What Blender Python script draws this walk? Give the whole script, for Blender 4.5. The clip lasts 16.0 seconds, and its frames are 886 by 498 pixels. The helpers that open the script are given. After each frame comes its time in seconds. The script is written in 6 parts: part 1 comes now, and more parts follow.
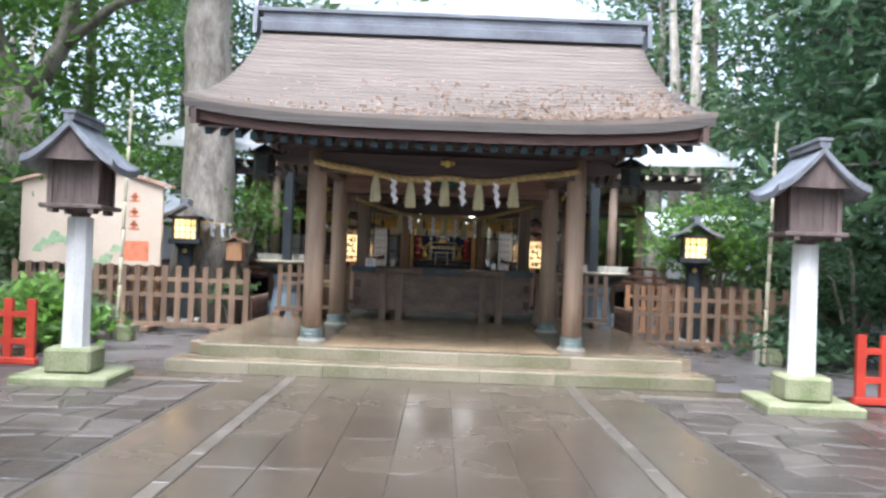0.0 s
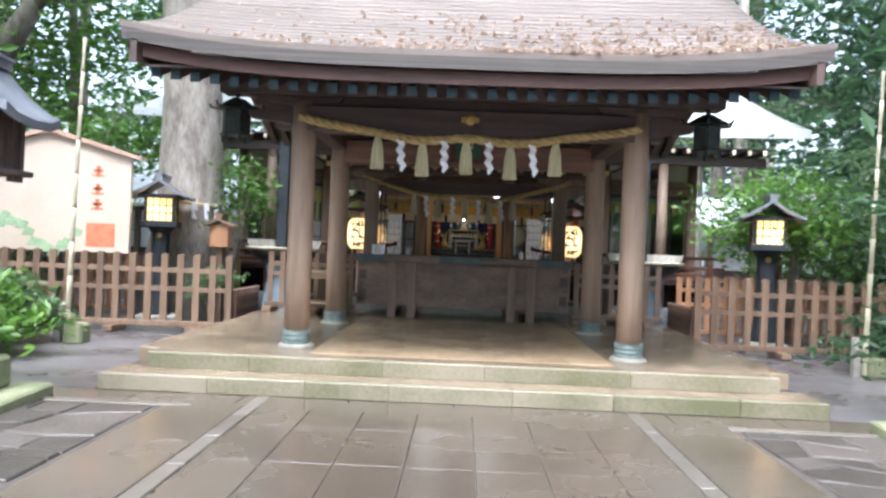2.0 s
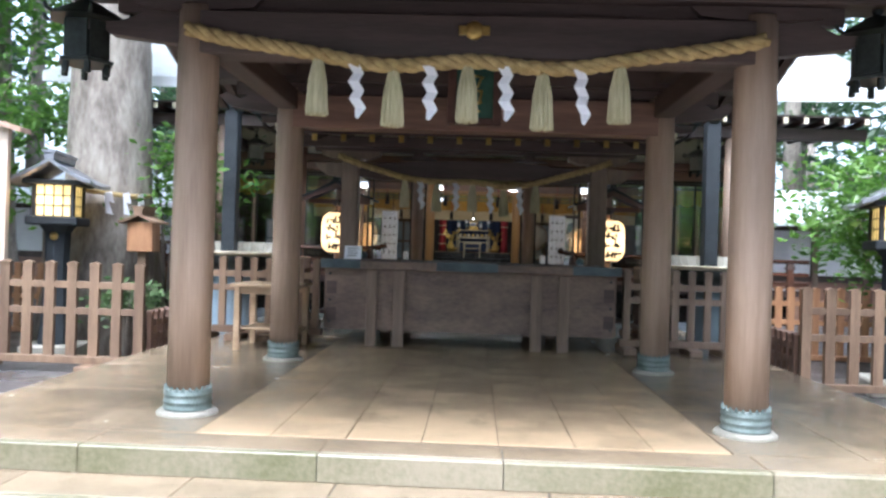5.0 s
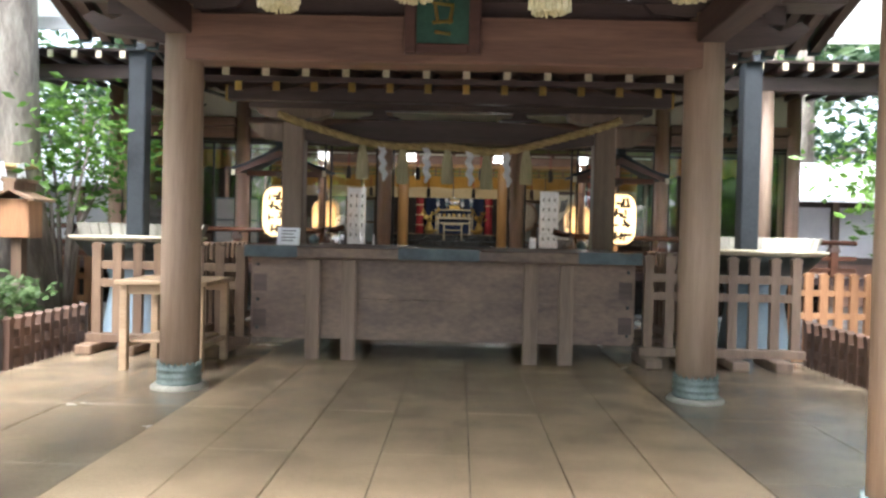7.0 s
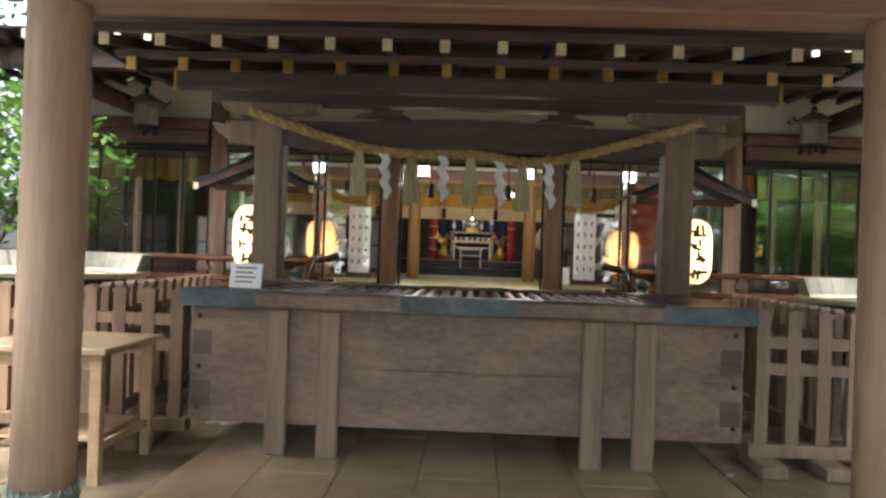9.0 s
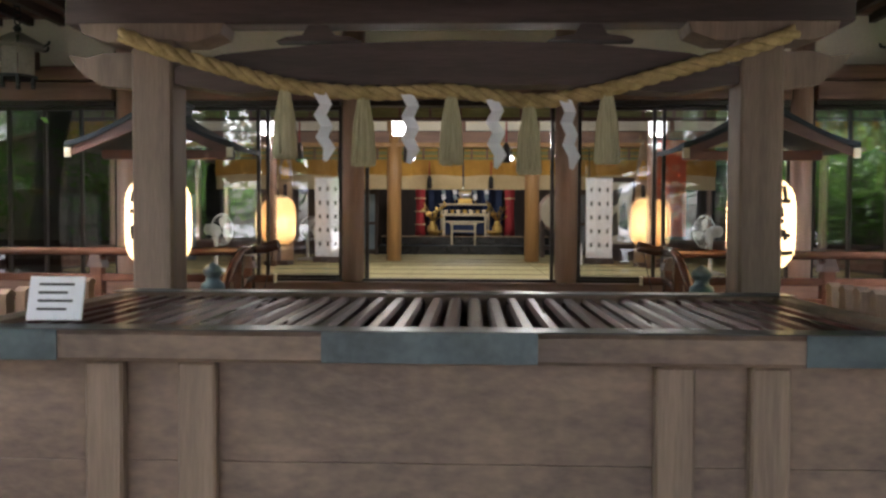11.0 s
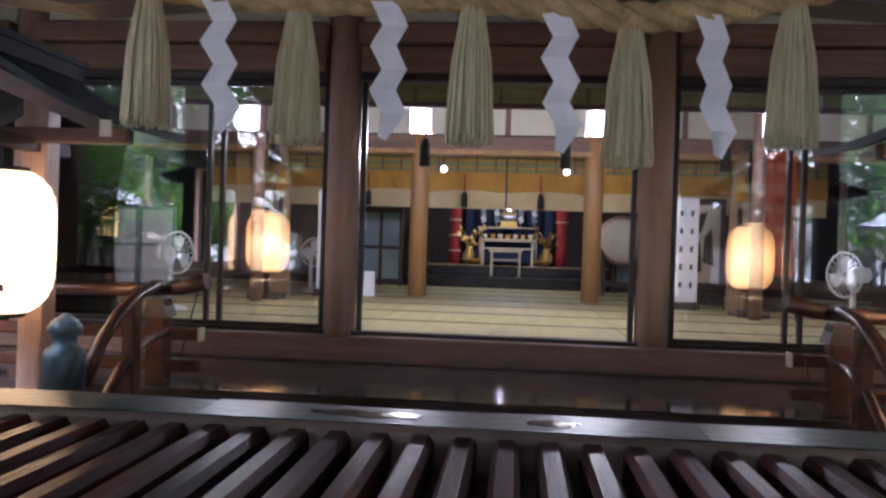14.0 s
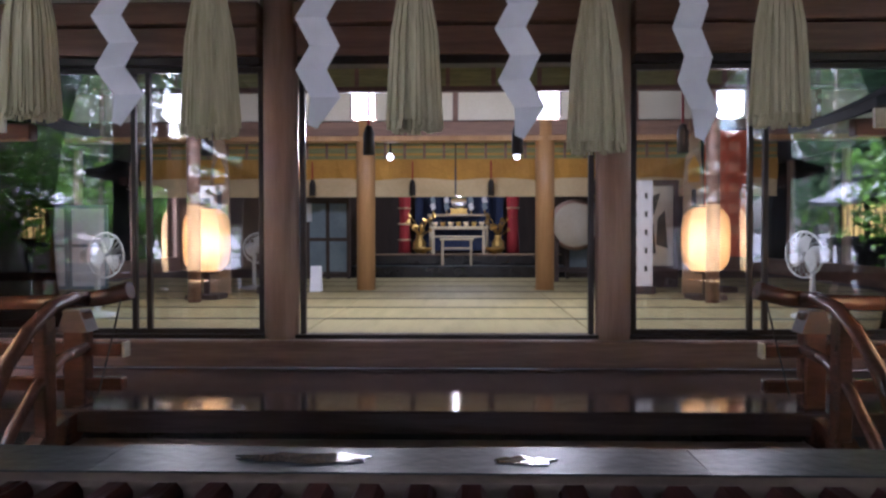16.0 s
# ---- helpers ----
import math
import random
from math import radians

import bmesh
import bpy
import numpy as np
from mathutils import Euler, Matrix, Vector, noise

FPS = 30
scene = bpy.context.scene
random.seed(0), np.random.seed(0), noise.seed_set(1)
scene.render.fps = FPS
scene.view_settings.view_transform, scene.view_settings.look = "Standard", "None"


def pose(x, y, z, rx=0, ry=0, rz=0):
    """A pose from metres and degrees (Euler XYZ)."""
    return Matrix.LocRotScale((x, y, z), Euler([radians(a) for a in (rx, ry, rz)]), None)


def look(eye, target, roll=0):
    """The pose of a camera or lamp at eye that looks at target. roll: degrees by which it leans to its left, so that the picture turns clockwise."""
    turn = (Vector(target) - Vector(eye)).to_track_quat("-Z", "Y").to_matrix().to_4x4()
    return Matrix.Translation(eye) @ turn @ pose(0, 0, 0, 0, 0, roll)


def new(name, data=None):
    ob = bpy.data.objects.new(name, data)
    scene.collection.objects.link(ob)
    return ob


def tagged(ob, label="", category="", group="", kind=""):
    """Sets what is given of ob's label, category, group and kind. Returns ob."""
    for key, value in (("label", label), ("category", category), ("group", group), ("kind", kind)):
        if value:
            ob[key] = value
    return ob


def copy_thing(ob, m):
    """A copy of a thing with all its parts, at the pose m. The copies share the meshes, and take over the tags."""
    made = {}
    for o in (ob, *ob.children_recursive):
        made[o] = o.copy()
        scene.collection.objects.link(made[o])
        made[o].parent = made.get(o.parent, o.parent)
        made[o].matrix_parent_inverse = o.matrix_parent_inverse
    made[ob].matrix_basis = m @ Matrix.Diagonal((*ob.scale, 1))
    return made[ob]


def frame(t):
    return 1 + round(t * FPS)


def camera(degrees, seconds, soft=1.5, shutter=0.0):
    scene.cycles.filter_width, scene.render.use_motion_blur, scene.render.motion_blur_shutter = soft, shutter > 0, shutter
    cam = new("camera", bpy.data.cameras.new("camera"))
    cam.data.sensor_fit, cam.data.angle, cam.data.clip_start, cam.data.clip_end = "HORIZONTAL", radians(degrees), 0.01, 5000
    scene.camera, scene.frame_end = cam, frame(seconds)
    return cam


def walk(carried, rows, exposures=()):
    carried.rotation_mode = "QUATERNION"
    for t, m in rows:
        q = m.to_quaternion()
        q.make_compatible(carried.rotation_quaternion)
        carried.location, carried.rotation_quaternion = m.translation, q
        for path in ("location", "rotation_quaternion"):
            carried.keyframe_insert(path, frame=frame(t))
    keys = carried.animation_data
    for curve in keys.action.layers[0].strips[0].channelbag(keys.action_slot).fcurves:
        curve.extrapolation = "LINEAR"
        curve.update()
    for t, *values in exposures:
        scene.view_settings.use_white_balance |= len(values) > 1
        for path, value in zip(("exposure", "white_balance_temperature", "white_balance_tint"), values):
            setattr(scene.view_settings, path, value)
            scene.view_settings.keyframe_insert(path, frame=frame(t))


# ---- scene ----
cam = camera(58.2, 16.0, soft=2.6)
PATH = [
    (0, (-0.053, 0.712, 1.149), (-0.047, 2.712, 1.169), 2.2),
    (0.5, (-0.057, 1.251, 1.117), (-0.15, 3.246, 1.209), 2.6),
    (1, (-0.053, 1.817, 1.132), (-0.079, 3.816, 1.186), 2.3),
    (1.5, (-0.025, 2.431, 1.107), (-0.071, 4.431, 1.123), 1.8),
    (2, (-0.036, 2.988, 1.065), (-0.083, 4.987, 1.062), 2.3),
    (2.5, (-0.04, 3.57, 1.075), (-0.112, 5.568, 1.087), 1.5),
    (3, (-0.036, 4.116, 1.07), (-0.08, 6.115, 1.082), 1.9),
    (3.5, (-0.044, 4.667, 1.056), (-0.131, 6.665, 1.083), 0.8),
    (4, (-0.016, 5.265, 1.054), (-0.101, 7.263, 1.031), 1.2),
    (4.5, (-0.023, 5.749, 1.058), (-0.114, 7.747, 1.087), 1.6),
    (5, (0.041, 6.282, 1.042), (-0.038, 8.28, 1.049), 1.8),
    (5.2, (0.041, 6.519, 1.051), (0.048, 8.519, 1.024), 2.8),
    (7.3, (0.144, 8.675, 1.049), (0.1, 10.674, 1.008), 1.2),
    (7.5, (0.104, 8.88, 1.056), (0.086, 10.878, 0.963), 0.5),
    (8, (0.082, 9.421, 1.037), (-0.065, 11.413, 0.962), 1),
    (8.5, (0.057, 9.919, 1.108), (0.067, 11.918, 1.046), 1.7),
    (9, (0.037, 10.384, 1.178), (-0.04, 12.381, 1.188), 2),
    (9.5, (0.095, 10.839, 1.263), (0.051, 12.837, 1.178), 0.2),
    (10, (0.104, 11.338, 1.264), (0.123, 13.336, 1.182), -0.6),
    (10.2, (0.091, 11.564, 1.246), (0.046, 13.563, 1.196), 0.2),
    (12.3, (0.124, 13.571, 1.287), (0.042, 15.346, 1.207), 0.3),
    (12.5, (0.13, 13.73, 1.26), (0.025, 15.505, 1.205), 0.5),
    (13, (0.102, 14.031, 1.268), (0.058, 15.811, 1.269), 2.5),
    (13.5, (0.106, 14.275, 1.286), (0.061, 16.054, 1.263), 0.9),
    (14, (0.123, 14.52, 1.302), (-0.04, 16.291, 1.296), 1.8),
    (14.5, (0.099, 14.68, 1.299), (-0.027, 16.452, 1.209), 1),
    (15, (0.094, 14.763, 1.303), (0.017, 16.537, 1.194), 0.2),
    (15.5, (0.111, 14.794, 1.315), (0.057, 16.571, 1.239), 0.3),
    (16, (0.107, 14.8, 1.34), (0.055, 16.578, 1.305), -0.1),
]
EXPOSURES = [(0, 2.12, 5550, 10), (0.8, 2.3, 5550, 10), (2, 2.4, 5500, 10), (5.2, 2.6, 5350, 10), (7.3, 3.22, 6000, 10), (9.0, 3.3, 6200, 10), (10.2, 3.36, 6250, 10), (12.3, 3.47, 5400, 21), (16, 3.52, 5150, 25)]
walk(cam, [(t, look(eye, target, roll)) for t, eye, target, roll in PATH], EXPOSURES)

# ---- light: overcast sky ----
world = bpy.data.worlds.new("overcast_sky")
scene.world = world
world.use_nodes = True
wn = world.node_tree
sky = wn.nodes.new("ShaderNodeTexSky")
sky.sky_type, sky.sun_disc = "NISHITA", False
sky.sun_elevation, sky.sun_rotation = radians(62), radians(200)
sky.air_density, sky.dust_density, sky.ozone_density = 1.0, 6.0, 0.6
grey = wn.nodes.new("ShaderNodeHueSaturation")
grey.inputs["Saturation"].default_value = 0.5
wn.links.new(sky.outputs[0], grey.inputs["Color"])
wn.links.new(grey.outputs[0], wn.nodes["Background"].inputs["Color"])
wn.nodes["Background"].inputs["Strength"].default_value = 0.15
sun = new("sun", bpy.data.lights.new("sun", "SUN"))
sun.data.energy, sun.data.angle, sun.data.color = 0.9, radians(25), (1, 0.97, 0.92)
sun.matrix_world = look((0, 0, 20), (3.6, 9.9, 0))


def bulb(x, y, z, watts, colour, radius=0.08):
    lamp = new("lamp_bulb", bpy.data.lights.new("lamp_bulb", "POINT"))
    lamp.data.energy, lamp.data.color, lamp.data.shadow_soft_size = watts, colour, radius
    lamp.location = (x, y, z)
    return lamp


WARM, WHITE_LIGHT = (1.0, 0.62, 0.28), (1.0, 0.93, 0.82)


# ---- materials ----
def material(name, colour, dark=None, rough=0.6, metal=0.0, scale=4.0, grain=(1, 1, 1), bump=0.15, fine=40.0, wet=0.0, shade=0.0, emit=None, vary=0.0):
    """Two-scale noise between two tones, with fine relief; grain stretches the noise; wet lowers the roughness in patches; vary: per piece."""
    m = bpy.data.materials.new(name)
    m.use_nodes = True
    n, l = m.node_tree.nodes, m.node_tree.links
    p = n["Principled BSDF"]
    dark = dark or tuple(c * 0.62 for c in colour)
    co = n.new("ShaderNodeNewGeometry")
    mp = n.new("ShaderNodeMapping")
    mp.inputs["Scale"].default_value = grain
    l.new(co.outputs["Position"], mp.inputs["Vector"])
    big, small = n.new("ShaderNodeTexNoise"), n.new("ShaderNodeTexNoise")
    for tex, sc, det in ((big, scale, 5), (small, fine, 3)):
        tex.inputs["Scale"].default_value, tex.inputs["Detail"].default_value = sc, det
        l.new(mp.outputs[0], tex.inputs["Vector"])
    ramp = n.new("ShaderNodeValToRGB")
    ramp.color_ramp.elements[0].color, ramp.color_ramp.elements[0].position = (*dark, 1), 0.32
    ramp.color_ramp.elements[1].color, ramp.color_ramp.elements[1].position = (*colour, 1), 0.68
    add = n.new("ShaderNodeMath")
    add.operation = "MULTIPLY_ADD"
    l.new(small.outputs["Fac"], add.inputs[0])
    add.inputs[1].default_value = 0.45
    mix = n.new("ShaderNodeMath")
    mix.operation = "MULTIPLY_ADD"
    l.new(big.outputs["Fac"], mix.inputs[0])
    mix.inputs[1].default_value, mix.inputs[2].default_value = 0.9, -0.18
    l.new(mix.outputs[0], add.inputs[2])
    last = add
    if vary:
        info = n.new("ShaderNodeObjectInfo")
        va = n.new("ShaderNodeMath")
        va.operation = "MULTIPLY_ADD"
        l.new(info.outputs["Random"], va.inputs[0])
        va.inputs[1].default_value = vary
        sub = n.new("ShaderNodeMath")
        sub.operation = "SUBTRACT"
        l.new(add.outputs[0], sub.inputs[0])
        sub.inputs[1].default_value = vary / 2
        l.new(sub.outputs[0], va.inputs[2])
        last = va
    l.new(last.outputs[0], ramp.inputs[0])
    l.new(ramp.outputs[0], p.inputs["Base Color"])
    p.inputs["Roughness"].default_value, p.inputs["Metallic"].default_value = rough, metal
    if wet:
        wr = n.new("ShaderNodeMapRange")
        wr.interpolation_type = "SMOOTHSTEP"
        wr.inputs["From Min"].default_value, wr.inputs["From Max"].default_value = 0.28, 0.74
        wr.inputs["To Min"].default_value, wr.inputs["To Max"].default_value = wet, rough
        l.new(big.outputs["Fac"], wr.inputs["Value"])
        l.new(wr.outputs[0], p.inputs["Roughness"])
    if bump:
        b = n.new("ShaderNodeBump")
        b.inputs["Strength"].default_value, b.inputs["Distance"].default_value = bump, 0.02
        l.new(small.outputs["Fac"], b.inputs["Height"])
        l.new(b.outputs[0], p.inputs["Normal"])
    if emit:
        p.inputs["Emission Color"].default_value, p.inputs["Emission Strength"].default_value = (*emit[:3], 1), emit[3]
    return m


def leaf_material(name, colour, dark):
    m = bpy.data.materials.new(name)
    m.use_nodes = True
    n, l = m.node_tree.nodes, m.node_tree.links
    p = n["Principled BSDF"]
    geo, info = n.new("ShaderNodeNewGeometry"), n.new("ShaderNodeObjectInfo")
    mean = n.new("ShaderNodeMath")
    mean.operation = "MULTIPLY_ADD"
    mean.inputs[1].default_value = 0.7
    l.new(geo.outputs["Random Per Island"], mean.inputs[0])
    third = n.new("ShaderNodeMath")
    third.operation = "MULTIPLY"
    third.inputs[1].default_value = 0.3
    l.new(info.outputs["Random"], third.inputs[0])
    l.new(third.outputs[0], mean.inputs[2])
    ramp = n.new("ShaderNodeValToRGB")
    ramp.color_ramp.elements[0].color, ramp.color_ramp.elements[1].color = (*dark, 1), (*colour, 1)
    l.new(mean.outputs[0], ramp.inputs[0])
    l.new(ramp.outputs[0], p.inputs["Base Color"])
    p.inputs["Roughness"].default_value = 0.38
    tr = n.new("ShaderNodeBsdfTranslucent")
    l.new(ramp.outputs[0], tr.inputs["Color"])
    mx = n.new("ShaderNodeMixShader")
    mx.inputs[0].default_value = 0.5
    l.new(p.outputs[0], mx.inputs[1])
    l.new(tr.outputs[0], mx.inputs[2])
    l.new(mx.outputs[0], n["Material Output"].inputs["Surface"])
    return m


def glass_material(name, tint=(0.96, 0.97, 0.97)):
    m = bpy.data.materials.new(name)
    m.use_nodes = True
    n, l = m.node_tree.nodes, m.node_tree.links
    n.remove(n["Principled BSDF"])
    tra, glo, mx, fr = n.new("ShaderNodeBsdfTransparent"), n.new("ShaderNodeBsdfGlossy"), n.new("ShaderNodeMixShader"), n.new("ShaderNodeFresnel")
    tra.inputs["Color"].default_value = (*tint, 1)
    glo.inputs["Roughness"].default_value = 0.01
    fr.inputs["IOR"].default_value = 2.15
    l.new(fr.outputs[0], mx.inputs[0])
    l.new(tra.outputs[0], mx.inputs[1])
    l.new(glo.outputs[0], mx.inputs[2])
    l.new(mx.outputs[0], n["Material Output"].inputs["Surface"])
    return m


def paper_lamp(name, colour, strength):
    """A lit pane or shade that gives off an even light."""
    return material(name, (0.85, 0.75, 0.55), rough=0.8, bump=0.0, emit=(*colour, strength))


def shade_paper(name, colour):
    """Thin paper that the lamp inside shines through."""
    m = bpy.data.materials.new(name)
    m.use_nodes = True
    n, l = m.node_tree.nodes, m.node_tree.links
    tr, mx = n.new("ShaderNodeBsdfTranslucent"), n.new("ShaderNodeMixShader")
    tr.inputs["Color"].default_value = (*colour, 1)
    p = n["Principled BSDF"]
    p.inputs["Base Color"].default_value, p.inputs["Roughness"].default_value = (*colour, 1), 0.8
    mx.inputs[0].default_value = 0.75
    l.new(p.outputs[0], mx.inputs[1])
    l.new(tr.outputs[0], mx.inputs[2])
    l.new(mx.outputs[0], n["Material Output"].inputs["Surface"])
    return m


M = dict(
    earth=material("damp_earth", (0.10, 0.083, 0.075), (0.05, 0.042, 0.038), rough=0.75, scale=1.3, fine=30, bump=0.5, wet=0.32),
    concrete=material("wet_concrete", (0.13, 0.118, 0.118), (0.08, 0.072, 0.07), rough=0.55, scale=1.2, fine=45, bump=0.15, wet=0.22),
    paver=material("wet_paving_slab", (0.092, 0.073, 0.055), (0.066, 0.052, 0.039), rough=0.32, scale=1.1, fine=50, bump=0.08, wet=0.14, vary=0.16),
    strip=material("pale_border_stone", (0.135, 0.117, 0.096), (0.085, 0.072, 0.058), rough=0.45, scale=3, bump=0.2, wet=0.28, vary=0.3),
    flag=material("crazy_paving_stone", (0.098, 0.082, 0.071), (0.048, 0.040, 0.034), rough=0.55, scale=2.2, fine=35, bump=0.4, wet=0.3, vary=0.5),
    floor_slab=material("floor_slab", (0.43, 0.318, 0.198), (0.30, 0.222, 0.138), rough=0.2, scale=2.6, fine=85, bump=0.2, vary=0.1),
    side_floor=material("platform_concrete", (0.25, 0.192, 0.128), (0.155, 0.12, 0.08), rough=0.28, scale=2.2, fine=70, bump=0.16, wet=0.1, vary=0.12),
    mortar=material("dark_joint", (0.085, 0.07, 0.056), rough=0.7, bump=0.2),
    # moss tones on a base paled for the sky light on the fronts
    kerb=material("mossy_sky_lit_kerb", (0.225, 0.193, 0.135), (0.11, 0.108, 0.055), rough=0.6, scale=1.5, fine=30, bump=0.25, vary=0.3, wet=0.35),
    moss=material("mossy_block", (0.27, 0.27, 0.17), (0.13, 0.15, 0.065), rough=0.8, scale=3.5, fine=40, bump=0.4),
    thatch=material("bark_shingle_roof", (0.185, 0.148, 0.125), (0.11, 0.086, 0.07), rough=0.72, scale=1.6, grain=(0.5, 5, 5), fine=25, bump=0.5),
    # darker than the roof: the shadow on the eave edge is in the colour
    eave=material("shadowed_shingle_edge", (0.10, 0.085, 0.075), (0.05, 0.042, 0.037), rough=0.75, grain=(0.3, 1, 30), scale=2, fine=12, bump=0.5),
    ridge=material("ridge_copper", (0.17, 0.18, 0.20), (0.10, 0.10, 0.115), rough=0.45, metal=0.3, scale=2, bump=0.1),
    old_wood=material("weathered_pillar_wood", (0.40, 0.292, 0.218), (0.285, 0.20, 0.145), rough=0.55, scale=2.5, grain=(6, 6, 0.35), fine=18, bump=0.15),
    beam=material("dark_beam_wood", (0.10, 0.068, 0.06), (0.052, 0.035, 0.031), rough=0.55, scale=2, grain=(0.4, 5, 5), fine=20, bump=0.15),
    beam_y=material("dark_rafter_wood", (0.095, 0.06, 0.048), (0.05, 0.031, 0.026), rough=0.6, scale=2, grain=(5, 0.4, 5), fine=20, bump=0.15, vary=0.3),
    red_wood=material("red_brown_fascia", (0.13, 0.062, 0.047), (0.07, 0.034, 0.027), rough=0.55, grain=(0.4, 5, 5), scale=2),
    box_wood=material("grey_brown_box_wood", (0.25, 0.172, 0.125), (0.115, 0.08, 0.066), rough=0.55, scale=1.9, grain=(0.8, 2, 1.7), fine=22, bump=0.2),
    box_post=material("grey_brown_post_wood", (0.26, 0.187, 0.136), (0.155, 0.107, 0.078), rough=0.55, scale=2, grain=(5, 5, 0.4), fine=22, bump=0.2),
    slat=material("worn_slat_wood", (0.115, 0.04, 0.038), (0.045, 0.016, 0.015), rough=0.34, scale=3, grain=(5, 0.4, 5), fine=25, bump=0.12, vary=0.4, wet=0.27),
    fence=material("brown_fence_wood", (0.22, 0.142, 0.088), (0.12, 0.075, 0.047), rough=0.6, scale=2.5, grain=(5, 5, 0.5), fine=22, bump=0.2, vary=0.3),
    dark_fence=material("dark_fence_wood", (0.16, 0.09, 0.06), (0.085, 0.05, 0.035), rough=0.6, scale=2.5, grain=(5, 5, 0.5), fine=22, bump=0.2, vary=0.3),
    orange_fence=material("new_fence_wood", (0.38, 0.2, 0.1), (0.25, 0.125, 0.06), rough=0.55, scale=2.5, grain=(5, 5, 0.5), fine=22, bump=0.1, vary=0.25),
    pale_wood=material("pale_bench_wood", (0.42, 0.30, 0.19), (0.27, 0.185, 0.11), rough=0.5, scale=2, grain=(0.5, 4, 4), fine=22, bump=0.1),
    hall_wood=material("hall_column_wood", (0.54, 0.36, 0.275), (0.37, 0.235, 0.175), rough=0.42, scale=2.2, grain=(6, 6, 0.35), fine=18, bump=0.1),
    hall_beam=material("hall_beam_wood", (0.27, 0.155, 0.112), (0.15, 0.084, 0.06), rough=0.45, scale=2.2, grain=(0.35, 6, 6), fine=18, bump=0.1),
    light_wood=material("inner_cypress_wood", (0.50, 0.29, 0.12), (0.36, 0.19, 0.075), rough=0.4, scale=2, grain=(6, 6, 0.35), fine=16, bump=0.05),
    veranda=material("polished_veranda_boards", (0.075, 0.052, 0.05), (0.036, 0.026, 0.026), rough=0.09, scale=2, grain=(0.4, 5, 5), fine=14, bump=0.02),
    red_paint=material("vermilion_paint", (0.50, 0.05, 0.025), (0.33, 0.03, 0.018), rough=0.45, scale=3, bump=0.06),
    rail_wood=material("lacquered_rail_wood", (0.125, 0.056, 0.036), (0.06, 0.029, 0.02), rough=0.22, scale=2, grain=(1, 5, 5), fine=18, bump=0.06),
    bronze=material("dark_bronze", (0.06, 0.07, 0.066), (0.03, 0.034, 0.033), rough=0.45, metal=0.6, scale=6, bump=0.1),
    patina=material("green_bronze_band", (0.22, 0.265, 0.25), (0.11, 0.145, 0.138), rough=0.5, metal=0.25, scale=9, fine=60, bump=0.35),
    blue_patina=material("blue_green_cap", (0.13, 0.19, 0.22), (0.06, 0.10, 0.12), rough=0.4, metal=0.4, scale=7, bump=0.15),
    copper_sheet=material("grey_copper_sheet", (0.062, 0.07, 0.074), (0.024, 0.028, 0.031), rough=0.36, metal=0.35, scale=5, fine=30, bump=0.15),
    copper_patch=material("blue_grey_copper", (0.085, 0.115, 0.13), (0.045, 0.06, 0.07), rough=0.5, metal=0.2, scale=6, fine=30, bump=0.2),
    rain_water=material("rain_water", (0.03, 0.034, 0.038), (0.02, 0.023, 0.026), rough=0.04, scale=8, fine=55, bump=0.12),
    blue_black=material("blue_black_metal", (0.022, 0.028, 0.034), (0.012, 0.016, 0.02), rough=0.75, metal=0.1, scale=5, bump=0.06),
    teal=material("teal_rafter_tip", (0.028, 0.062, 0.075), (0.016, 0.036, 0.044), rough=0.5, scale=12, bump=0.05),
    gold=material("gilt_metal", (0.75, 0.53, 0.17), (0.5, 0.33, 0.1), rough=0.28, metal=0.85, scale=8, bump=0.05),
    white_tip=material("cream_rafter_cap", (0.72, 0.66, 0.5), (0.5, 0.44, 0.3), rough=0.5, scale=10, bump=0.05),
    white_column=material("whitewashed_column", (0.62, 0.61, 0.60), (0.46, 0.45, 0.43), rough=0.6, scale=2.5, grain=(2, 2, 0.6), bump=0.1),
    lantern_wood=material("grey_lantern_wood", (0.145, 0.105, 0.095), (0.07, 0.05, 0.045), rough=0.65, scale=3, grain=(4, 4, 0.6), bump=0.2),
    lantern_roof=material("grey_metal_roof", (0.29, 0.30, 0.33), (0.15, 0.155, 0.175), rough=0.4, metal=0.35, scale=3, bump=0.12),
    hall_roof=material("pale_copper_roof", (0.66, 0.68, 0.69), (0.52, 0.54, 0.55), rough=0.3, metal=0.1, scale=1.2, grain=(1, 3, 3), bump=0.15),
    plaster=material("cream_plaster", (0.78, 0.74, 0.63), (0.66, 0.61, 0.5), rough=0.85, scale=1.5, bump=0.08),
    sign_face=material("cream_sign_board", (0.56, 0.46, 0.37), (0.48, 0.39, 0.3), rough=0.55, scale=1.5, bump=0.03),
    sign_red=material("orange_red_paint", (0.66, 0.2, 0.1), rough=0.6, scale=8, bump=0.02),
    sign_green=material("pale_green_paint", (0.34, 0.46, 0.27), rough=0.6, scale=6, bump=0.02),
    straw=material("straw_rope", (0.56, 0.42, 0.19), (0.33, 0.235, 0.095), rough=0.75, scale=14, fine=80, bump=0.5),
    straw_pale=material("pale_straw_tassel", (0.66, 0.61, 0.40), (0.44, 0.40, 0.24), rough=0.7, scale=9, grain=(6, 6, 0.4), fine=30, bump=0.3),
    paper=material("white_paper", (0.86, 0.86, 0.9), (0.78, 0.78, 0.83), rough=0.75, scale=5, bump=0.03),
    # ink and other black parts, also the painted shade inside the offering box
    ink=material("black_ink_and_shade", (0.022, 0.019, 0.018), rough=0.6, bump=0.0),
    # lacquer of the dais, also the painted shade below veranda and treads
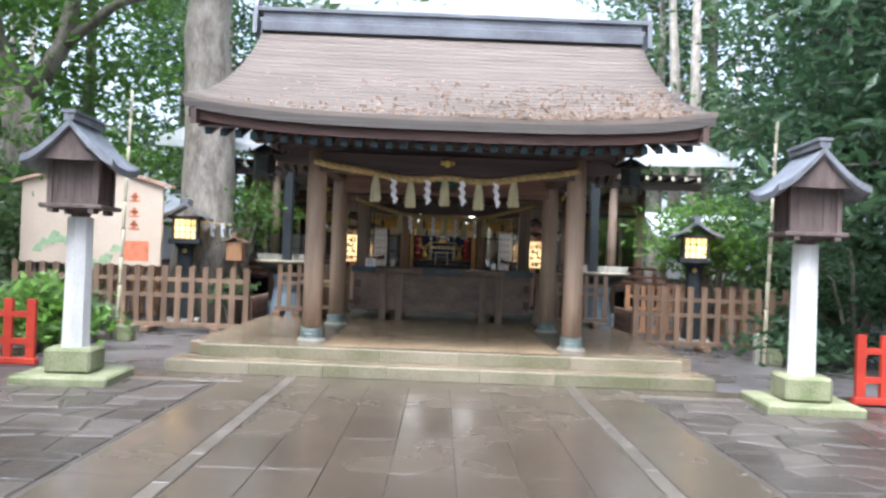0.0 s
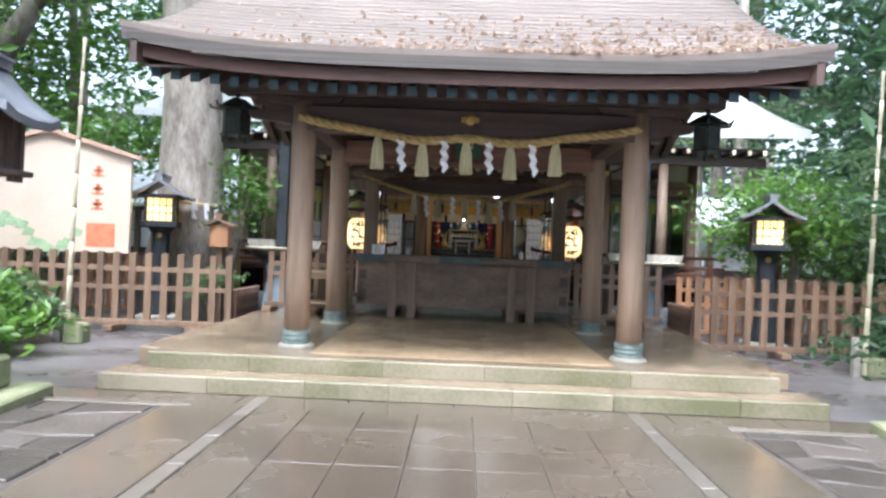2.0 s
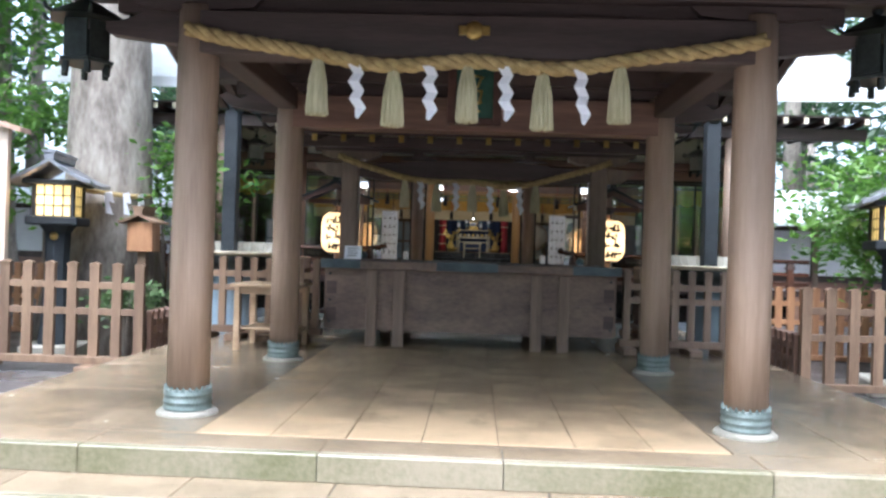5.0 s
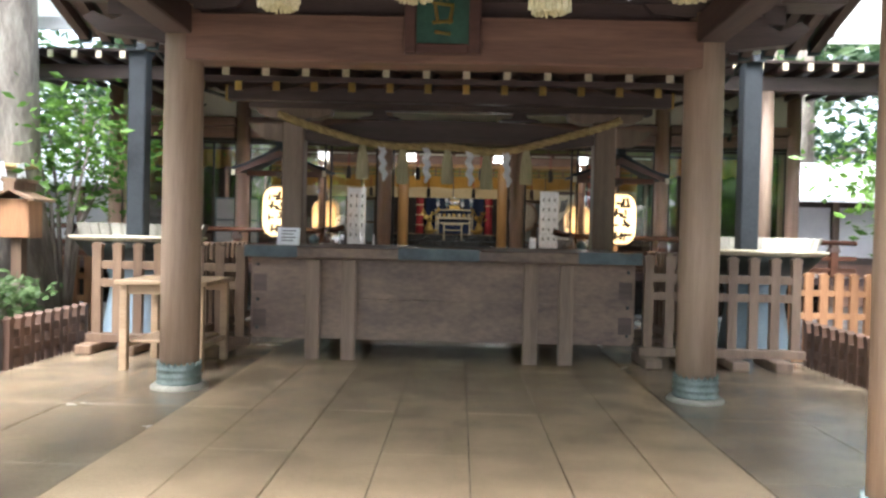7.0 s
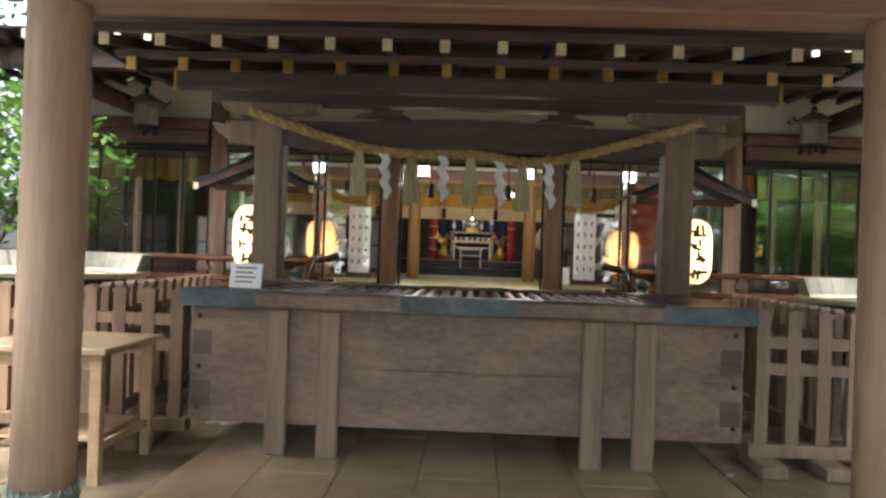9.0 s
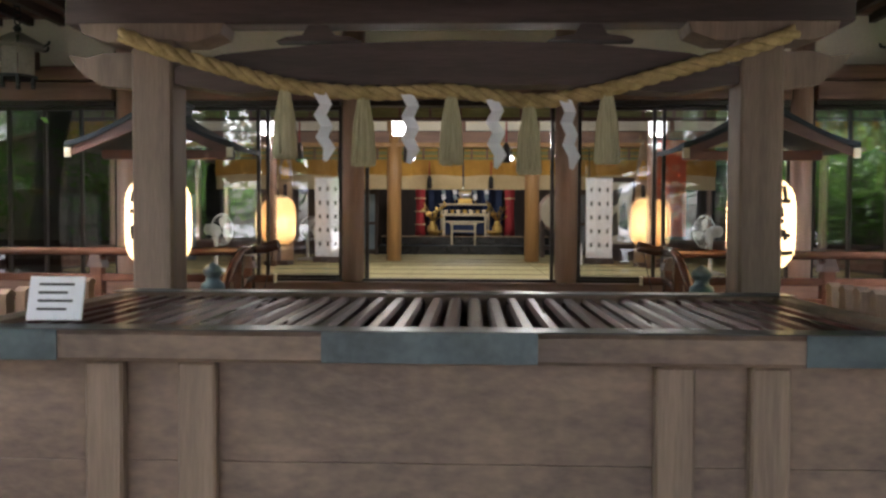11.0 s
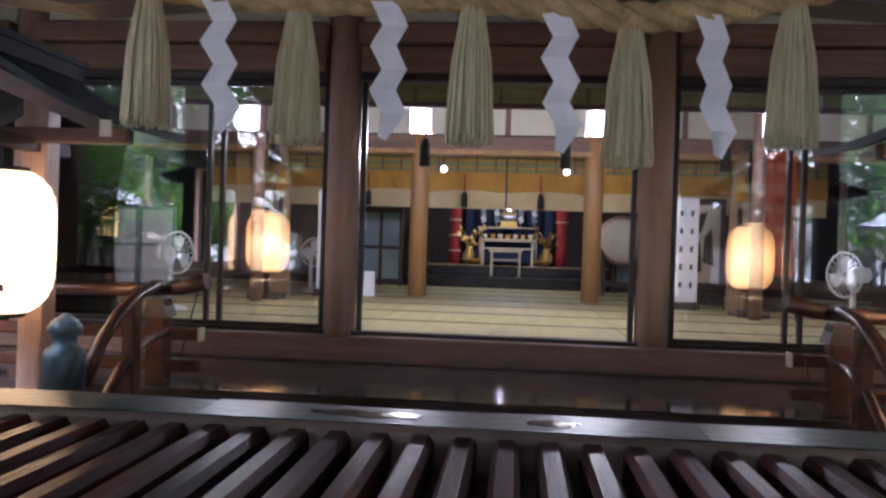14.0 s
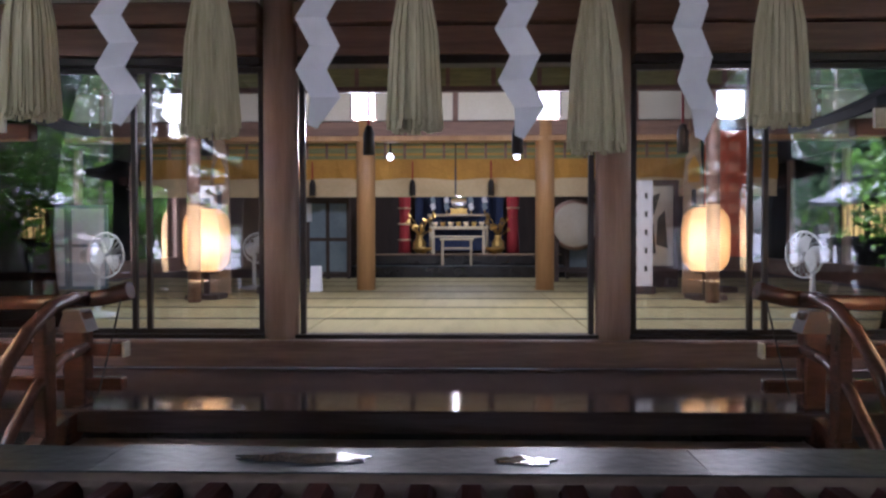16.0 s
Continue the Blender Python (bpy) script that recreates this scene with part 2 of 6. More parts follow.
    black=material("black_lacquer_and_shade", (0.02, 0.018, 0.018), (0.012, 0.011, 0.011), rough=0.22, bump=0.02),
    black_frame=material("brown_black_aluminium", (0.05, 0.038, 0.034), rough=0.35, metal=0.5, bump=0.02),
    tatami=material("tatami_straw", (0.47, 0.41, 0.20), (0.36, 0.31, 0.145), rough=0.6, scale=2, grain=(8, 0.7, 1), fine=60, bump=0.2, vary=0.25),
    cloth_edge=material("dark_cloth_border", (0.045, 0.05, 0.04), rough=0.8, bump=0.1),
    orange_cloth=material("ochre_curtain_cloth", (0.60, 0.33, 0.055), (0.43, 0.22, 0.035), rough=0.8, scale=3, bump=0.1),
    cream_cloth=material("cream_curtain_cloth", (0.74, 0.60, 0.36), (0.62, 0.48, 0.26), rough=0.8, scale=3, bump=0.1),
    bamboo=material("green_bamboo_blind", (0.33, 0.33, 0.13), (0.17, 0.18, 0.07), rough=0.6, scale=5, grain=(1, 1, 25), fine=20, bump=0.4),
    red_cloth=material("red_cloth", (0.42, 0.035, 0.04), (0.25, 0.02, 0.025), rough=0.75, scale=5, grain=(5, 5, 0.5), bump=0.1),
    banner=material("orange_red_banner", (0.68, 0.135, 0.05), (0.5, 0.085, 0.035), rough=0.7, scale=4, bump=0.08),
    plastic=material("white_plastic", (0.78, 0.79, 0.78), (0.7, 0.71, 0.7), rough=0.35, scale=3, bump=0.0),
    drum_skin=material("drum_skin", (0.72, 0.67, 0.57), (0.6, 0.54, 0.43), rough=0.6, scale=4, bump=0.05),
    plaque_green=material("green_plaque_panel", (0.045, 0.12, 0.085), (0.025, 0.07, 0.05), rough=0.45, scale=6, bump=0.08),
    bark=material("grey_tree_bark", (0.36, 0.325, 0.275), (0.15, 0.125, 0.105), rough=0.85, scale=3.2, grain=(1.5, 1.5, 0.6), fine=14, bump=0.9),
    # one even dark tone for hall walls, ceiling, screen bars and corridor
    dark_wood=material("dark_shrine_wall", (0.085, 0.06, 0.047), (0.045, 0.03, 0.024), rough=0.6, scale=2, grain=(4, 4, 0.5), bump=0.15),
    bamboo_pole=material("weathered_bamboo", (0.42, 0.38, 0.27), (0.28, 0.25, 0.17), rough=0.5, scale=5, grain=(4, 4, 0.6), bump=0.1),
    stone=material("grey_stone", (0.36, 0.34, 0.29), (0.21, 0.2, 0.165), rough=0.75, scale=4, fine=45, bump=0.35),
    blue_paint=material("blue_grey_panel", (0.26, 0.34, 0.40), (0.18, 0.24, 0.29), rough=0.5, scale=3, bump=0.05),
    leaf_bright=leaf_material("bright_green_leaves", (0.20, 0.36, 0.06), (0.07, 0.16, 0.03)),
    leaf_mid=leaf_material("green_leaves", (0.18, 0.275, 0.115), (0.085, 0.145, 0.06)),
    leaf_deep=leaf_material("deep_green_leaves", (0.085, 0.16, 0.07), (0.035, 0.075, 0.035)),
    leaf_fallen=leaf_material("fallen_leaves", (0.5, 0.4, 0.32), (0.33, 0.22, 0.15)),
    glass=glass_material("window_glass"),
    lamp_paper=shade_paper("lit_white_paper", (0.9, 0.78, 0.58)),
    lamp_paper_inner=shade_paper("amber_paper", (0.85, 0.58, 0.3)),
    # distance haze is mixed into this leaf colour: greyer than the near trees
    woods_leaf=leaf_material("haze_tinted_leaves", (0.21, 0.265, 0.175), (0.10, 0.135, 0.09)),
    cream_wood=material("cream_altar_wood", (0.62, 0.54, 0.38), (0.48, 0.4, 0.27), rough=0.5, scale=5, bump=0.05),
    lamp_yellow=paper_lamp("lit_lantern_pane", (1.0, 0.64, 0.17), 0.27),
    lamp_white=paper_lamp("lit_white_shade", (1.0, 0.96, 0.9), 0.5),
)

M["slat"].node_tree.nodes["Principled BSDF"].inputs["Specular IOR Level"].default_value = 0.05


# ---- mesh helpers ----
def box(bm, x0, x1, y0, y1, z0, z1):
    v = [bm.verts.new(c) for c in ((x0, y0, z0), (x1, y0, z0), (x1, y1, z0), (x0, y1, z0), (x0, y0, z1), (x1, y0, z1), (x1, y1, z1), (x0, y1, z1))]
    for f in ((3, 2, 1, 0), (4, 5, 6, 7), (0, 1, 5, 4), (1, 2, 6, 5), (2, 3, 7, 6), (3, 0, 4, 7)):
        bm.faces.new([v[i] for i in f])
    return v


def rbox(x0, x1, y0, y1, z0, z1, bevel=0.008):
    bm = bmesh.new()
    box(bm, x0, x1, y0, y1, z0, z1)
    if bevel:
        bmesh.ops.bevel(bm, geom=bm.edges[:], offset=bevel, segments=1, affect="EDGES")
    return bm


def lathe(bm, profile, n=16, cx=0, cy=0, ridge=None):
    """Turns (radius, height) pairs about an upright axis."""
    rings = []
    for r, z in profile:
        rings.append([bm.verts.new((cx + r * (ridge(i, z) if ridge else 1) * math.cos(2 * math.pi * i / n), cy + r * (ridge(i, z) if ridge else 1) * math.sin(2 * math.pi * i / n), z)) for i in range(n)])
    for a, b in zip(rings, rings[1:]):
        for i in range(n):
            f = bm.faces.new((a[i], a[(i + 1) % n], b[(i + 1) % n], b[i]))
            f.smooth = n > 8
    if profile[0][0] > 0.001:
        bm.faces.new(rings[0][::-1])
    if profile[-1][0] > 0.001:
        bm.faces.new(rings[-1])
    return bm


def lathed(profile, n=16, cx=0, cy=0, ridge=None):
    return lathe(bmesh.new(), profile, n, cx, cy, ridge)


def tube(bm, pts, radii, n=8, smooth=True):
    pts = [Vector(p) for p in pts]
    if not isinstance(radii, (list, tuple)):
        radii = [radii] * len(pts)
    rings, side = [], None
    for i, p in enumerate(pts):
        d = (pts[min(i + 1, len(pts) - 1)] - pts[max(i - 1, 0)]).normalized()
        if side is None:
            side = d.orthogonal().normalized()
        side = (side - d * side.dot(d)).normalized()
        up = d.cross(side)
        rings.append([bm.verts.new(p + radii[i] * (math.cos(2 * math.pi * k / n) * side + math.sin(2 * math.pi * k / n) * up)) for k in range(n)])
    for a, b in zip(rings, rings[1:]):
        for k in range(n):
            bm.faces.new((a[k], a[(k + 1) % n], b[(k + 1) % n], b[k])).smooth = smooth
    bm.faces.new(rings[0][::-1])
    bm.faces.new(rings[-1])
    return bm


def prism(bm, poly, axis, a, b):
    """A polygon drawn in the two other axes (in order), extruded along axis from a to b."""
    def at(p, s):
        return {"x": (s, p[0], p[1]), "y": (p[0], s, p[1]), "z": (p[0], p[1], s)}[axis]
    va, vb = [bm.verts.new(at(p, a)) for p in poly], [bm.verts.new(at(p, b)) for p in poly]
    n = len(poly)
    bm.faces.new(va[::-1])
    bm.faces.new(vb)
    for i in range(n):
        bm.faces.new((va[i], va[(i + 1) % n], vb[(i + 1) % n], vb[i]))
    return bm


def solid(bm, rows, thick):
    """A closed sheet: rows of points, thickened straight down by thick."""
    top = [[bm.verts.new(p) for p in row] for row in rows]
    low = [[bm.verts.new((p[0], p[1], p[2] - thick)) for p in row] for row in rows]
    h, w = len(rows), len(rows[0])
    for i in range(h - 1):
        for j in range(w - 1):
            bm.faces.new((top[i][j], top[i][j + 1], top[i + 1][j + 1], top[i + 1][j])).smooth = True
            bm.faces.new((low[i][j], low[i + 1][j], low[i + 1][j + 1], low[i][j + 1])).smooth = True
    for i in range(h - 1):
        bm.faces.new((top[i][0], top[i + 1][0], low[i + 1][0], low[i][0]))
        bm.faces.new((top[i][-1], low[i][-1], low[i + 1][-1], top[i + 1][-1]))
    for j in range(w - 1):
        bm.faces.new((top[0][j], low[0][j], low[0][j + 1], top[0][j + 1]))
        bm.faces.new((top[-1][j], top[-1][j + 1], low[-1][j + 1], low[-1][j]))
    return bm


def mesh_of(name, bm, mat):
    bmesh.ops.recalc_face_normals(bm, faces=bm.faces[:])
    me = bpy.data.meshes.new(name)
    bm.to_mesh(me)
    bm.free()
    me.materials.append(mat)
    return me


def part(name, bm, mat, parent=None, label="", at=None):
    me = bm if isinstance(bm, bpy.types.Mesh) else mesh_of(name, bm, mat)
    ob = new(name, me)
    ob.parent = parent
    if at:
        ob.matrix_basis = at if isinstance(at, Matrix) else Matrix.Translation(at)
    return tagged(ob, label)


def thing(name, label, category, group="", at=(0, 0, 0), rz=0, kind=""):
    return_ob = new(name)
    return_ob.empty_display_size = 0.1
    return_ob.matrix_basis = pose(*at, 0, 0, rz)
    return tagged(return_ob, label, category, group, kind)


def structure(name, bm, mat, label, category):
    return tagged(part(name, bm, mat), label, category, kind="structure")


def shifted(me, parent, name, spots, label=""):
    return [part(name, me, None, parent, label, s) for s in spots]


G = -0.28


# the hall and its porch are drawn at their own scale and set in place by this
HALL = Matrix.Translation((0, 14.812, 1.34)) @ Matrix.Scale(0.89, 4) @ Matrix.Translation((0, -15.361, -1.393))


def set_in_place(before):
    for ob in [o for o in scene.objects if o not in before and o.parent is None]:
        ob.matrix_basis = HALL @ ob.matrix_basis


# ---- ground ----
bm = bmesh.new()
for x0, x1, y0, y1 in ((-900, 900, -900, 900),):
    vs = [bm.verts.new(c) for c in ((x0, y0, G - 0.02), (x1, y0, G - 0.02), (x1, y1, G - 0.02), (x0, y1, G - 0.02))]
    bm.faces.new(vs)
structure("ground", bm, M["earth"], "damp brown earth under the trees", "ground")
apron = structure("pavement", rbox(-4.6, 4.6, -7, 9.86, G - 0.1, G - 0.012, 0), M["mortar"], "wet stone paving leading up to the shrine steps", "pavement")
side_path_l = structure("pavement_side", rbox(-7.5, -3.2, 9.88, 14.9, G - 0.1, G - 0.004, 0), M["concrete"], "wet grey concrete beside the steps", "pavement")
side_path_r = structure("pavement_side", rbox(3.2, 7.5, 9.88, 14.9, G - 0.1, G - 0.004, 0), M["concrete"], "wet grey concrete beside the steps", "pavement")
platform = structure("floor", rbox(-2.88, 2.88, 10.62, 20.0, G - 0.1, -0.012, 0), M["side_floor"], "worn stone platform floor under the canopy, wet", "floor")
lower_step = structure("step_lower", rbox(-3.14, 3.14, 10.0, 10.75, G - 0.1, -0.152, 0), M["mortar"], "lower stone step of the platform", "step")
upper_step = structure("step_upper", rbox(-2.86, 2.86, 10.36, 10.64, -0.151, -0.02, 0), M["mortar"], "upper stone step of the platform, mossy", "step")

# ---- canopy over the platform ----
canopy = thing("shrine_canopy", "open timber shrine canopy with a brown bark-shingle roof", "canopy")
RIDGE_Y, EAVE_Y, RIDGE_Z, EAVE_Z = 12.25, 9.75, 4.40, 2.745


def roof_z(v, u=0.0):
    return EAVE_Z + (RIDGE_Z - EAVE_Z) * (1 - abs(v)) ** 1.3 + 0.17 * abs(u) ** 3.5 * abs(v) ** 2


def roof_rows(grow=0.0, drop=0.0, v0=-1.0, v1=1.0, count=28):
    rows = []
    for i in range(count + 1):
        v = v0 + (v1 - v0) * i / count
        half = 2.72 + 0.33 * abs(v) ** 2.2 + grow
        rows.append([(half * u, RIDGE_Y + v * (RIDGE_Y - EAVE_Y), roof_z(v, u) - drop) for u in [-1 + k / 10 for k in range(21)]])
    return rows


roof = part("roof", solid(bmesh.new(), roof_rows(), 0.05), M["thatch"], canopy, "brown bark-shingle roof strewn with leaves")
part("roof_edge", solid(bmesh.new(), roof_rows(-0.02, 0.052), 0.105), M["eave"], canopy, "thick layered shingle edge, its shadow in the colour")
# shingle courses: thin raised rows that follow the slope
for i in range(22):
    v = -0.985 + i * 0.0405
    rows = []
    for dv, dz in ((0.0, 0.006), (0.036, 0.004)):
        half = 2.72 + 0.33 * abs(v + dv) ** 2.2 - 0.01
        rows.append([(half * u, RIDGE_Y + (v + dv) * (RIDGE_Y - EAVE_Y), roof_z(v + dv, u) + dz) for u in [-1 + k / 10 for k in range(21)]])
    part("shingle_course", solid(bmesh.new(), rows, 0.008), M["thatch"], roof)
for w, y0, z0, z1 in ((2.72, 12.02, 4.28, 4.42), (2.76, 12.06, 4.42, 4.48), (2.72, 12.09, 4.48, 4.57), (2.80, 12.05, 4.57, 4.63)):
    part("ridge_course", rbox(-w, w, y0, 24.5 - y0, z0, z1, 0.008), M["ridge"], canopy, "grey ridge cap course")
for sx in (-1, 1):
    bm = prism(bmesh.new(), [(12.05, 4.25), (12.45, 4.25), (12.40, 4.66), (12.32, 4.80), (12.18, 4.80), (12.10, 4.66)], "x", sx * 2.80, sx * 2.86)
    part("ridge_end", bm, M["ridge"], canopy)
    # bargeboard under the gable edge
    rows_a = [r[-1 if sx > 0 else 0] for r in roof_rows(-0.10, 0.158)]
    bm = bmesh.new()
    for (a, b) in zip(rows_a, rows_a[1:]):
        for q in ((a, b),):
            vs = [bm.verts.new(c) for c in (q[0], q[1], (q[1][0], q[1][1], q[1][2] - 0.2), (q[0][0], q[0][1], q[0][2] - 0.2))]
            vt = [bm.verts.new((c.co.x - sx * 0.06, c.co.y, c.co.z)) for c in vs]
            bm.faces.new(vs), bm.faces.new(vt[::-1])
            for k in range(4):
                bm.faces.new((vs[k], vs[(k + 1) % 4], vt[(k + 1) % 4], vt[k]))
    bmesh.ops.remove_doubles(bm, verts=bm.verts[:], dist=0.0005)
    part("bargeboard", bm, M["beam_y"], canopy)
    # gable wall
    poly = [(y, z - 0.2) for _, y, z in [r[10] for r in roof_rows(0, 0.0, -0.62, 0.62, 12)]]
    part("gable_panel", prism(bmesh.new(), [(10.75, 2.72)] + poly + [(13.75, 2.72)], "x", sx * 2.30, sx * 2.36), M["beam_y"], canopy)
for y0, y1 in ((9.83, 9.88), (14.62, 14.67)):
    rows = [[(3.0 * u, yy, roof_z(1, u) - 0.160) for u in [-1 + k / 10 for k in range(21)]] for yy in (y0, y1)]
    part("fascia", solid(bmesh.new(), rows, 0.11), M["red_wood"], canopy, "red-brown eave board")
raft = prism(bmesh.new(), [(9.98, 2.395), (9.98, 2.475), (11.6, 3.08), (11.6, 3.0)], "x", -0.035, 0.035)
raft = mesh_of("rafter", raft, M["beam_y"])
tipm = mesh_of("rafter_tip", prism(bmesh.new(), [(9.96, 2.385), (9.96, 2.47), (10.0, 2.488), (10.0, 2.392)], "x", -0.042, 0.042), M["teal"])
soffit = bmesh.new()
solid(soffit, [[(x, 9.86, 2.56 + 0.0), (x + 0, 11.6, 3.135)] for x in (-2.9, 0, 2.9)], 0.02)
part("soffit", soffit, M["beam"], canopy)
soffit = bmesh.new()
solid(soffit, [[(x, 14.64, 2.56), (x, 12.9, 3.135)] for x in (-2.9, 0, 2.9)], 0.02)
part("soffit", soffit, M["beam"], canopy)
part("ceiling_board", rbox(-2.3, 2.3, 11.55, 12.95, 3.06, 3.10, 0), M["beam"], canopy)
back = Matrix.Translation((0, 2 * RIDGE_Y, 0)) @ Matrix.Diagonal((1, -1, 1, 1))
for i in range(33):
    x = -2.8 + i * 0.175
    for flip in (0, 1):
        m = Matrix.Translation((x, 0, 0.10 * abs(x / 2.9) ** 3.5))
        r = part("rafter", raft, None, canopy, "", (back @ m) if flip else m)
        part("rafter_tip", tipm, None, r, "teal painted tip")
# beams
part("front_beam", rbox(-1.66, 1.66, 11.02, 11.26, 2.20, 2.46), M["beam"], canopy, "dark front tie beam")
part("front_purlin", rbox(-2.55, 2.55, 11.0, 11.28, 2.56, 2.74), M["beam"], canopy)
part("front_board", rbox(-2.2, 2.2, 11.1, 11.18, 2.46, 2.56, 0.002), M["beam"], canopy)
part("front_upper_board", rbox(-2.3, 2.3, 11.1, 11.16, 2.742, 2.95, 0.002), M["beam"], canopy)
part("back_beam", rbox(-1.66, 1.66, 13.48, 13.72, 2.14, 2.44), M["hall_beam"], canopy, "brown rear tie beam")
part("back_purlin", rbox(-2.55, 2.55, 13.47, 13.73, 2.56, 2.74), M["beam"], canopy)
part("back_board", rbox(-2.2, 2.2, 13.56, 13.64, 2.44, 2.56, 0.002), M["beam"], canopy)
for sx in (-1, 1):
    part("side_beam", rbox(sx * 1.70 - 0.09, sx * 1.70 + 0.09, 11.27, 13.47, 2.30, 2.48), M["beam_y"], canopy)
    part("side_purlin", rbox(sx * 1.70 - 0.08, sx * 1.70 + 0.08, 11.3, 13.45, 2.6, 2.75), M["beam_y"], canopy)
    for y in (11.14, 13.6):
        # bracket block on the pillar
        bm = prism(bmesh.new(), [(-0.42, 2.55), (0.42, 2.55), (0.36, 2.49), (0.18, 2.47), (-0.18, 2.47), (-0.36, 2.49)], "y", y - 0.09, y + 0.09)
        part("bracket", bm, M["beam"], canopy, "", (sx * 1.70, 0, 0))
        ends = prism(bmesh.new(), [(0, 2.26), (0.5, 2.32), (0.62, 2.42), (0.55, 2.46), (0.42, 2.40), (0.3, 2.46), (0, 2.46)], "y", y - 0.05, y + 0.05)
        nose = part("beam_nose", ends, M["beam"], canopy, "carved beam end")
        nose.matrix_basis = Matrix.Translation((sx * 1.74, 0, 0)) @ Matrix.Diagonal((sx, 1, 1, 1))
for x in (-1.1, 1.1):
    bm = prism(bmesh.new(), [(-0.28, 2.742), (0.28, 2.742), (0.16, 2.86), (0.07, 2.95), (-0.07, 2.95), (-0.16, 2.86)], "y", 10.98, 11.06)
    part("strut", bm, M["beam"], canopy, "", (x, 0, 0))

pil = lathed([(0.127, 0.14), (0.128, 1.0), (0.126, 2.0), (0.122, 2.5)], 24)
pil_me = mesh_of("shaft", pil, M["old_wood"])


band_me = mesh_of("band", lathed([(0.142, 0.03), (0.147, 0.036), (0.147, 0.044), (0.141, 0.05), (0.141, 0.072), (0.147, 0.078), (0.147, 0.086), (0.141, 0.092), (0.140, 0.116), (0.146, 0.122), (0.146, 0.13), (0.140, 0.136), (0.139, 0.153), (0.131, 0.158)], 28), M["patina"])
bm = bmesh.new()
for i in range(22):
    a = 2 * math.pi * i / 22
    c, s_ = math.cos(a), math.sin(a)
    p = [Vector((0.143 * math.cos(a + d), 0.143 * math.sin(a + d), z)) for d, z in ((-0.12, 0.146), (0.12, 0.146), (0, 0.178))]
    o = Vector((c, s_, 0)) * 0.012
    va = [bm.verts.new(q) for q in p]
    vb = [bm.verts.new(q - o) for q in p]
    bm.faces.new(va), bm.faces.new(vb[::-1])
    for k in range(3):
        bm.faces.new((va[k], vb[k], vb[(k + 1) % 3], va[(k + 1) % 3]))
petal_me = mesh_of("petal_rim", bm, M["patina"])
foot_me = mesh_of("base_stone", lathed([(0.185, -0.012), (0.185, 0.012), (0.165, 0.03)], 24), M["stone"])
for sx in (-1, 1):
    for y in (11.14, 13.6):
        p = thing("canopy_pillar", "round weathered wooden pillar with a green bronze foot band", "pillar", "pillars of the canopy", (sx * 1.70, y, 0))
        part("shaft", pil_me, None, p)
        b = part("band", band_me, None, p, "green patinated bronze band")
        part("petal_rim", petal_me, None, b)
        part("base_stone", foot_me, None, p, "pale round base stone")

# gilt crest on the front beam, plaque on the rear beam
crest = thing("beam_crest", "small gilt crest on the dark front beam", "ornament", at=(0.0, 11.005, 2.36))
bm = lathed([(0.055, -0.012), (0.055, 0.006), (0.03, 0.014)], 16)
part("boss", bm, M["gold"], crest, "", pose(0, 0, 0, 90, 0, 0))
for a in (-1, 1):
    bm = rbox(-0.03, 0.03, -0.008, 0.008, -0.028, 0.028, 0.003)
    part("wing", bm, M["gold"], crest, "", (a * 0.062, 0, 0))
plaque = thing("name_plaque", "green framed plaque with raised gold writing", "plaque", at=(0.0, 13.40, 2.18))
part("panel", rbox(-0.17, 0.17, -0.01, 0.02, 0.06, 0.52, 0.004), M["plaque_green"], plaque)
for x0, x1, z0, z1 in ((-0.24, -0.165, 0, 0.58), (0.165, 0.24, 0, 0.58), (-0.164, 0.164, 0, 0.062), (-0.164, 0.164, 0.518, 0.58)):
    part("frame", rbox(x0, x1, -0.03, 0.025, z0, z1, 0.008), M["red_wood"], plaque, "red-brown frame")
for k, (x, z, w, h, r) in enumerate(((0, .44, .16, .02, 12), (-.03, .39, .02, .12, -18), (.04, .38, .02, .1, 22), (0, .31, .14, .02, 6), (-.04, .25, .02, .1, -10), (.05, .24, .02, .11, 10), (0, .2, .13, .02, -6), (0, .13, .1, .02, 8))):
    part("stroke", rbox(-w / 2, w / 2, -0.018, -0.011, -h / 2, h / 2, 0.003), M["gold"], plaque, "gold brush stroke", pose(x, 0, z, 0, r, 0))


# ---- sacred ropes ----
def rope_mesh(pts, r, turns, strands=3):
    """Straw strands twisted round a hanging line."""
    line = [Vector(p) for p in pts]
    out = []
    for s in range(strands):
        bm = bmesh.new()
        path = []
        steps = len(line) * 6
        for i in range(steps + 1):
            f = i / steps * (len(line) - 1)
            k = min(int(f), len(line) - 2)
            p = line[k].lerp(line[k + 1], f - k)
            d = (line[k + 1] - line[k]).normalized()
            side = Vector((0, 1, 0))
            up = d.cross(side)
            a = 2 * math.pi * (turns * i / steps + s / strands)
            path.append(p + r * 0.52 * (math.cos(a) * side + math.sin(a) * up))
        tube(bm, path, r * 0.60, 7)
        out.append(mesh_of("strand", bm, M["straw"]))
    return out


def tassel(height, width):
    rnd = random.Random(7)
    t = thing("straw_tassel", "pale straw tassel hanging from the sacred rope", "tassel")
    bm = bmesh.new()
    for i in range(150):
        a, q = rnd.uniform(0, 2 * math.pi), math.sqrt(rnd.uniform(0.25, 1))
        x0, y0 = 0.2 * width * q * math.cos(a), 0.2 * width * q * math.sin(a)
        x1, y1 = 0.5 * width * q * math.cos(a), 0.5 * width * q * math.sin(a)
        zb = -height + rnd.uniform(0, 0.035) * height * 2
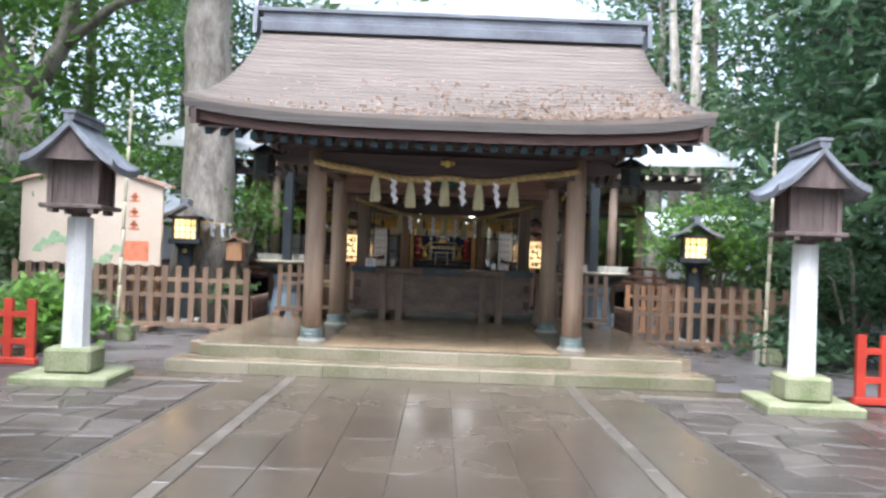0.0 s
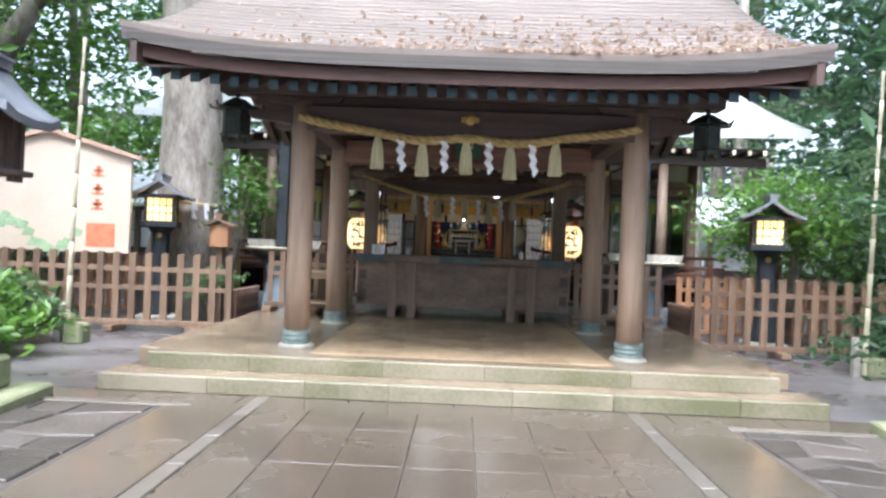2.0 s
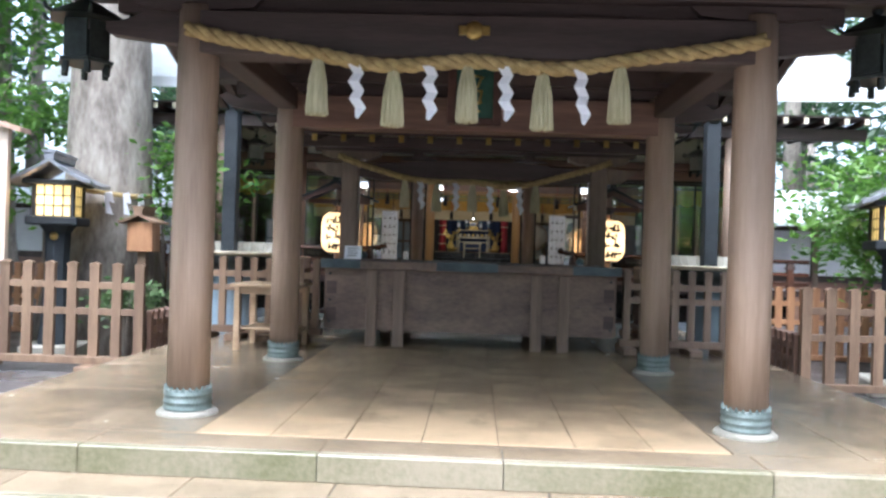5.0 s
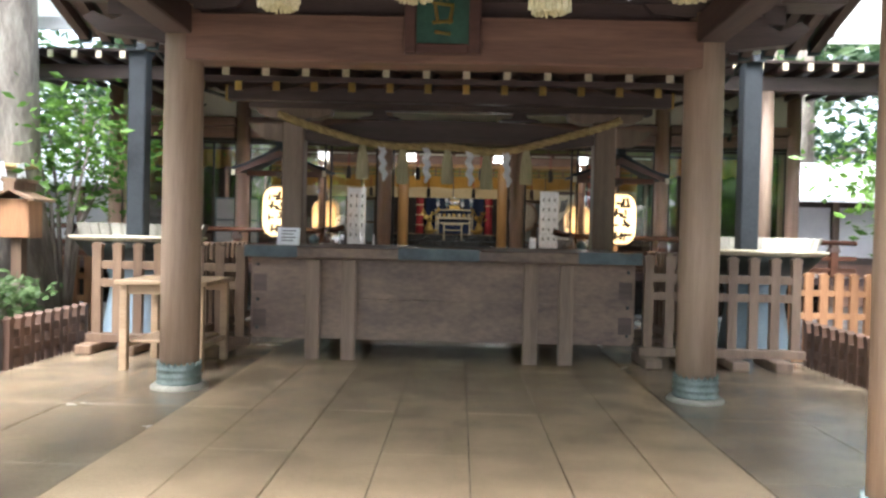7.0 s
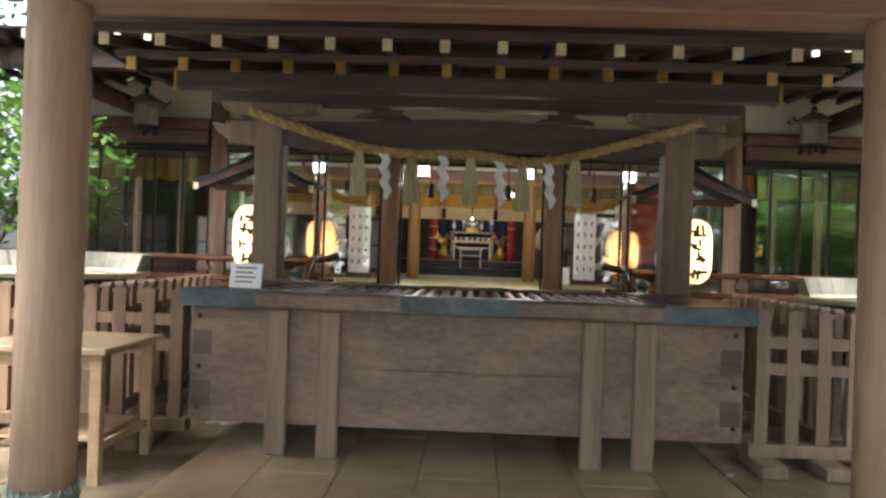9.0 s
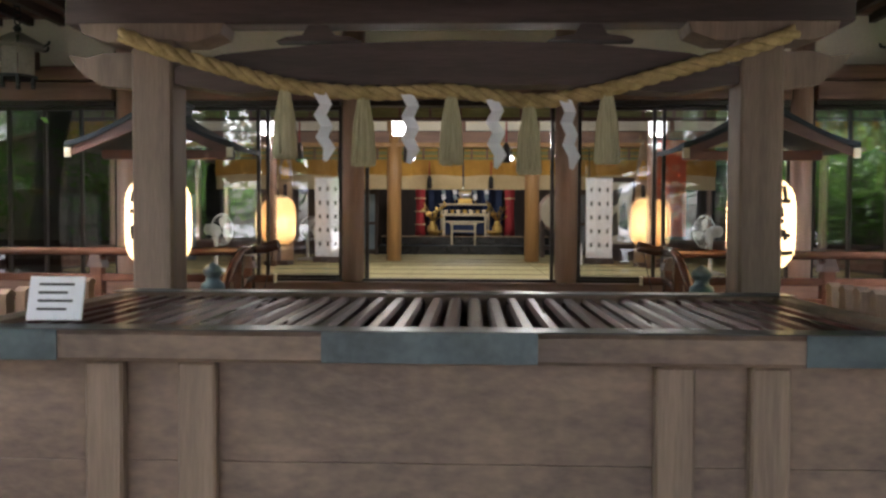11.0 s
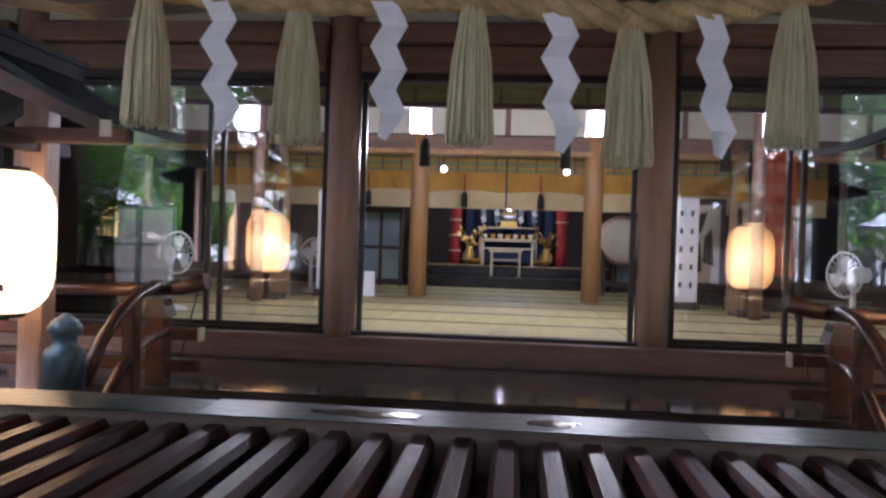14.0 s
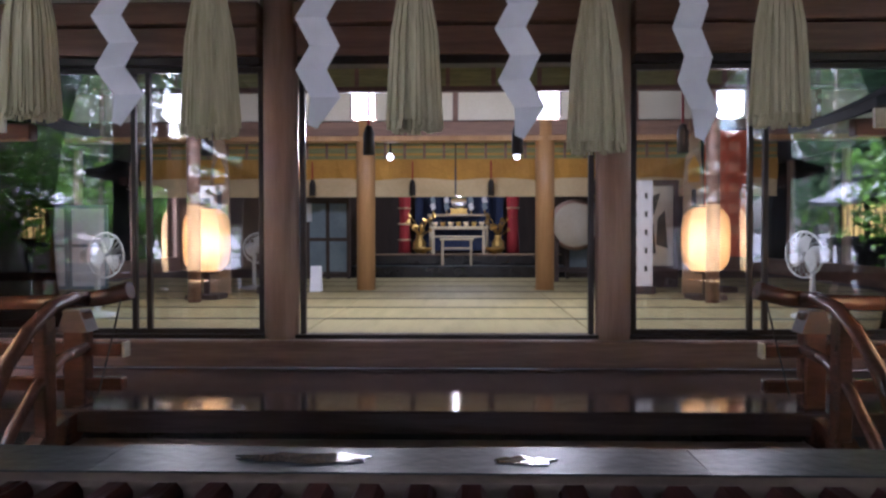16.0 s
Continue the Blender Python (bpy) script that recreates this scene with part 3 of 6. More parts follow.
        tube(bm, [(x0, y0, 0), (x0 * 1.55 + (x1 - x0) * 0.3, y0 * 1.55 + (y1 - y0) * 0.3, -height * 0.4), (x1, y1, zb)], [0.004, 0.0062, 0.0052], 4, False)
    lathe(bm, [(0.02, 0.0), (0.19 * width, -0.01), (0.34 * width, -height * 0.45), (0.44 * width, -height * 0.93)], 14)
    tagged(part("straw", bm, M["straw_pale"], t), kind="stuff")
    part("binding", lathed([(0.17 * width, -0.03), (0.23 * width, -0.02), (0.24 * width, 0.0), (0.2 * width, 0.02), (0.1 * width, 0.035)], 12), M["straw"], t, "twisted straw binding")
    return t


def shide(height, width, lean):
    """A zigzag strip of folded white paper."""
    s = thing("paper_streamer", "white zigzag folded paper streamer on the sacred rope", "streamer")
    n = 6
    levels = [-height * k / n for k in range(n + 1)]
    mids = [(width * 0.15 if k % 2 else -width * 0.15) + lean * width * 0.9 * (k / n) ** 2 for k in range(n + 1)]
    deep = [0.016 * (k % 2) - 0.004 * k for k in range(n + 1)]
    w = width * 0.33
    for k in range(n):
        bm = bmesh.new()
        top = [(mids[k] - w, deep[k], levels[k]), (mids[k] + w, deep[k], levels[k] + 0.004), (mids[k + 1] + w, deep[k + 1], levels[k + 1]), (mids[k + 1] - w, deep[k + 1], levels[k + 1])]
        if k == n - 1:
            top[2], top[3] = (mids[k + 1] + w * 0.3, deep[k + 1], levels[k + 1] - 0.015), (mids[k + 1] - w * 0.3, deep[k + 1], levels[k + 1] - 0.005)
        va = [bm.verts.new(c) for c in top]
        vb = [bm.verts.new((c[0], c[1] + 0.0015, c[2])) for c in top]
        bm.faces.new(va), bm.faces.new(vb[::-1])
        for q in range(4):
            bm.faces.new((va[q], vb[q], vb[(q + 1) % 4], va[(q + 1) % 4]))
        part("fold", bm, M["paper"], s)
    return s


def hang(x0, x1, y, z_end, z_mid, ripple, dips):
    pts = []
    for i in range(41):
        u = -1 + i / 20
        z = z_mid + (z_end - z_mid) * abs(u) ** 2.2 + ripple * math.cos(3.0 * math.pi * u) * (1 - abs(u)) 
        x = x0 + (x1 - x0) * i / 40
        z += sum(dz * math.exp(-((x - xd) / w) ** 2) for xd, dz, w in dips)
        pts.append((x, y, z))
    return pts


def rope_set(x0, x1, y, z_end, z_mid, r, turns, label, spots, t_size, s_size, ripple, dips=()):
    pts = hang(x0, x1, y, z_end, z_mid, ripple, dips)
    rope = thing("sacred_rope", label, "rope", at=pts[0])
    for me in rope_mesh([(p[0] - pts[0][0], 0, p[2] - pts[0][2]) for p in pts], r, turns):
        part("strand", me, None, rope)

    def z_at(x):
        return float(np.interp(x, [p[0] for p in pts], [p[2] for p in pts]))
    t0, first = tassel(*t_size), True
    for i, x in enumerate(spots[0]):
        m = pose(x, y, z_at(x) - r * 0.6, 0, 0, 37 * i)
        if first:
            t0.matrix_basis, first = m, False
        else:
            copy_thing(t0, m)
    for i, x in enumerate(spots[1]):
        s = shide(s_size[0], s_size[1], (0.35, 0.05, 0.25, 0.3)[i])
        s.matrix_basis = pose(x, y - r * 0.8, z_at(x) - r * 0.5, 0, 0, (0, 8, -5, 12)[i])


rope_set(-1.72, 1.70, 10.97, 2.33, 2.14, 0.042, 12, "thick twisted straw rope strung between the front pillars",
         ((-0.92, -0.47, -0.03, 0.41, 0.86), (-0.69, -0.25, 0.19, 0.63)), (0.34, 0.135), (0.31, 0.10), 0.03)
before = set(scene.objects)
rope_set(-1.98, 1.98, 17.36, 2.42, 2.06, 0.042, 14, "twisted straw rope hung across the posts behind the offering box",
         ((-0.995, -0.53, -0.01, 0.445, 0.90), (-0.766, -0.25, 0.243, 0.67)), (0.41, 0.145), (0.39, 0.115), 0.012, ((0.50, -0.045, 0.34), (-0.05, 0.015, 0.3), (0.95, -0.02, 0.3), (-1.0, -0.02, 0.3)))


set_in_place(before)


# ---- hanging bronze lanterns ----
def bronze_lantern(pale=False):
    body = M["stone"] if pale else M["bronze"]
    t = thing("hanging_lantern", "six-sided bronze lantern hanging on a chain from the eaves", "lantern")
    part("roof", lathed([(0.24, 0.0), (0.225, 0.02), (0.13, 0.075), (0.05, 0.12), (0.0, 0.13)], 6), body, t)
    for i in range(6):
        a = 2 * math.pi * i / 6
        bm = tube(bmesh.new(), [(0.23 * math.cos(a), 0.23 * math.sin(a), 0.005), (0.27 * math.cos(a), 0.27 * math.sin(a), 0.02), (0.28 * math.cos(a), 0.28 * math.sin(a), 0.05)], 0.012, 5)
        part("roof_curl", bm, M["bronze"], t)
        bm = rbox(-0.066, 0.066, -0.004, 0.004, -0.24, -0.01, 0.002)
        b = a + math.pi / 6
        part("panel", bm, body, t, "", pose(0.125 * math.cos(b), 0.125 * math.sin(b), 0, 0, 0, math.degrees(b) + 90))
        part("foot", rbox(-0.015, 0.015, -0.015, 0.015, -0.34, -0.25, 0.003), M["bronze"], t, "", (0.135 * math.cos(a), 0.135 * math.sin(a), 0))
    part("tray", lathed([(0.17, -0.27), (0.175, -0.25), (0.14, -0.24)], 6), M["bronze"], t)
    part("finial", lathed([(0.0, 0.2), (0.028, 0.175), (0.035, 0.15), (0.02, 0.13), (0.03, 0.12)], 10), M["bronze"], t)
    bm = bmesh.new()
    for k in range(5):
        ring = [(0.028 * math.cos(q) * (1 if k % 2 else 0.3), 0.028 * math.cos(q) * (0.3 if k % 2 else 1), 0.215 + 0.052 * k + 0.03 * math.sin(q)) for q in [2 * math.pi * j / 10 for j in range(11)]]
        tube(bm, ring, 0.006, 5)
    part("chain", bm, M["bronze"], t)
    return t


lan = bronze_lantern()
lan.matrix_basis = pose(-2.40, 11.12, 2.40)
copy_thing(lan, pose(2.40, 11.12, 2.40, 0, 0, 15))
tagged(lan, group="lanterns under the canopy")
before = set(scene.objects)
lan2 = bronze_lantern(True)
lan2.matrix_basis = pose(-3.78, 19.4, 2.80)
copy_thing(lan2, pose(3.78, 19.4, 2.80, 0, 0, 20))
set_in_place(before)


# ---- tall lanterns on white columns ----
def gable_roof(t, half, length, z0, z1, mat, name="roof", sweep=0.12, thick=0.05):
    """Concave gable roof with the ridge along y."""
    rows = []
    for i in range(13):
        u = -1 + i / 6
        z = z0 + (z1 - z0) * (1 - abs(u)) ** 1.35
        rows.append([(half * u, length * w * (1 + 0.08 * abs(u)), z + sweep * 0.3 * abs(w) ** 3 * abs(u)) for w in (-1, -0.6, 0, 0.6, 1)])
    r = part(name, solid(bmesh.new(), rows, thick), mat, t)
    bm = bmesh.new()
    box(bm, -0.05, 0.05, -length * 1.02, length * 1.02, z1 - 0.02, z1 + 0.05)
    box(bm, -0.07, 0.07, -length * 1.05, length * 1.05, z1 + 0.05, z1 + 0.08)
    part("ridge", bm, mat, t)
    return r


def column_lantern():
    t = thing("column_lantern", "wooden shrine lantern with a grey curved roof on a white column", "lantern", "lanterns flanking the approach")
    part("slab", rbox(-0.48, 0.48, -0.46, 0.46, G - 0.02, -0.19, 0.02), M["moss"], t, "mossy stone slab")
    part("base_block", rbox(-0.235, 0.235, -0.235, 0.235, -0.19, 0.07, 0.03), M["moss"], t, "pale mossy stone block")
    bm = lathed([(0.145, 0.06), (0.14, 0.5), (0.135, 1.42)], 8)
    part("column", bm, M["white_column"], t, "whitewashed octagonal column")
    part("neck", lathed([(0.09, 1.42), (0.11, 1.46), (0.16, 1.50)], 8), M["lantern_wood"], t)
    part("shelf", rbox(-0.31, 0.31, -0.31, 0.31, 1.50, 1.545, 0.008), M["lantern_wood"], t)
    part("housing", rbox(-0.23, 0.23, -0.23, 0.23, 1.545, 2.04, 0.006), M["lantern_wood"], t)
    for sx in (-1, 1):
        for sy in (-1, 1):
            part("corner_post", rbox(sx * 0.23 - 0.026, sx * 0.23 + 0.026, sy * 0.23 - 0.026, sy * 0.23 + 0.026, 1.545, 2.06, 0.004), M["lantern_wood"], t)
            part("shelf_bracket", rbox(sx * 0.2 - 0.03, sx * 0.2 + 0.03, sy * 0.22 - 0.08, sy * 0.22 + 0.08, 1.455, 1.50, 0.004), M["lantern_wood"], t)
    for k in range(5):
        for sy in (-1, 1):
            part("lattice_bar", rbox(-0.16 + 0.08 * k - 0.009, -0.16 + 0.08 * k + 0.009, sy * 0.232 - 0.008, sy * 0.232 + 0.008, 1.6, 1.98, 0), M["lantern_wood"], t)
            part("lattice_bar", rbox(sy * 0.232 - 0.008, sy * 0.232 + 0.008, -0.16 + 0.08 * k - 0.009, -0.16 + 0.08 * k + 0.009, 1.6, 1.98, 0), M["lantern_wood"], t)
    gable_roof(t, 0.45, 0.42, 1.93, 2.40, M["lantern_roof"], sweep=0.25, thick=0.07)
    for sy in (-0.36, 0.36):
        bm = prism(bmesh.new(), [(-0.31, 1.985), (0.31, 1.985), (0.1, 2.17), (0, 2.32), (-0.1, 2.17)], "y", sy - 0.012, sy + 0.012)
        part("gable_board", bm, M["lantern_wood"], t)
    return t


cl = column_lantern()
cl.matrix_basis = pose(-3.84, 9.08, 0, 0, 0, 4)
copy_thing(cl, pose(3.76, 9.02, 0, 0, 0, -4))


# ---- fences ----
def fence(name, label, category, x0, x1, z_bot, z_top, step, width, mat, feet=True, group="", rails=(0.48, 0.76), depth=0.05, caps=True):
    """A picket fence along its own x from 0, with pickets, rails, sill and feet."""
    t = thing(name, label, category, group)
    length = x1 - x0
    h = z_top - z_bot
    pk = bmesh.new()
    box(pk, -width / 2, width / 2, -depth / 2, depth / 2, z_bot, z_top - (0.03 if caps else 0))
    if caps:
        prism(pk, [(-width / 2 - 0.006, z_top - 0.03), (width / 2 + 0.006, z_top - 0.03), (width / 2 + 0.006, z_top - 0.01), (0, z_top + 0.012), (-width / 2 - 0.006, z_top - 0.01)], "y", -depth / 2 - 0.006, depth / 2 + 0.006)
    pk = mesh_of("picket", pk, mat)
    n = max(2, int(round(length / step)))
    for i in range(n + 1):
        part("picket", pk, None, t, "", (length * i / n, 0, 0))
    for f in rails:
        z = z_bot + f * h
        part("rail", rbox(0, length, -0.018, 0.018, z - 0.035, z + 0.035, 0.004), mat, t)
    part("sill", rbox(-0.08, length + 0.08, -0.05, 0.05, z_bot - 0.075, z_bot, 0.006), mat, t)
    if feet:
        for i in range(0, n + 1, max(1, n // 3)):
            part("foot", rbox(-0.07, 0.07, -0.26, 0.26, z_bot - 0.15, z_bot - 0.07, 0.01), mat, t, "", (length * i / n, 0, 0))
    return t


f = fence("picket_fence", "brown wooden picket fence on timber feet", "fence", 0, 3.9, -0.12, 0.82, 0.235, 0.095, M["fence"], group="fences beside the platform")
f.matrix_basis = pose(-7.2, 14.15, 0)
f = fence("picket_fence", "brown wooden picket fence on timber feet, standing in shade", "fence", 0, 3.9, -0.12, 0.80, 0.235, 0.095, M["fence"], group="fences beside the platform")
f.matrix_basis = pose(3.28, 14.15, 0)
for sx in (-1, 1):
    f = fence("low_fence", "low dark wooden picket fence along the platform edge", "fence", 0, 1.2, 0.04, 0.56, 0.15, 0.06, M["dark_fence"], feet=False)
    f.matrix_basis = pose(sx * 3.24, 14.28, -0.215, 0, 0, 90)
    f.scale = (1, 1, 1)
f = fence("box_side_fence", "weathered wooden picket fence beside the offering box", "fence", 0, 1.22, 0.10, 0.86, 0.18, 0.075, M["fence"], group="fences flanking the offering box", rails=(0.56, 0.76))
f.matrix_basis = pose(-2.92, 15.05, 0.05)
f = fence("box_side_fence", "grey-brown wooden picket fence beside the offering box", "fence", 0, 1.22, 0.10, 0.86, 0.18, 0.075, M["box_post"], group="fences flanking the offering box", rails=(0.56, 0.76))
f.matrix_basis = pose(1.72, 15.05, 0.05)
for sx in (-1, 1):
    f = fence("box_side_fence", "wooden picket fence running back beside the offering box", "fence", 0, 1.9, 0.10, 0.86, 0.18, 0.075, M["fence"] if sx < 0 else M["box_post"], rails=(0.56, 0.76))
    f.matrix_basis = pose(sx * 2.25, 15.3, 0.05, 0, 0, 90)
f = fence("orange_fence", "fresh orange-brown wooden fence behind the trees", "fence", 0, 4.2, -0.05, 0.86, 0.17, 0.09, M["orange_fence"], feet=False)
f.matrix_basis = pose(3.9, 17.4, -0.16)
f = fence("orange_fence", "fresh orange-brown wooden fence beside the hall", "fence", 0, 4.2, -0.05, 0.86, 0.17, 0.09, M["orange_fence"], feet=False)
f.matrix_basis = pose(-8.3, 17.4, -0.16)
f = fence("red_fence", "vermilion painted low fence at the edge of the paving", "fence", 0, 3.2, -0.16, 0.52, 0.27, 0.10, M["red_paint"], feet=False, rails=(0.28, 0.74), caps=False)
f.matrix_basis = pose(-7.95, 9.95, -0.04, 0, 0, 0)
f = fence("red_fence", "vermilion painted low fence at the edge of the paving", "fence", 0, 3.2, -0.16, 0.52, 0.27, 0.10, M["red_paint"], feet=False, rails=(0.28, 0.74), caps=False)
f.matrix_basis = pose(4.55, 9.35, -0.04, 0, 0, 0)


# ---- lit lanterns on dark posts ----
def post_lantern():
    t = thing("post_lantern", "lit garden lantern with a dark roof on a blue-black post", "lantern", "lit lanterns behind the fences")
    part("plinth", rbox(-0.3, 0.3, -0.3, 0.3, G - 0.02, -0.12, 0.02), M["stone"], t)
    part("post", lathed([(0.19, -0.12), (0.16, 0.1), (0.13, 0.7), (0.14, 1.12), (0.2, 1.2)], 8), M["blue_black"], t)
    part("crest", lathed([(0.045, 0), (0.045, 0.012), (0.0, 0.02)], 10), M["gold"], t, "small gilt crest", pose(0, -0.135, 1.08, 90, 0, 0))
    part("shelf", rbox(-0.27, 0.27, -0.27, 0.27, 1.2, 1.30, 0.015), M["blue_black"], t)
    part("light_box", rbox(-0.19, 0.19, -0.19, 0.19, 1.305, 1.64, 0.004), M["lamp_yellow"], t, "glowing yellow panes")
    for sx in (-1, 1):
        for sy in (-1, 1):
            part("corner_bar", rbox(sx * 0.2 - 0.022, sx * 0.2 + 0.022, sy * 0.2 - 0.022, sy * 0.2 + 0.022, 1.30, 1.66, 0.003), M["blue_black"], t)
        for k in (-1, 0, 1):
            part("lattice_bar", rbox(k * 0.095 - 0.006, k * 0.095 + 0.006, sx * 0.198 - 0.005, sx * 0.198 + 0.005, 1.30, 1.65, 0), M["blue_black"], t)
            part("lattice_bar", rbox(sx * 0.198 - 0.005, sx * 0.198 + 0.005, k * 0.095 - 0.006, k * 0.095 + 0.006, 1.30, 1.65, 0), M["blue_black"], t)
        for z in (1.42, 1.53):
            part("lattice_bar", rbox(-0.2, 0.2, sx * 0.199 - 0.006, sx * 0.199 + 0.006, z - 0.006, z + 0.006, 0), M["blue_black"], t)
            part("lattice_bar", rbox(sx * 0.199 - 0.006, sx * 0.199 + 0.006, -0.2, 0.2, z - 0.006, z + 0.006, 0), M["blue_black"], t)
    gable_roof(t, 0.44, 0.40, 1.66, 1.93, M["lantern_roof"], sweep=0.12, thick=0.04)
    part("eave_plate", rbox(-0.3, 0.3, -0.3, 0.3, 1.645, 1.70, 0.004), M["blue_black"], t)
    return t


pl = post_lantern()
pl.matrix_basis = pose(-4.64, 15.05, 0, 0, 0, 12)
copy_thing(pl, pose(4.42, 14.72, 0, 0, 0, -12))
bulb(-4.64, 14.72, 1.5, 0.8, WARM)
bulb(4.42, 14.39, 1.5, 0.8, WARM)

# ---- sign board ----
sign = thing("shrine_signboard", "large cream house-shaped sign board with red writing and a brown coping", "sign", at=(-6.06, 14.42, 0))
part("board", prism(bmesh.new(), [(-1.21, 0.80), (1.21, 0.80), (1.21, 2.18), (0, 2.52), (-1.21, 2.18)], "y", -0.03, 0.03), M["sign_face"], sign)
for sx in (-1, 1):
    bm = prism(bmesh.new(), [(0, 2.52), (sx * 1.38, 2.14), (sx * 1.38, 2.19), (0, 2.585)], "y", -0.10, 0.10)
    part("coping", bm, M["hall_wood"], sign, "brown wooden coping")
    part("post", rbox(sx * 1.0 - 0.05, sx * 1.0 + 0.05, 0.035, 0.13, G - 0.02, 2.1, 0.006), M["lantern_wood"], sign)
for k, z in enumerate((1.98, 1.72, 1.50)):
    part("writing", rbox(0.66, 0.80, -0.036, -0.031, z - 0.02, z + 0.02, 0), M["sign_red"], sign, "red writing")
    part("writing", rbox(0.70, 0.76, -0.036, -0.031, z - 0.09, z + 0.07, 0), M["sign_red"], sign, "red writing")
    part("writing", rbox(0.64, 0.82, -0.0362, -0.0312, z - 0.085, z - 0.06, 0), M["sign_red"], sign, "red writing")
part("red_panel", rbox(0.58, 1.0, -0.035, -0.031, 0.88, 1.22, 0), M["sign_red"], sign, "orange-red seal")
rnd = random.Random(3)
for k in range(14):
    x, z = -0.9 + k * 0.1 + rnd.uniform(-.03, .03), 1.02 + 0.22 * math.sin(k * 0.5) + rnd.uniform(-.05, .05)
    part("painted_leaf", prism(bmesh.new(), [(x - 0.09, z - 0.04), (x + 0.07, z - 0.05), (x + 0.11, z + 0.05), (x - 0.02, z + 0.09)], "y", -0.0345 - 0.0004 * k, -0.031), M["sign_green"], sign, "pale green painting")

# bamboo poles with short stakes
for sx in (-1, 1):
    pole = thing("bamboo_pole", "tall weathered bamboo pole tied to a short wooden stake", "pole", "poles beside the fences", at=(sx * 4.88, 12.72, G))
    for k in range(9):
        bm = tube(bmesh.new(), [(0.01 * k, 0, 0.42 * k - 0.02), (0.01 * k, 0, 0.42 * k + 0.03), (0.01 * k + 0.005, 0, 0.42 * k + 0.2), (0.01 * (k + 1), 0, 0.42 * (k + 1) - 0.02)], [0.036 - 0.0015 * k, 0.032 - 0.0015 * k, 0.032 - 0.0015 * k, 0.035 - 0.0015 * k], 9)
        part("cane", bm, M["bamboo_pole"], pole)
    part("stake", rbox(-0.15, -0.06, -0.05, 0.05, -0.02, 0.46, 0.008), M["stone"], pole)
    part("footing", rbox(0.03, 0.26, -0.15, 0.12, -0.02, 0.24, 0.03), M["moss"], pole, "mossy stone footing")

# small wooden notice box on a post
nb = thing("wooden_post_box", "small orange-brown wooden box with a roof on a post", "post box", at=(-3.85, 15.5, 0))
part("post", rbox(-0.05, 0.05, -0.05, 0.05, G - 0.02, 0.93, 0.006), M["fence"], nb)
part("body", rbox(-0.15, 0.15, -0.12, 0.12, 0.93, 1.28, 0.008), M["orange_fence"], nb)
gable_roof(nb, 0.23, 0.18, 1.28, 1.38, M["fence"], sweep=0.02, thick=0.025)

# ---- offering box ----
ob_ = thing("offering_box", "long grey-brown wooden offering box with a slatted top", "offering box", at=(0, 0, 0))
BX, BY0, BY1 = 1.56, 14.90, 16.26
part("front_board", rbox(-BX, BX, BY0, BY0 + 0.06, 0.17, 0.4995, 0.002), M["box_wood"], ob_)
part("front_board", rbox(-BX, BX, BY0 + 0.001, BY0 + 0.06, 0.50, 0.83, 0.003), M["box_wood"], ob_)
part("back_panel", rbox(-BX, BX, BY1 - 0.06, BY1, 0.18, 0.83, 0.006), M["box_wood"], ob_)
for sx in (-1, 1):
    part("side_panel", rbox(sx * BX - 0.03, sx * BX + 0.03, BY0 + 0.062, BY1 - 0.062, 0.18, 0.83, 0.006), M["box_wood"], ob_)
    for z in (0.33, 0.62):
        part("corner_plate", rbox(sx * 1.50 - 0.055, sx * 1.50 + 0.055, BY0 - 0.005, BY0 - 0.001, z - 0.07, z + 0.07, 0), M["beam"], ob_, "dark iron corner plate")
for sx in (-1, 1):
    for z in (0.25, 0.48, 0.77):
        part("stud", lathed([(0.016, 0), (0.012, 0.01), (0, 0.014)], 8), M["bronze"], ob_, "dark iron stud", pose(sx * 1.52, BY0 - 0.001, z, 90, 0, 0))
# black sheet under the slats stands for the shade inside the box
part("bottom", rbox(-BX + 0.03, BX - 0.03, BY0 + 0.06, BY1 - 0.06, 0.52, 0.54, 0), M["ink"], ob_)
for x in (-1.055, -0.76, 0.725, 1.015):
    part("leg", rbox(x - 0.06, x + 0.06, BY0 - 0.05, BY0 - 0.002, 0.0, 0.825, 0.008), M["box_post"], ob_)
    part("leg", rbox(x - 0.06, x + 0.06, BY1 + 0.002, BY1 + 0.05, 0.0, 0.825, 0.008), M["box_post"], ob_)
part("front_rim", rbox(-1.605, 1.605, 14.815, 14.94, 0.83, 0.925, 0.012), M["box_wood"], ob_)
part("back_rim", rbox(-1.605, 1.605, 16.15, 16.32, 0.83, 0.925, 0.012), M["box_wood"], ob_)
for sx in (-1, 1):
    part("side_rim", rbox(sx * 1.55 - 0.06, sx * 1.55 + 0.06, 14.942, 16.148, 0.83, 0.922, 0.012), M["box_wood"], ob_)


def clad(x0, x1, y0, y1):
    """Copper sheet laid on the rim, its inner edge cut in a wave."""
    n = 16
    wave = [(x1 - (x1 - x0) * k / n, y1 - 0.012 + 0.008 * math.sin(k / n * math.pi * 3 + x0)) for k in range(n + 1)]
    return prism(bmesh.new(), [(x0, y0 - 0.004), (x1, y0 - 0.004)] + wave, "z", 0.929, 0.932)


for x0, x1 in ((-1.612, -0.71), (-0.708, 0.46), (0.462, 1.612)):
    part("copper_cladding", clad(x0, x1, 14.815, 14.94), M["copper_sheet"], ob_, "dark copper sheet on the rim")
for x0, x1 in ((-1.612, -1.18), (-0.36, 0.30), (1.10, 1.612)):
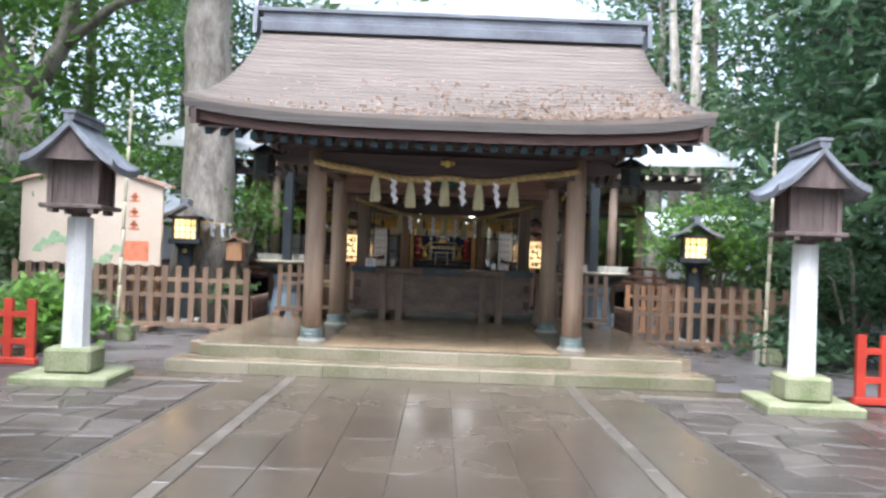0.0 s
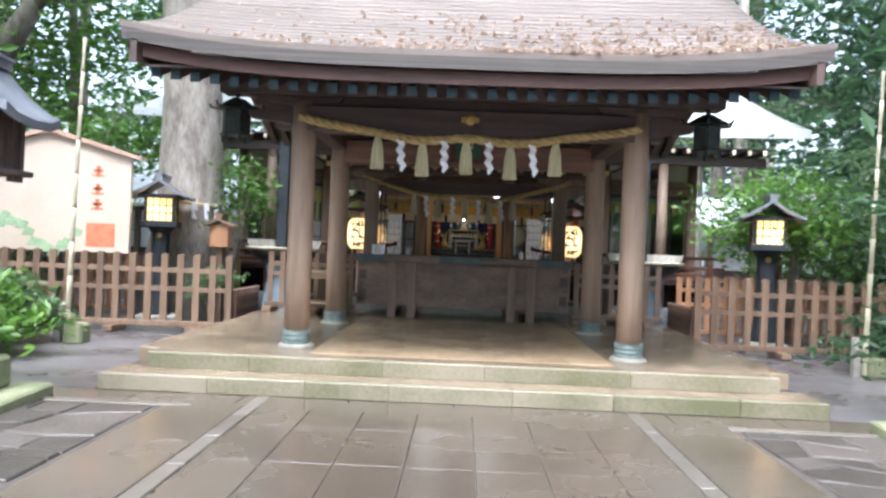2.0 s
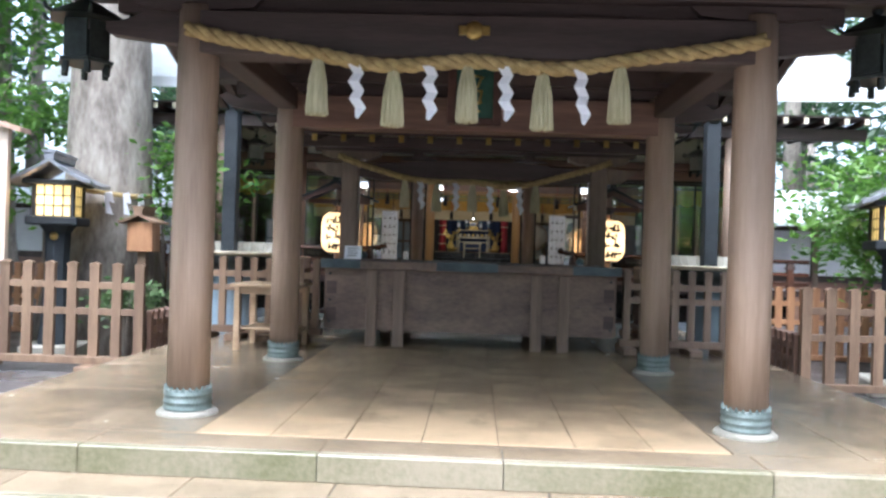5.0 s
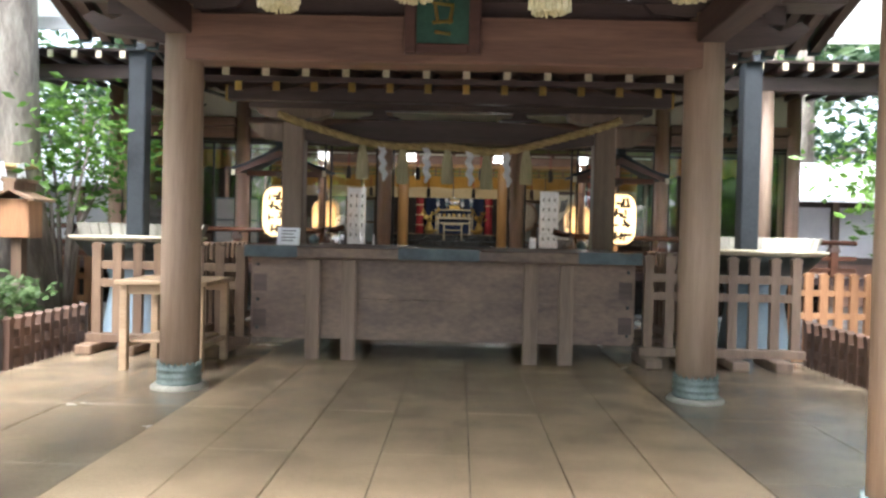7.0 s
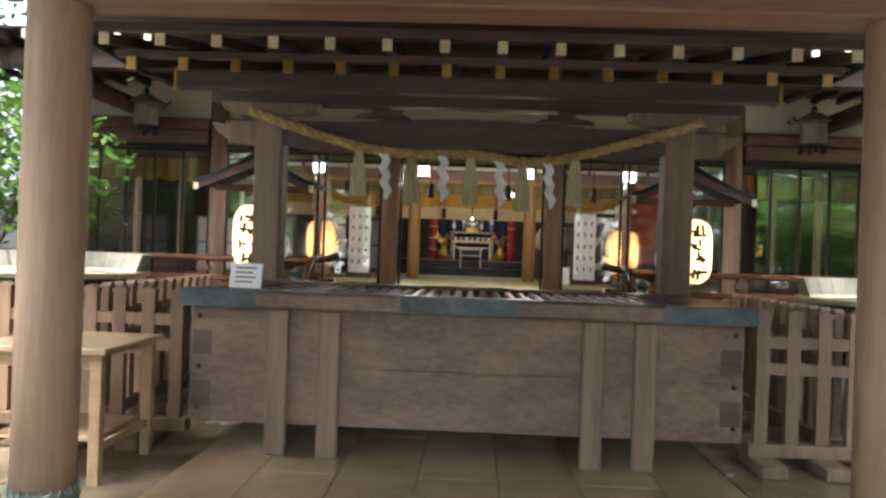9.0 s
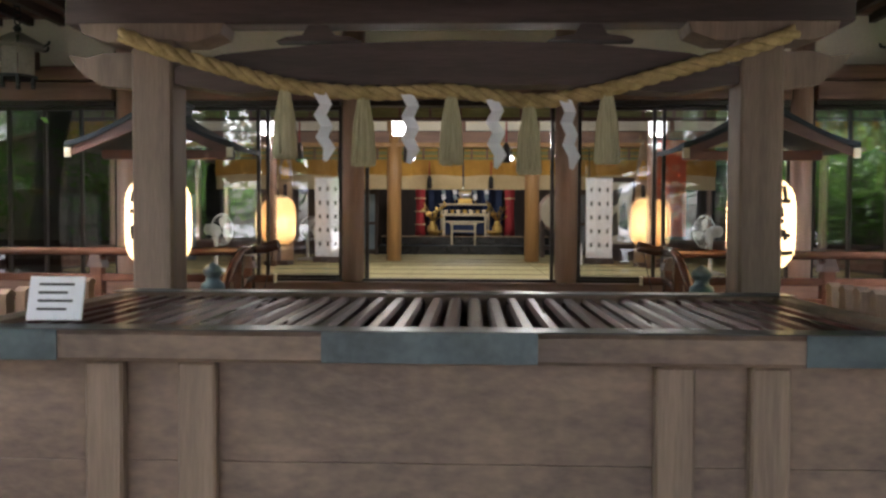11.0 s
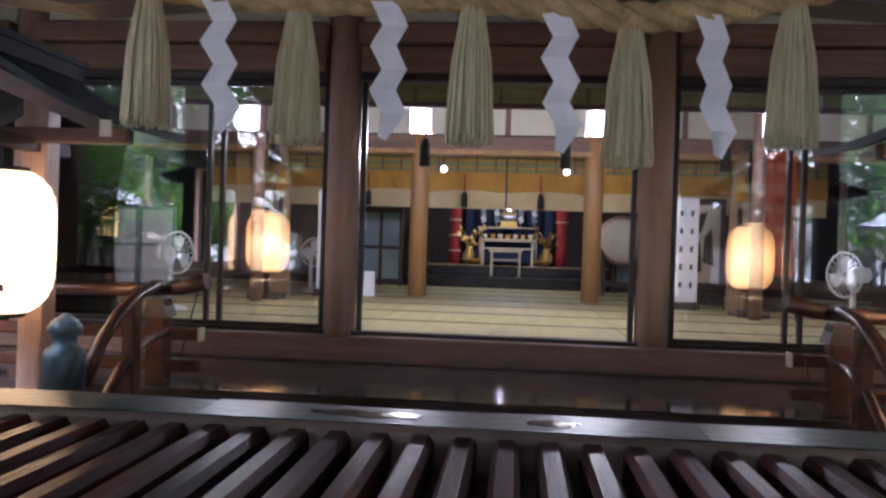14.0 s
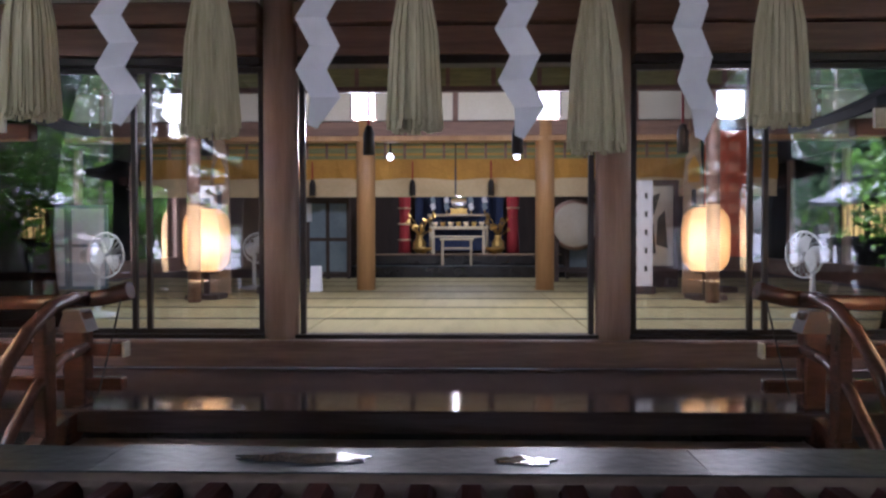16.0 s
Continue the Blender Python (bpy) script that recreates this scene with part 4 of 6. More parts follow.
    part("copper_patch", rbox(x0, x1, 14.808, 14.8125, 0.834, 0.9285, 0.001), M["copper_patch"], ob_, "blue-grey copper patch")
for x0, x1 in ((-1.612, -0.55), (-0.548, 0.52), (0.522, 1.612)):
    part("copper_cladding", clad(x0, x1, 16.15, 16.32), M["copper_sheet"], ob_, "dark copper sheet on the rim")
sl = prism(bmesh.new(), [(-0.027, 0.84), (0.027, 0.84), (0.027, 0.896), (0.016, 0.912), (-0.016, 0.912), (-0.027, 0.896)], "y", 14.94, 16.15)
sl = mesh_of("slat", sl, M["slat"])
n_sl = 34
for i in range(n_sl):
    part("slat", sl, None, ob_, "worn red-brown slat", (-1.456 + 2.88 * i / (n_sl - 1), 0, 0))

# rain water lying on the far rim of the box
for x0, x1, y0, y1, seed in ((-0.31, -0.05, 16.19, 16.265, 3), (0.15, 0.27, 16.185, 16.25, 8)):
    rn = random.Random(seed)
    puddle = thing("rain_puddle", "thin puddle of rain water on the copper rim", "puddle", "puddles on the offering box", at=((x0 + x1) / 2, (y0 + y1) / 2, 0.9325))
    ring = []
    for k in range(22):
        a = 2 * math.pi * k / 22
        q = rn.uniform(0.7, 1.1)
        ring.append(((x1 - x0) / 2 * q * math.cos(a), (y1 - y0) / 2 * q * math.sin(a)))
    part("water", prism(bmesh.new(), ring, "z", 0.0, 0.002), M["rain_water"], puddle)

placard = thing("small_placard", "small white placard with black writing on the offering box", "placard", at=(-1.30, 15.02, 0.93))
part("board", rbox(-0.095, 0.095, -0.004, 0.004, 0.0, 0.15, 0.002), M["paper"], placard, "", pose(0, 0, 0, -14, 0, 0))
part("stand", prism(bmesh.new(), [(0.0, 0.0), (0.06, 0.0), (0.035, 0.13)], "x", -0.02, 0.02), M["plastic"], placard)
for k in range(4):
    part("writing", rbox(-0.06, 0.06 - 0.02 * (k % 2), -0.0065, -0.0045, 0.118 - 0.028 * k, 0.126 - 0.028 * k, 0), M["ink"], placard, "black writing", pose(0, 0, 0, -14, 0, 0))

table = thing("side_table", "small pale wooden side table beside the offering box", "table", at=(-2.03, 14.46, 0))
part("tabletop", rbox(-0.34, 0.34, -0.36, 0.36, 0.63, 0.665, 0.006), M["pale_wood"], table)
for sx in (-1, 1):
    for sy in (-1, 1):
        part("leg", rbox(sx * 0.28 - 0.028, sx * 0.28 + 0.028, sy * 0.3 - 0.028, sy * 0.3 + 0.028, 0, 0.63, 0.004), M["pale_wood"], table)
    part("stretcher", rbox(sx * 0.28 - 0.016, sx * 0.28 + 0.016, -0.271, 0.271, 0.16, 0.2, 0.003), M["pale_wood"], table)
    part("apron", rbox(-0.251, 0.251, sx * 0.3 - 0.012, sx * 0.3 + 0.012, 0.56, 0.63, 0.003), M["pale_wood"], table)
part("shelf", rbox(-0.25, 0.25, -0.27, 0.27, 0.2, 0.22, 0.003), M["pale_wood"], table)

before = set(scene.objects)
# ---- porch of the hall: posts, carved beam, rafters ----
porch = thing("hall_porch", "dark timber porch roof in front of the worship hall", "porch")
for sx in (-1, 1):
    part("post", rbox(sx * 1.82 - 0.125, sx * 1.82 + 0.125, 17.42, 17.67, 0.0, 2.36, 0.015), M["box_post"], porch, "square grey-brown post")
    part("post_base", rbox(sx * 1.82 - 0.2, sx * 1.82 + 0.2, 17.35, 17.74, -0.02, 0.06, 0.01), M["stone"], porch)
    bm = prism(bmesh.new(), [(-0.44, 2.50), (0.44, 2.50), (0.42, 2.44), (0.28, 2.39), (-0.28, 2.39), (-0.42, 2.44)], "y", 17.42, 17.66)
    part("bracket", bm, M["box_post"], porch, "", (sx * 1.82, 0, 0))
    part("bearing_block", rbox(sx * 1.82 - 0.15, sx * 1.82 + 0.15, 17.40, 17.69, 2.36, 2.40, 0.01), M["box_post"], porch)
    nose = prism(bmesh.new(), [(0, 2.12), (0.22, 2.14), (0.36, 2.24), (0.42, 2.33), (0.3, 2.31), (0.2, 2.34), (0, 2.34)], "y", 17.50, 17.60)
    part("beam_nose", nose, M["box_post"], porch, "", Matrix.Translation((sx * 1.95, 0, 0)) @ Matrix.Diagonal((sx, 1, 1, 1)))
beam_poly = [(-1.69, 2.14), (-1.3, 2.085), (-0.7, 2.13), (0, 2.14), (0.7, 2.13), (1.3, 2.085), (1.69, 2.14), (1.69, 2.24), (1.4, 2.32), (0.8, 2.38), (0, 2.40), (-0.8, 2.38), (-1.4, 2.32), (-1.69, 2.24)]
part("rainbow_beam", prism(bmesh.new(), beam_poly, "y", 17.45, 17.63), M["beam"], porch, "dark arched tie beam")
for x in (-0.82, 0.82):
    bm = prism(bmesh.new(), [(-0.26, 2.405), (0.26, 2.405), (0.2, 2.43), (0.1, 2.44), (0.06, 2.5), (-0.06, 2.5), (-0.1, 2.44), (-0.2, 2.43)], "y", 17.48, 17.6)
    part("carved_strut", bm, M["beam"], porch, "", (x, 0, 0))
part("purlin", rbox(-2.36, 2.36, 17.44, 17.64, 2.50, 2.70, 0.01), M["beam"], porch)
part("eave_beam", rbox(-2.38, 2.38, 16.66, 16.8, 2.465, 2.615, 0.01), M["beam"], porch)
for sx in (-1, 1):
    part("beam_cap", rbox(sx * 2.385 - 0.012, sx * 2.385 + 0.012, 16.65, 16.81, 2.455, 2.625, 0.003), M["gold"], porch, "gilt beam cap")
low_r = mesh_of("rafter", prism(bmesh.new(), [(15.92, 2.44), (15.92, 2.52), (18.6, 3.16), (18.6, 3.08)], "x", -0.032, 0.032), M["beam_y"])
low_c = mesh_of("rafter_cap", rbox(-0.034, 0.034, 15.905, 15.925, 2.436, 2.524, 0.003), M["gold"])
hi_r = mesh_of("flying_rafter", prism(bmesh.new(), [(15.50, 2.505), (15.50, 2.575), (16.6, 2.78), (16.6, 2.71)], "x", -0.03, 0.03), M["beam_y"])
hi_c = mesh_of("rafter_cap", rbox(-0.033, 0.033, 15.485, 15.505, 2.50, 2.58, 0.003), M["white_tip"])
for i in range(14):
    x = -2.42 + i * 0.372
    r = part("rafter", low_r, None, porch, "", (x, 0, 0))
    part("rafter_cap", low_c, None, r, "cream painted cap")
    r = part("flying_rafter", hi_r, None, porch, "", (x, 0, 0))
    part("rafter_cap", hi_c, None, r, "cream painted cap")
part("eave_board", rbox(-2.62, 2.62, 15.46, 15.52, 2.582, 2.64, 0.004), M["beam"], porch)
part("batten", rbox(-2.55, 2.55, 15.95, 16.02, 2.53, 2.585, 0.004), M["beam"], porch)
bm = solid(bmesh.new(), [[(x, 15.36, 2.74), (x, 16.4, 2.90), (x, 17.4, 3.12), (x, 18.7, 3.52)] for x in (-2.75, -1, 0, 1, 2.75)], 0.06)
part("roof_lining", bm, M["beam"], porch)
bm = solid(bmesh.new(), [[(x, 15.30, 2.86), (x, 16.4, 3.02), (x, 17.4, 3.24), (x, 18.7, 3.64)] for x in (-2.85, -1, 0, 1, 2.85)], 0.11)
part("roof", bm, M["hall_roof"], porch, "pale grey copper roof")
for sx in (-1, 1):
    bm = tube(bmesh.new(), [(sx * 2.75, 15.45, 2.78), (sx * 2.68, 15.9, 2.60), (sx * 2.55, 16.4, 2.52), (sx * 2.4, 16.75, 2.50)], 0.022, 6)
    part("gutter_rod", bm, M["copper_sheet"], porch)

# ---- the worship hall ----
HY, HZ = 20.15, 0.76
hall = thing("worship_hall", "wooden worship hall with glazed front and pale copper roof", "building")
for x in (-5.1, -3.15, -1.0, 1.0, 3.15, 5.1):
    bm = lathed([(0.104, 0.62), (0.106, 1.2), (0.104, 3.3)], 24)
    part("column", bm, M["hall_wood"], hall, "round red-brown column", (x, HY, 0))
part("sill_beam", rbox(-5.3, 5.3, 20.0, 20.28, 0.6, 0.76, 0.01), M["hall_beam"], hall)
part("sill_track", rbox(-5.0, 5.0, 20.1, 20.2, 0.76, 0.785, 0.003), M["black_frame"], hall)
bays = [(-5.1, -3.15), (-3.15, -1.0), (-1.0, 1.0), (1.0, 3.15), (3.15, 5.1)]
for a, b in bays:
    part("lintel", rbox(a + 0.115, b - 0.115, 20.05, 20.25, 2.45, 2.62, 0.008), M["hall_beam"], hall)
    part("track", rbox(a + 0.115, b - 0.115, 20.08, 20.22, 2.40, 2.449, 0.004), M["black_frame"], hall)
    part("tie_rail", rbox(a + 0.1, b - 0.1, 20.01, 20.29, 2.63, 2.76, 0.01), M["hall_beam"], hall)
    part("plaster_panel", rbox(a + 0.115, b - 0.115, 20.12, 20.18, 2.762, 3.22, 0), M["plaster"], hall, "cream plaster panel")
    part("head_beam", rbox(a + 0.05, b - 0.05, 20.02, 20.28, 3.22, 3.42, 0.01), M["hall_beam"], hall)


def glazing(parent, x0, x1, y, z0, z1, stiles):
    """Black framed glass panes."""
    w = 0.015
    part("frame_rail", rbox(x0, x1, y - 0.018, y + 0.018, z0, z0 + 0.032, 0.003), M["black_frame"], parent)
    part("frame_rail", rbox(x0, x1, y - 0.018, y + 0.018, z1 - 0.035, z1, 0.003), M["black_frame"], parent)
    xs = [x0] + list(stiles) + [x1]
    for x in xs:
        part("stile", rbox(x - w, x + w, y - 0.0195, y + 0.0195, z0, z1, 0.003), M["black_frame"], parent)
    for a, b in zip(xs, xs[1:]):
        pane = part("pane", rbox(a + w, b - w, y - 0.003, y + 0.003, z0 + 0.032, z1 - 0.035, 0), M["glass"], parent, "clear glass pane")
        pane.visible_shadow = False


for k, (x0, x1, st) in enumerate(((-5.0, -3.26, (-4.65, -4.3, -3.95, -3.6)), (-3.04, -1.12, (-1.90, -1.81)), (1.12, 3.04, (1.81, 1.90)), (3.26, 5.0, (3.6, 3.95, 4.3, 4.65)))):
    win = tagged(thing("window_%d" % (k + 1), "black framed sliding glass panels reflecting the trees", "window", kind="structure"))
    glazing(win, x0, x1, HY, 0.785, 2.40, st)
for sx in (-1, 1):
    part("door_edge", rbox(sx * 0.868 - 0.017, sx * 0.868 + 0.017, HY - 0.02, HY + 0.02, 0.785, 2.40, 0.003), M["black_frame"], hall)

# hall roof with flared ends
bm = bmesh.new()
rows = []
for i in range(17):
    v = i / 16
    half = 4.2 + 2.5 * v ** 2.0
    y = 23.0 - 5.2 * v
    z = 3.60 + 4.6 * (1 - v) ** 1.1
    rows.append([(half * u, y, z + 0.22 * abs(u) ** 4 * v ** 2 * 0.3) for u in [-1 + k / 8 for k in range(17)]])
part("roof", solid(bmesh.new(), rows, 0.16), M["hall_roof"], hall, "pale wet copper roof")
rows = [[(p[0], 46.0 - p[1], p[2]) for p in r] for r in rows]
part("roof", solid(bmesh.new(), rows, 0.16), M["hall_roof"], hall)
part("roof_ridge", rbox(-4.3, 4.3, 22.75, 23.25, 8.0, 8.5, 0.03), M["hall_roof"], hall)
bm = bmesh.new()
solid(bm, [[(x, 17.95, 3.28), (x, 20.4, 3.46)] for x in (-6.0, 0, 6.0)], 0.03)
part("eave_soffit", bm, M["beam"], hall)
for i in range(40):
    x = -5.85 + i * 0.3
    if abs(x) > 2.9:
        r = part("rafter", rbox(-0.03, 0.03, 17.9, 20.1, 3.15, 3.23, 0.003), M["beam_y"], hall, "", (x, 0, 0.0))
        part("rafter_cap", rbox(-0.033, 0.033, 17.88, 17.905, 3.145, 3.235, 0.002), M["white_tip"], r, "cream painted cap")
for sx in (-1, 1):
    bm = lathed([(0.1, 0.0), (0.1, 3.15)], 14)
    part("eave_post", bm, M["box_post"], hall, "pale brown eave post", (sx * 3.98, 18.3, 0))
    part("eave_tie", rbox(sx * 3.98 - 0.07, sx * 3.98 + 0.07, 18.4, 20.0, 2.72, 2.88, 0.008), M["beam_y"], hall)
part("eave_purlin", rbox(-6.0, -2.9, 18.2, 18.4, 2.95, 3.13, 0.008), M["beam"], hall)
part("eave_purlin", rbox(2.9, 6.0, 18.2, 18.4, 2.95, 3.13, 0.008), M["beam"], hall)

# veranda, stair
veranda = structure("veranda", rbox(-5.6, 5.6, 18.9, 20.0, 0.545, 0.6, 0.008), M["veranda"], "dark polished veranda boards in front of the hall", "veranda")
part("nosing", rbox(-5.6, 5.6, 18.86, 18.898, 0.50, 0.603, 0.006), M["veranda"], veranda)
# black sheet stands for the shade under the veranda
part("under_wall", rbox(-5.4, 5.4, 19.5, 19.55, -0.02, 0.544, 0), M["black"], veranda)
stair = thing("hall_stair", "dark wooden stair up to the hall veranda", "stair")
for k in range(3):
    z, y = 0.47 - 0.15 * k, 18.55 - 0.28 * k
    part("tread", rbox(-1.62, 1.62, y, y + 0.36, z - 0.05, z, 0.008), M["veranda"] if k else M["box_wood"], stair)
    # black strip stands for the shaded gap above each tread
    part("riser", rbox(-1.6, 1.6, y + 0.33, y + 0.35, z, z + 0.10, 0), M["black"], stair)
for sx in (-1, 1):
    part("string", prism(bmesh.new(), [(17.75, 0.0), (18.0, 0.0), (18.95, 0.5), (18.95, 0.6), (18.6, 0.56), (17.75, 0.1)], "x", sx * 1.66 - 0.03, sx * 1.66 + 0.03), M["rail_wood"], stair)

# veranda railings with curved ends and capped newels
for sx in (-1, 1):
    rail = thing("veranda_railing", "red-brown lacquered veranda railing with an upturned end", "railing", "railings of the veranda", at=(0, 0, 0))
    bm = tube(bmesh.new(), [(sx * 5.5, 18.98, 1.07), (sx * 2.2, 18.98, 1.07), (sx * 1.75, 18.97, 1.08), (sx * 1.55, 18.96, 1.10), (sx * 1.42, 18.95, 1.135)], [0.035, 0.035, 0.036, 0.038, 0.043], 10)
    part("top_rail", bm, M["rail_wood"], rail)
    for z in (0.86, 0.70):
        part("mid_rail", rbox(min(sx * 5.5, sx * 1.46), max(sx * 5.5, sx * 1.46), 18.95, 19.01, z - 0.03, z + 0.03, 0.008), M["rail_wood"], rail)
    part("rail_end", rbox(sx * 1.455 - 0.006, sx * 1.455 + 0.006, 18.945, 19.015, 0.825, 0.895, 0.003), M["white_tip"], rail, "pale painted rail end")
    part("cord", tube(bmesh.new(), [(sx * 1.45, 18.93, 1.12), (sx * 1.50, 18.925, 0.9), (sx * 1.56, 18.92, 0.66)], 0.004, 5), M["ink"], rail, "thin dark hanging cord")
    for x in (1.68, 2.9, 4.0, 5.2):
        part("post", rbox(sx * x - 0.05, sx * x + 0.05, 18.93, 19.03, 0.6, 1.035, 0.008), M["rail_wood"], rail)
        part("saddle", prism(bmesh.new(), [(-0.07, 0.94), (0.07, 0.94), (0.035, 1.04), (-0.035, 1.04)], "y", 18.922, 19.038), M["beam"], rail, "dark bracket", (sx * x, 0, 0.003))
    sr = thing("stair_railing", "curved lacquered stair rail with a blue-green capped newel", "railing", "railings of the stair")
    bm = tube(bmesh.new(), [(sx * 1.62, 18.97, 1.09), (sx * 1.63, 18.82, 1.11), (sx * 1.64, 18.66, 1.08), (sx * 1.65, 18.50, 1.00), (sx * 1.66, 18.36, 0.88), (sx * 1.67, 18.25, 0.72)], 0.032, 10)
    part("top_rail", bm, M["rail_wood"], sr)
    bm = tube(bmesh.new(), [(sx * 1.63, 18.95, 0.87), (sx * 1.64, 18.74, 0.85), (sx * 1.65, 18.55, 0.76), (sx * 1.66, 18.40, 0.62), (sx * 1.67, 18.27, 0.45)], 0.026, 8)
    part("mid_rail", bm, M["rail_wood"], sr)
    part("strut", rbox(sx * 1.645 - 0.03, sx * 1.645 + 0.03, 18.58, 18.66, 0.5, 1.05, 0.006), M["rail_wood"], sr)
    nw = part("newel", lathed([(0.075, 0.0), (0.075, 0.72)], 14), M["rail_wood"], sr, "", (sx * 1.68, 18.12, 0))
    part("newel_cap", lathed([(0.082, 0.68), (0.082, 0.86), (0.076, 0.88), (0.05, 0.90), (0.046, 0.93), (0.064, 0.95), (0.068, 0.975), (0.05, 1.0), (0.02, 1.02), (0.0, 1.035)], 18), M["blue_patina"], nw, "blue-green bronze onion cap")


# ---- paper lanterns on roofed stands ----
def paper_lantern(mat, r, h, ink=True, label="lit paper lantern with black writing", ribs=14):
    t = thing("paper_lantern", label, "lantern")
    prof = []
    for i in range(ribs * 2 + 1):
        u = -1 + i / ribs
        rr = r * (1 - 0.42 * abs(u) ** 5.0) * (1.0 if i % 2 else 0.972)
        prof.append((rr, h / 2 * u))
    part("paper_shade", lathed(prof, 24), mat, t, "glowing pleated paper")
    for s in (-1, 1):
        part("ring", lathed([(r * 0.5, s * h / 2 - 0.02), (r * 0.53, s * h / 2), (r * 0.5, s * h / 2 + 0.02)], 18), M["ink"], t, "black rim ring")
    if ink:
        rnd = random.Random(5)
        for k in range(4):
            zc = h * (0.3 - 0.2 * k)
            for j in range(5):
                a = -math.pi / 2 + rnd.uniform(-0.45, 0.45)
                w, hh = (rnd.uniform(0.09, 0.15), 0.03) if j % 2 else (0.032, rnd.uniform(0.06, 0.11))
                zz = zc + rnd.uniform(-0.035, 0.035)
                ri = r * (1 - 0.42 * abs(2 * zz / h) ** 5.0) + 0.004
                part("writing", rbox(-w / 2, w / 2, -0.002, 0.002, -hh / 2, hh / 2, 0), M["ink"], t, "black brush writing", pose(ri * math.cos(a), ri * math.sin(a), zz, 0, rnd.uniform(-15, 15), math.degrees(a) + 90))
    return t


for sx in (-1, 1):
    st = thing("lantern_stand", "dark wooden lantern stand with a small red-edged roof", "lantern stand", "stands beside the porch posts", at=(sx * 2.17, 18.60, 0))
    part("post", rbox(-0.06, 0.06, 0.04, 0.16, 0.0, 2.08, 0.006), M["hall_wood"], st)
    part("foot", rbox(-0.25, 0.25, -0.1, 0.3, 0.0, 0.08, 0.01), M["beam"], st)
    part("arm", rbox(-0.035, 0.035, -0.34, 0.3, 1.74, 1.81, 0.006), M["beam"], st)
    part("tie", rbox(-0.5, 0.5, -0.03, 0.035, 1.78, 1.85, 0.006), M["red_wood"], st, "red-brown cross tie")
    rr = gable_roof(st, 0.60, 0.36, 1.86, 2.16, M["blue_black"], sweep=0.05, thick=0.035)
    for s2 in (-1, 1):
        bm = prism(bmesh.new(), [(0.0, 2.09), (s2 * 0.58, 1.83), (s2 * 0.58, 1.77), (0.0, 2.0)], "y", -0.365, -0.345)
        part("verge_board", bm, M["red_wood"], st, "red-brown verge board")
        part("tip", rbox(s2 * 0.58 - 0.022, s2 * 0.58 + 0.022, -0.385, -0.366, 1.765, 1.835, 0), M["white_tip"], st)
    part("hook", tube(bmesh.new(), [(0, -0.2, 1.745), (0, -0.2, 1.63)], 0.008, 6), M["ink"], st)
    pl_ = paper_lantern(M["lamp_paper"], 0.235, 0.63)
    tagged(pl_, group="lanterns beside the porch posts")
    pl_.matrix_basis = pose(sx * 2.17, 18.40, 1.31, 0, 0, 0)
    bulb(sx * 2.17, 18.40, 1.31, 1.45, (1.0, 0.72, 0.42), 0.07)

set_in_place(before)

# rain basins with downspouts
for sx in (-1, 1):
    rb = thing("rain_basin", "green bronze rain basin with a pale fluted rim on a pedestal", "basin", "basins under the downspouts", at=(sx * 2.95, 16.0, 0))
    part("pedestal", lathed([(0.36, G - 0.02), (0.32, 0.1), (0.26, 0.5), (0.3, 0.70)], 14), M["blue_paint"], rb, "blue-grey pedestal")
    part("bowl", lathed([(0.3, 0.70), (0.46, 0.78), (0.58, 0.92), (0.55, 0.92), (0.45, 0.82), (0.0, 0.80)], 28), M["bronze"], rb)
    part("rim", lathed([(0.58, 0.92), (0.62, 0.95), (0.62, 0.965), (0.54, 0.965), (0.54, 0.94)], 48, 0, 0, lambda i, z: 1 + 0.02 * (i % 2)), M["white_tip"], rb, "pale fluted rim")
    part("cover", lathed([(0.54, 0.93), (0.54, 0.945), (0.0, 0.95)], 28), M["stone"], rb, "pale cover")
    fl = bmesh.new()
    ring = []
    for k in range(49):
        a = math.pi * k / 48
        w = 0.012 * math.sin(k * math.pi / 1.5)
        ring.append([((r + w) * math.cos(a), (r + w) * math.sin(a), z) for r, z in ((0.57, 0.966), (0.62, 1.09), (0.63, 1.09), (0.58, 0.966))])
    vs = [[fl.verts.new(c) for c in q] for q in ring]
    for q, r_ in zip(vs, vs[1:]):
        for j in range(4):
            fl.faces.new((q[j], r_[j], r_[(j + 1) % 4], q[(j + 1) % 4]))
    part("splash_guard", fl, M["stone"], rb, "pale corrugated splash guard")
    ds = thing("downspout", "dark square rain pipe running down from the eaves", "pipe", "pipes above the basins", at=(sx * 2.96 - 0.06, 16.12, 0))
    part("pipe", rbox(-0.085, 0.085, -0.085, 0.085, 0.97, 2.85, 0.01), M["blue_black"], ds)
    part("head", prism(bmesh.new(), [(-0.085, 2.75), (0.085, 2.75), (0.16, 2.95), (-0.16, 2.95)], "y", -0.13, 0.13), M["blue_black"], ds)

before = set(scene.objects)
# ---- inside the hall ----
tatami_floor = structure("floor_tatami", rbox(-5.0, 5.0, 20.26, 29.6, 0.56, 0.74, 0), M["dark_wood"], "floor of straw mats in the hall", "floor")
structure("ceiling", rbox(-5.2, 5.2, 20.3, 29.7, 3.42, 3.48, 0), M["dark_wood"], "dark boarded hall ceiling", "ceiling")
structure("wall_north", rbox(-5.2, 5.2, 29.6, 29.7, 0.5, 3.42, 0), M["dark_wood"], "dark rear wall behind the altar", "wall")
for sx, nm in ((-1, "wall_west"), (1, "wall_east")):
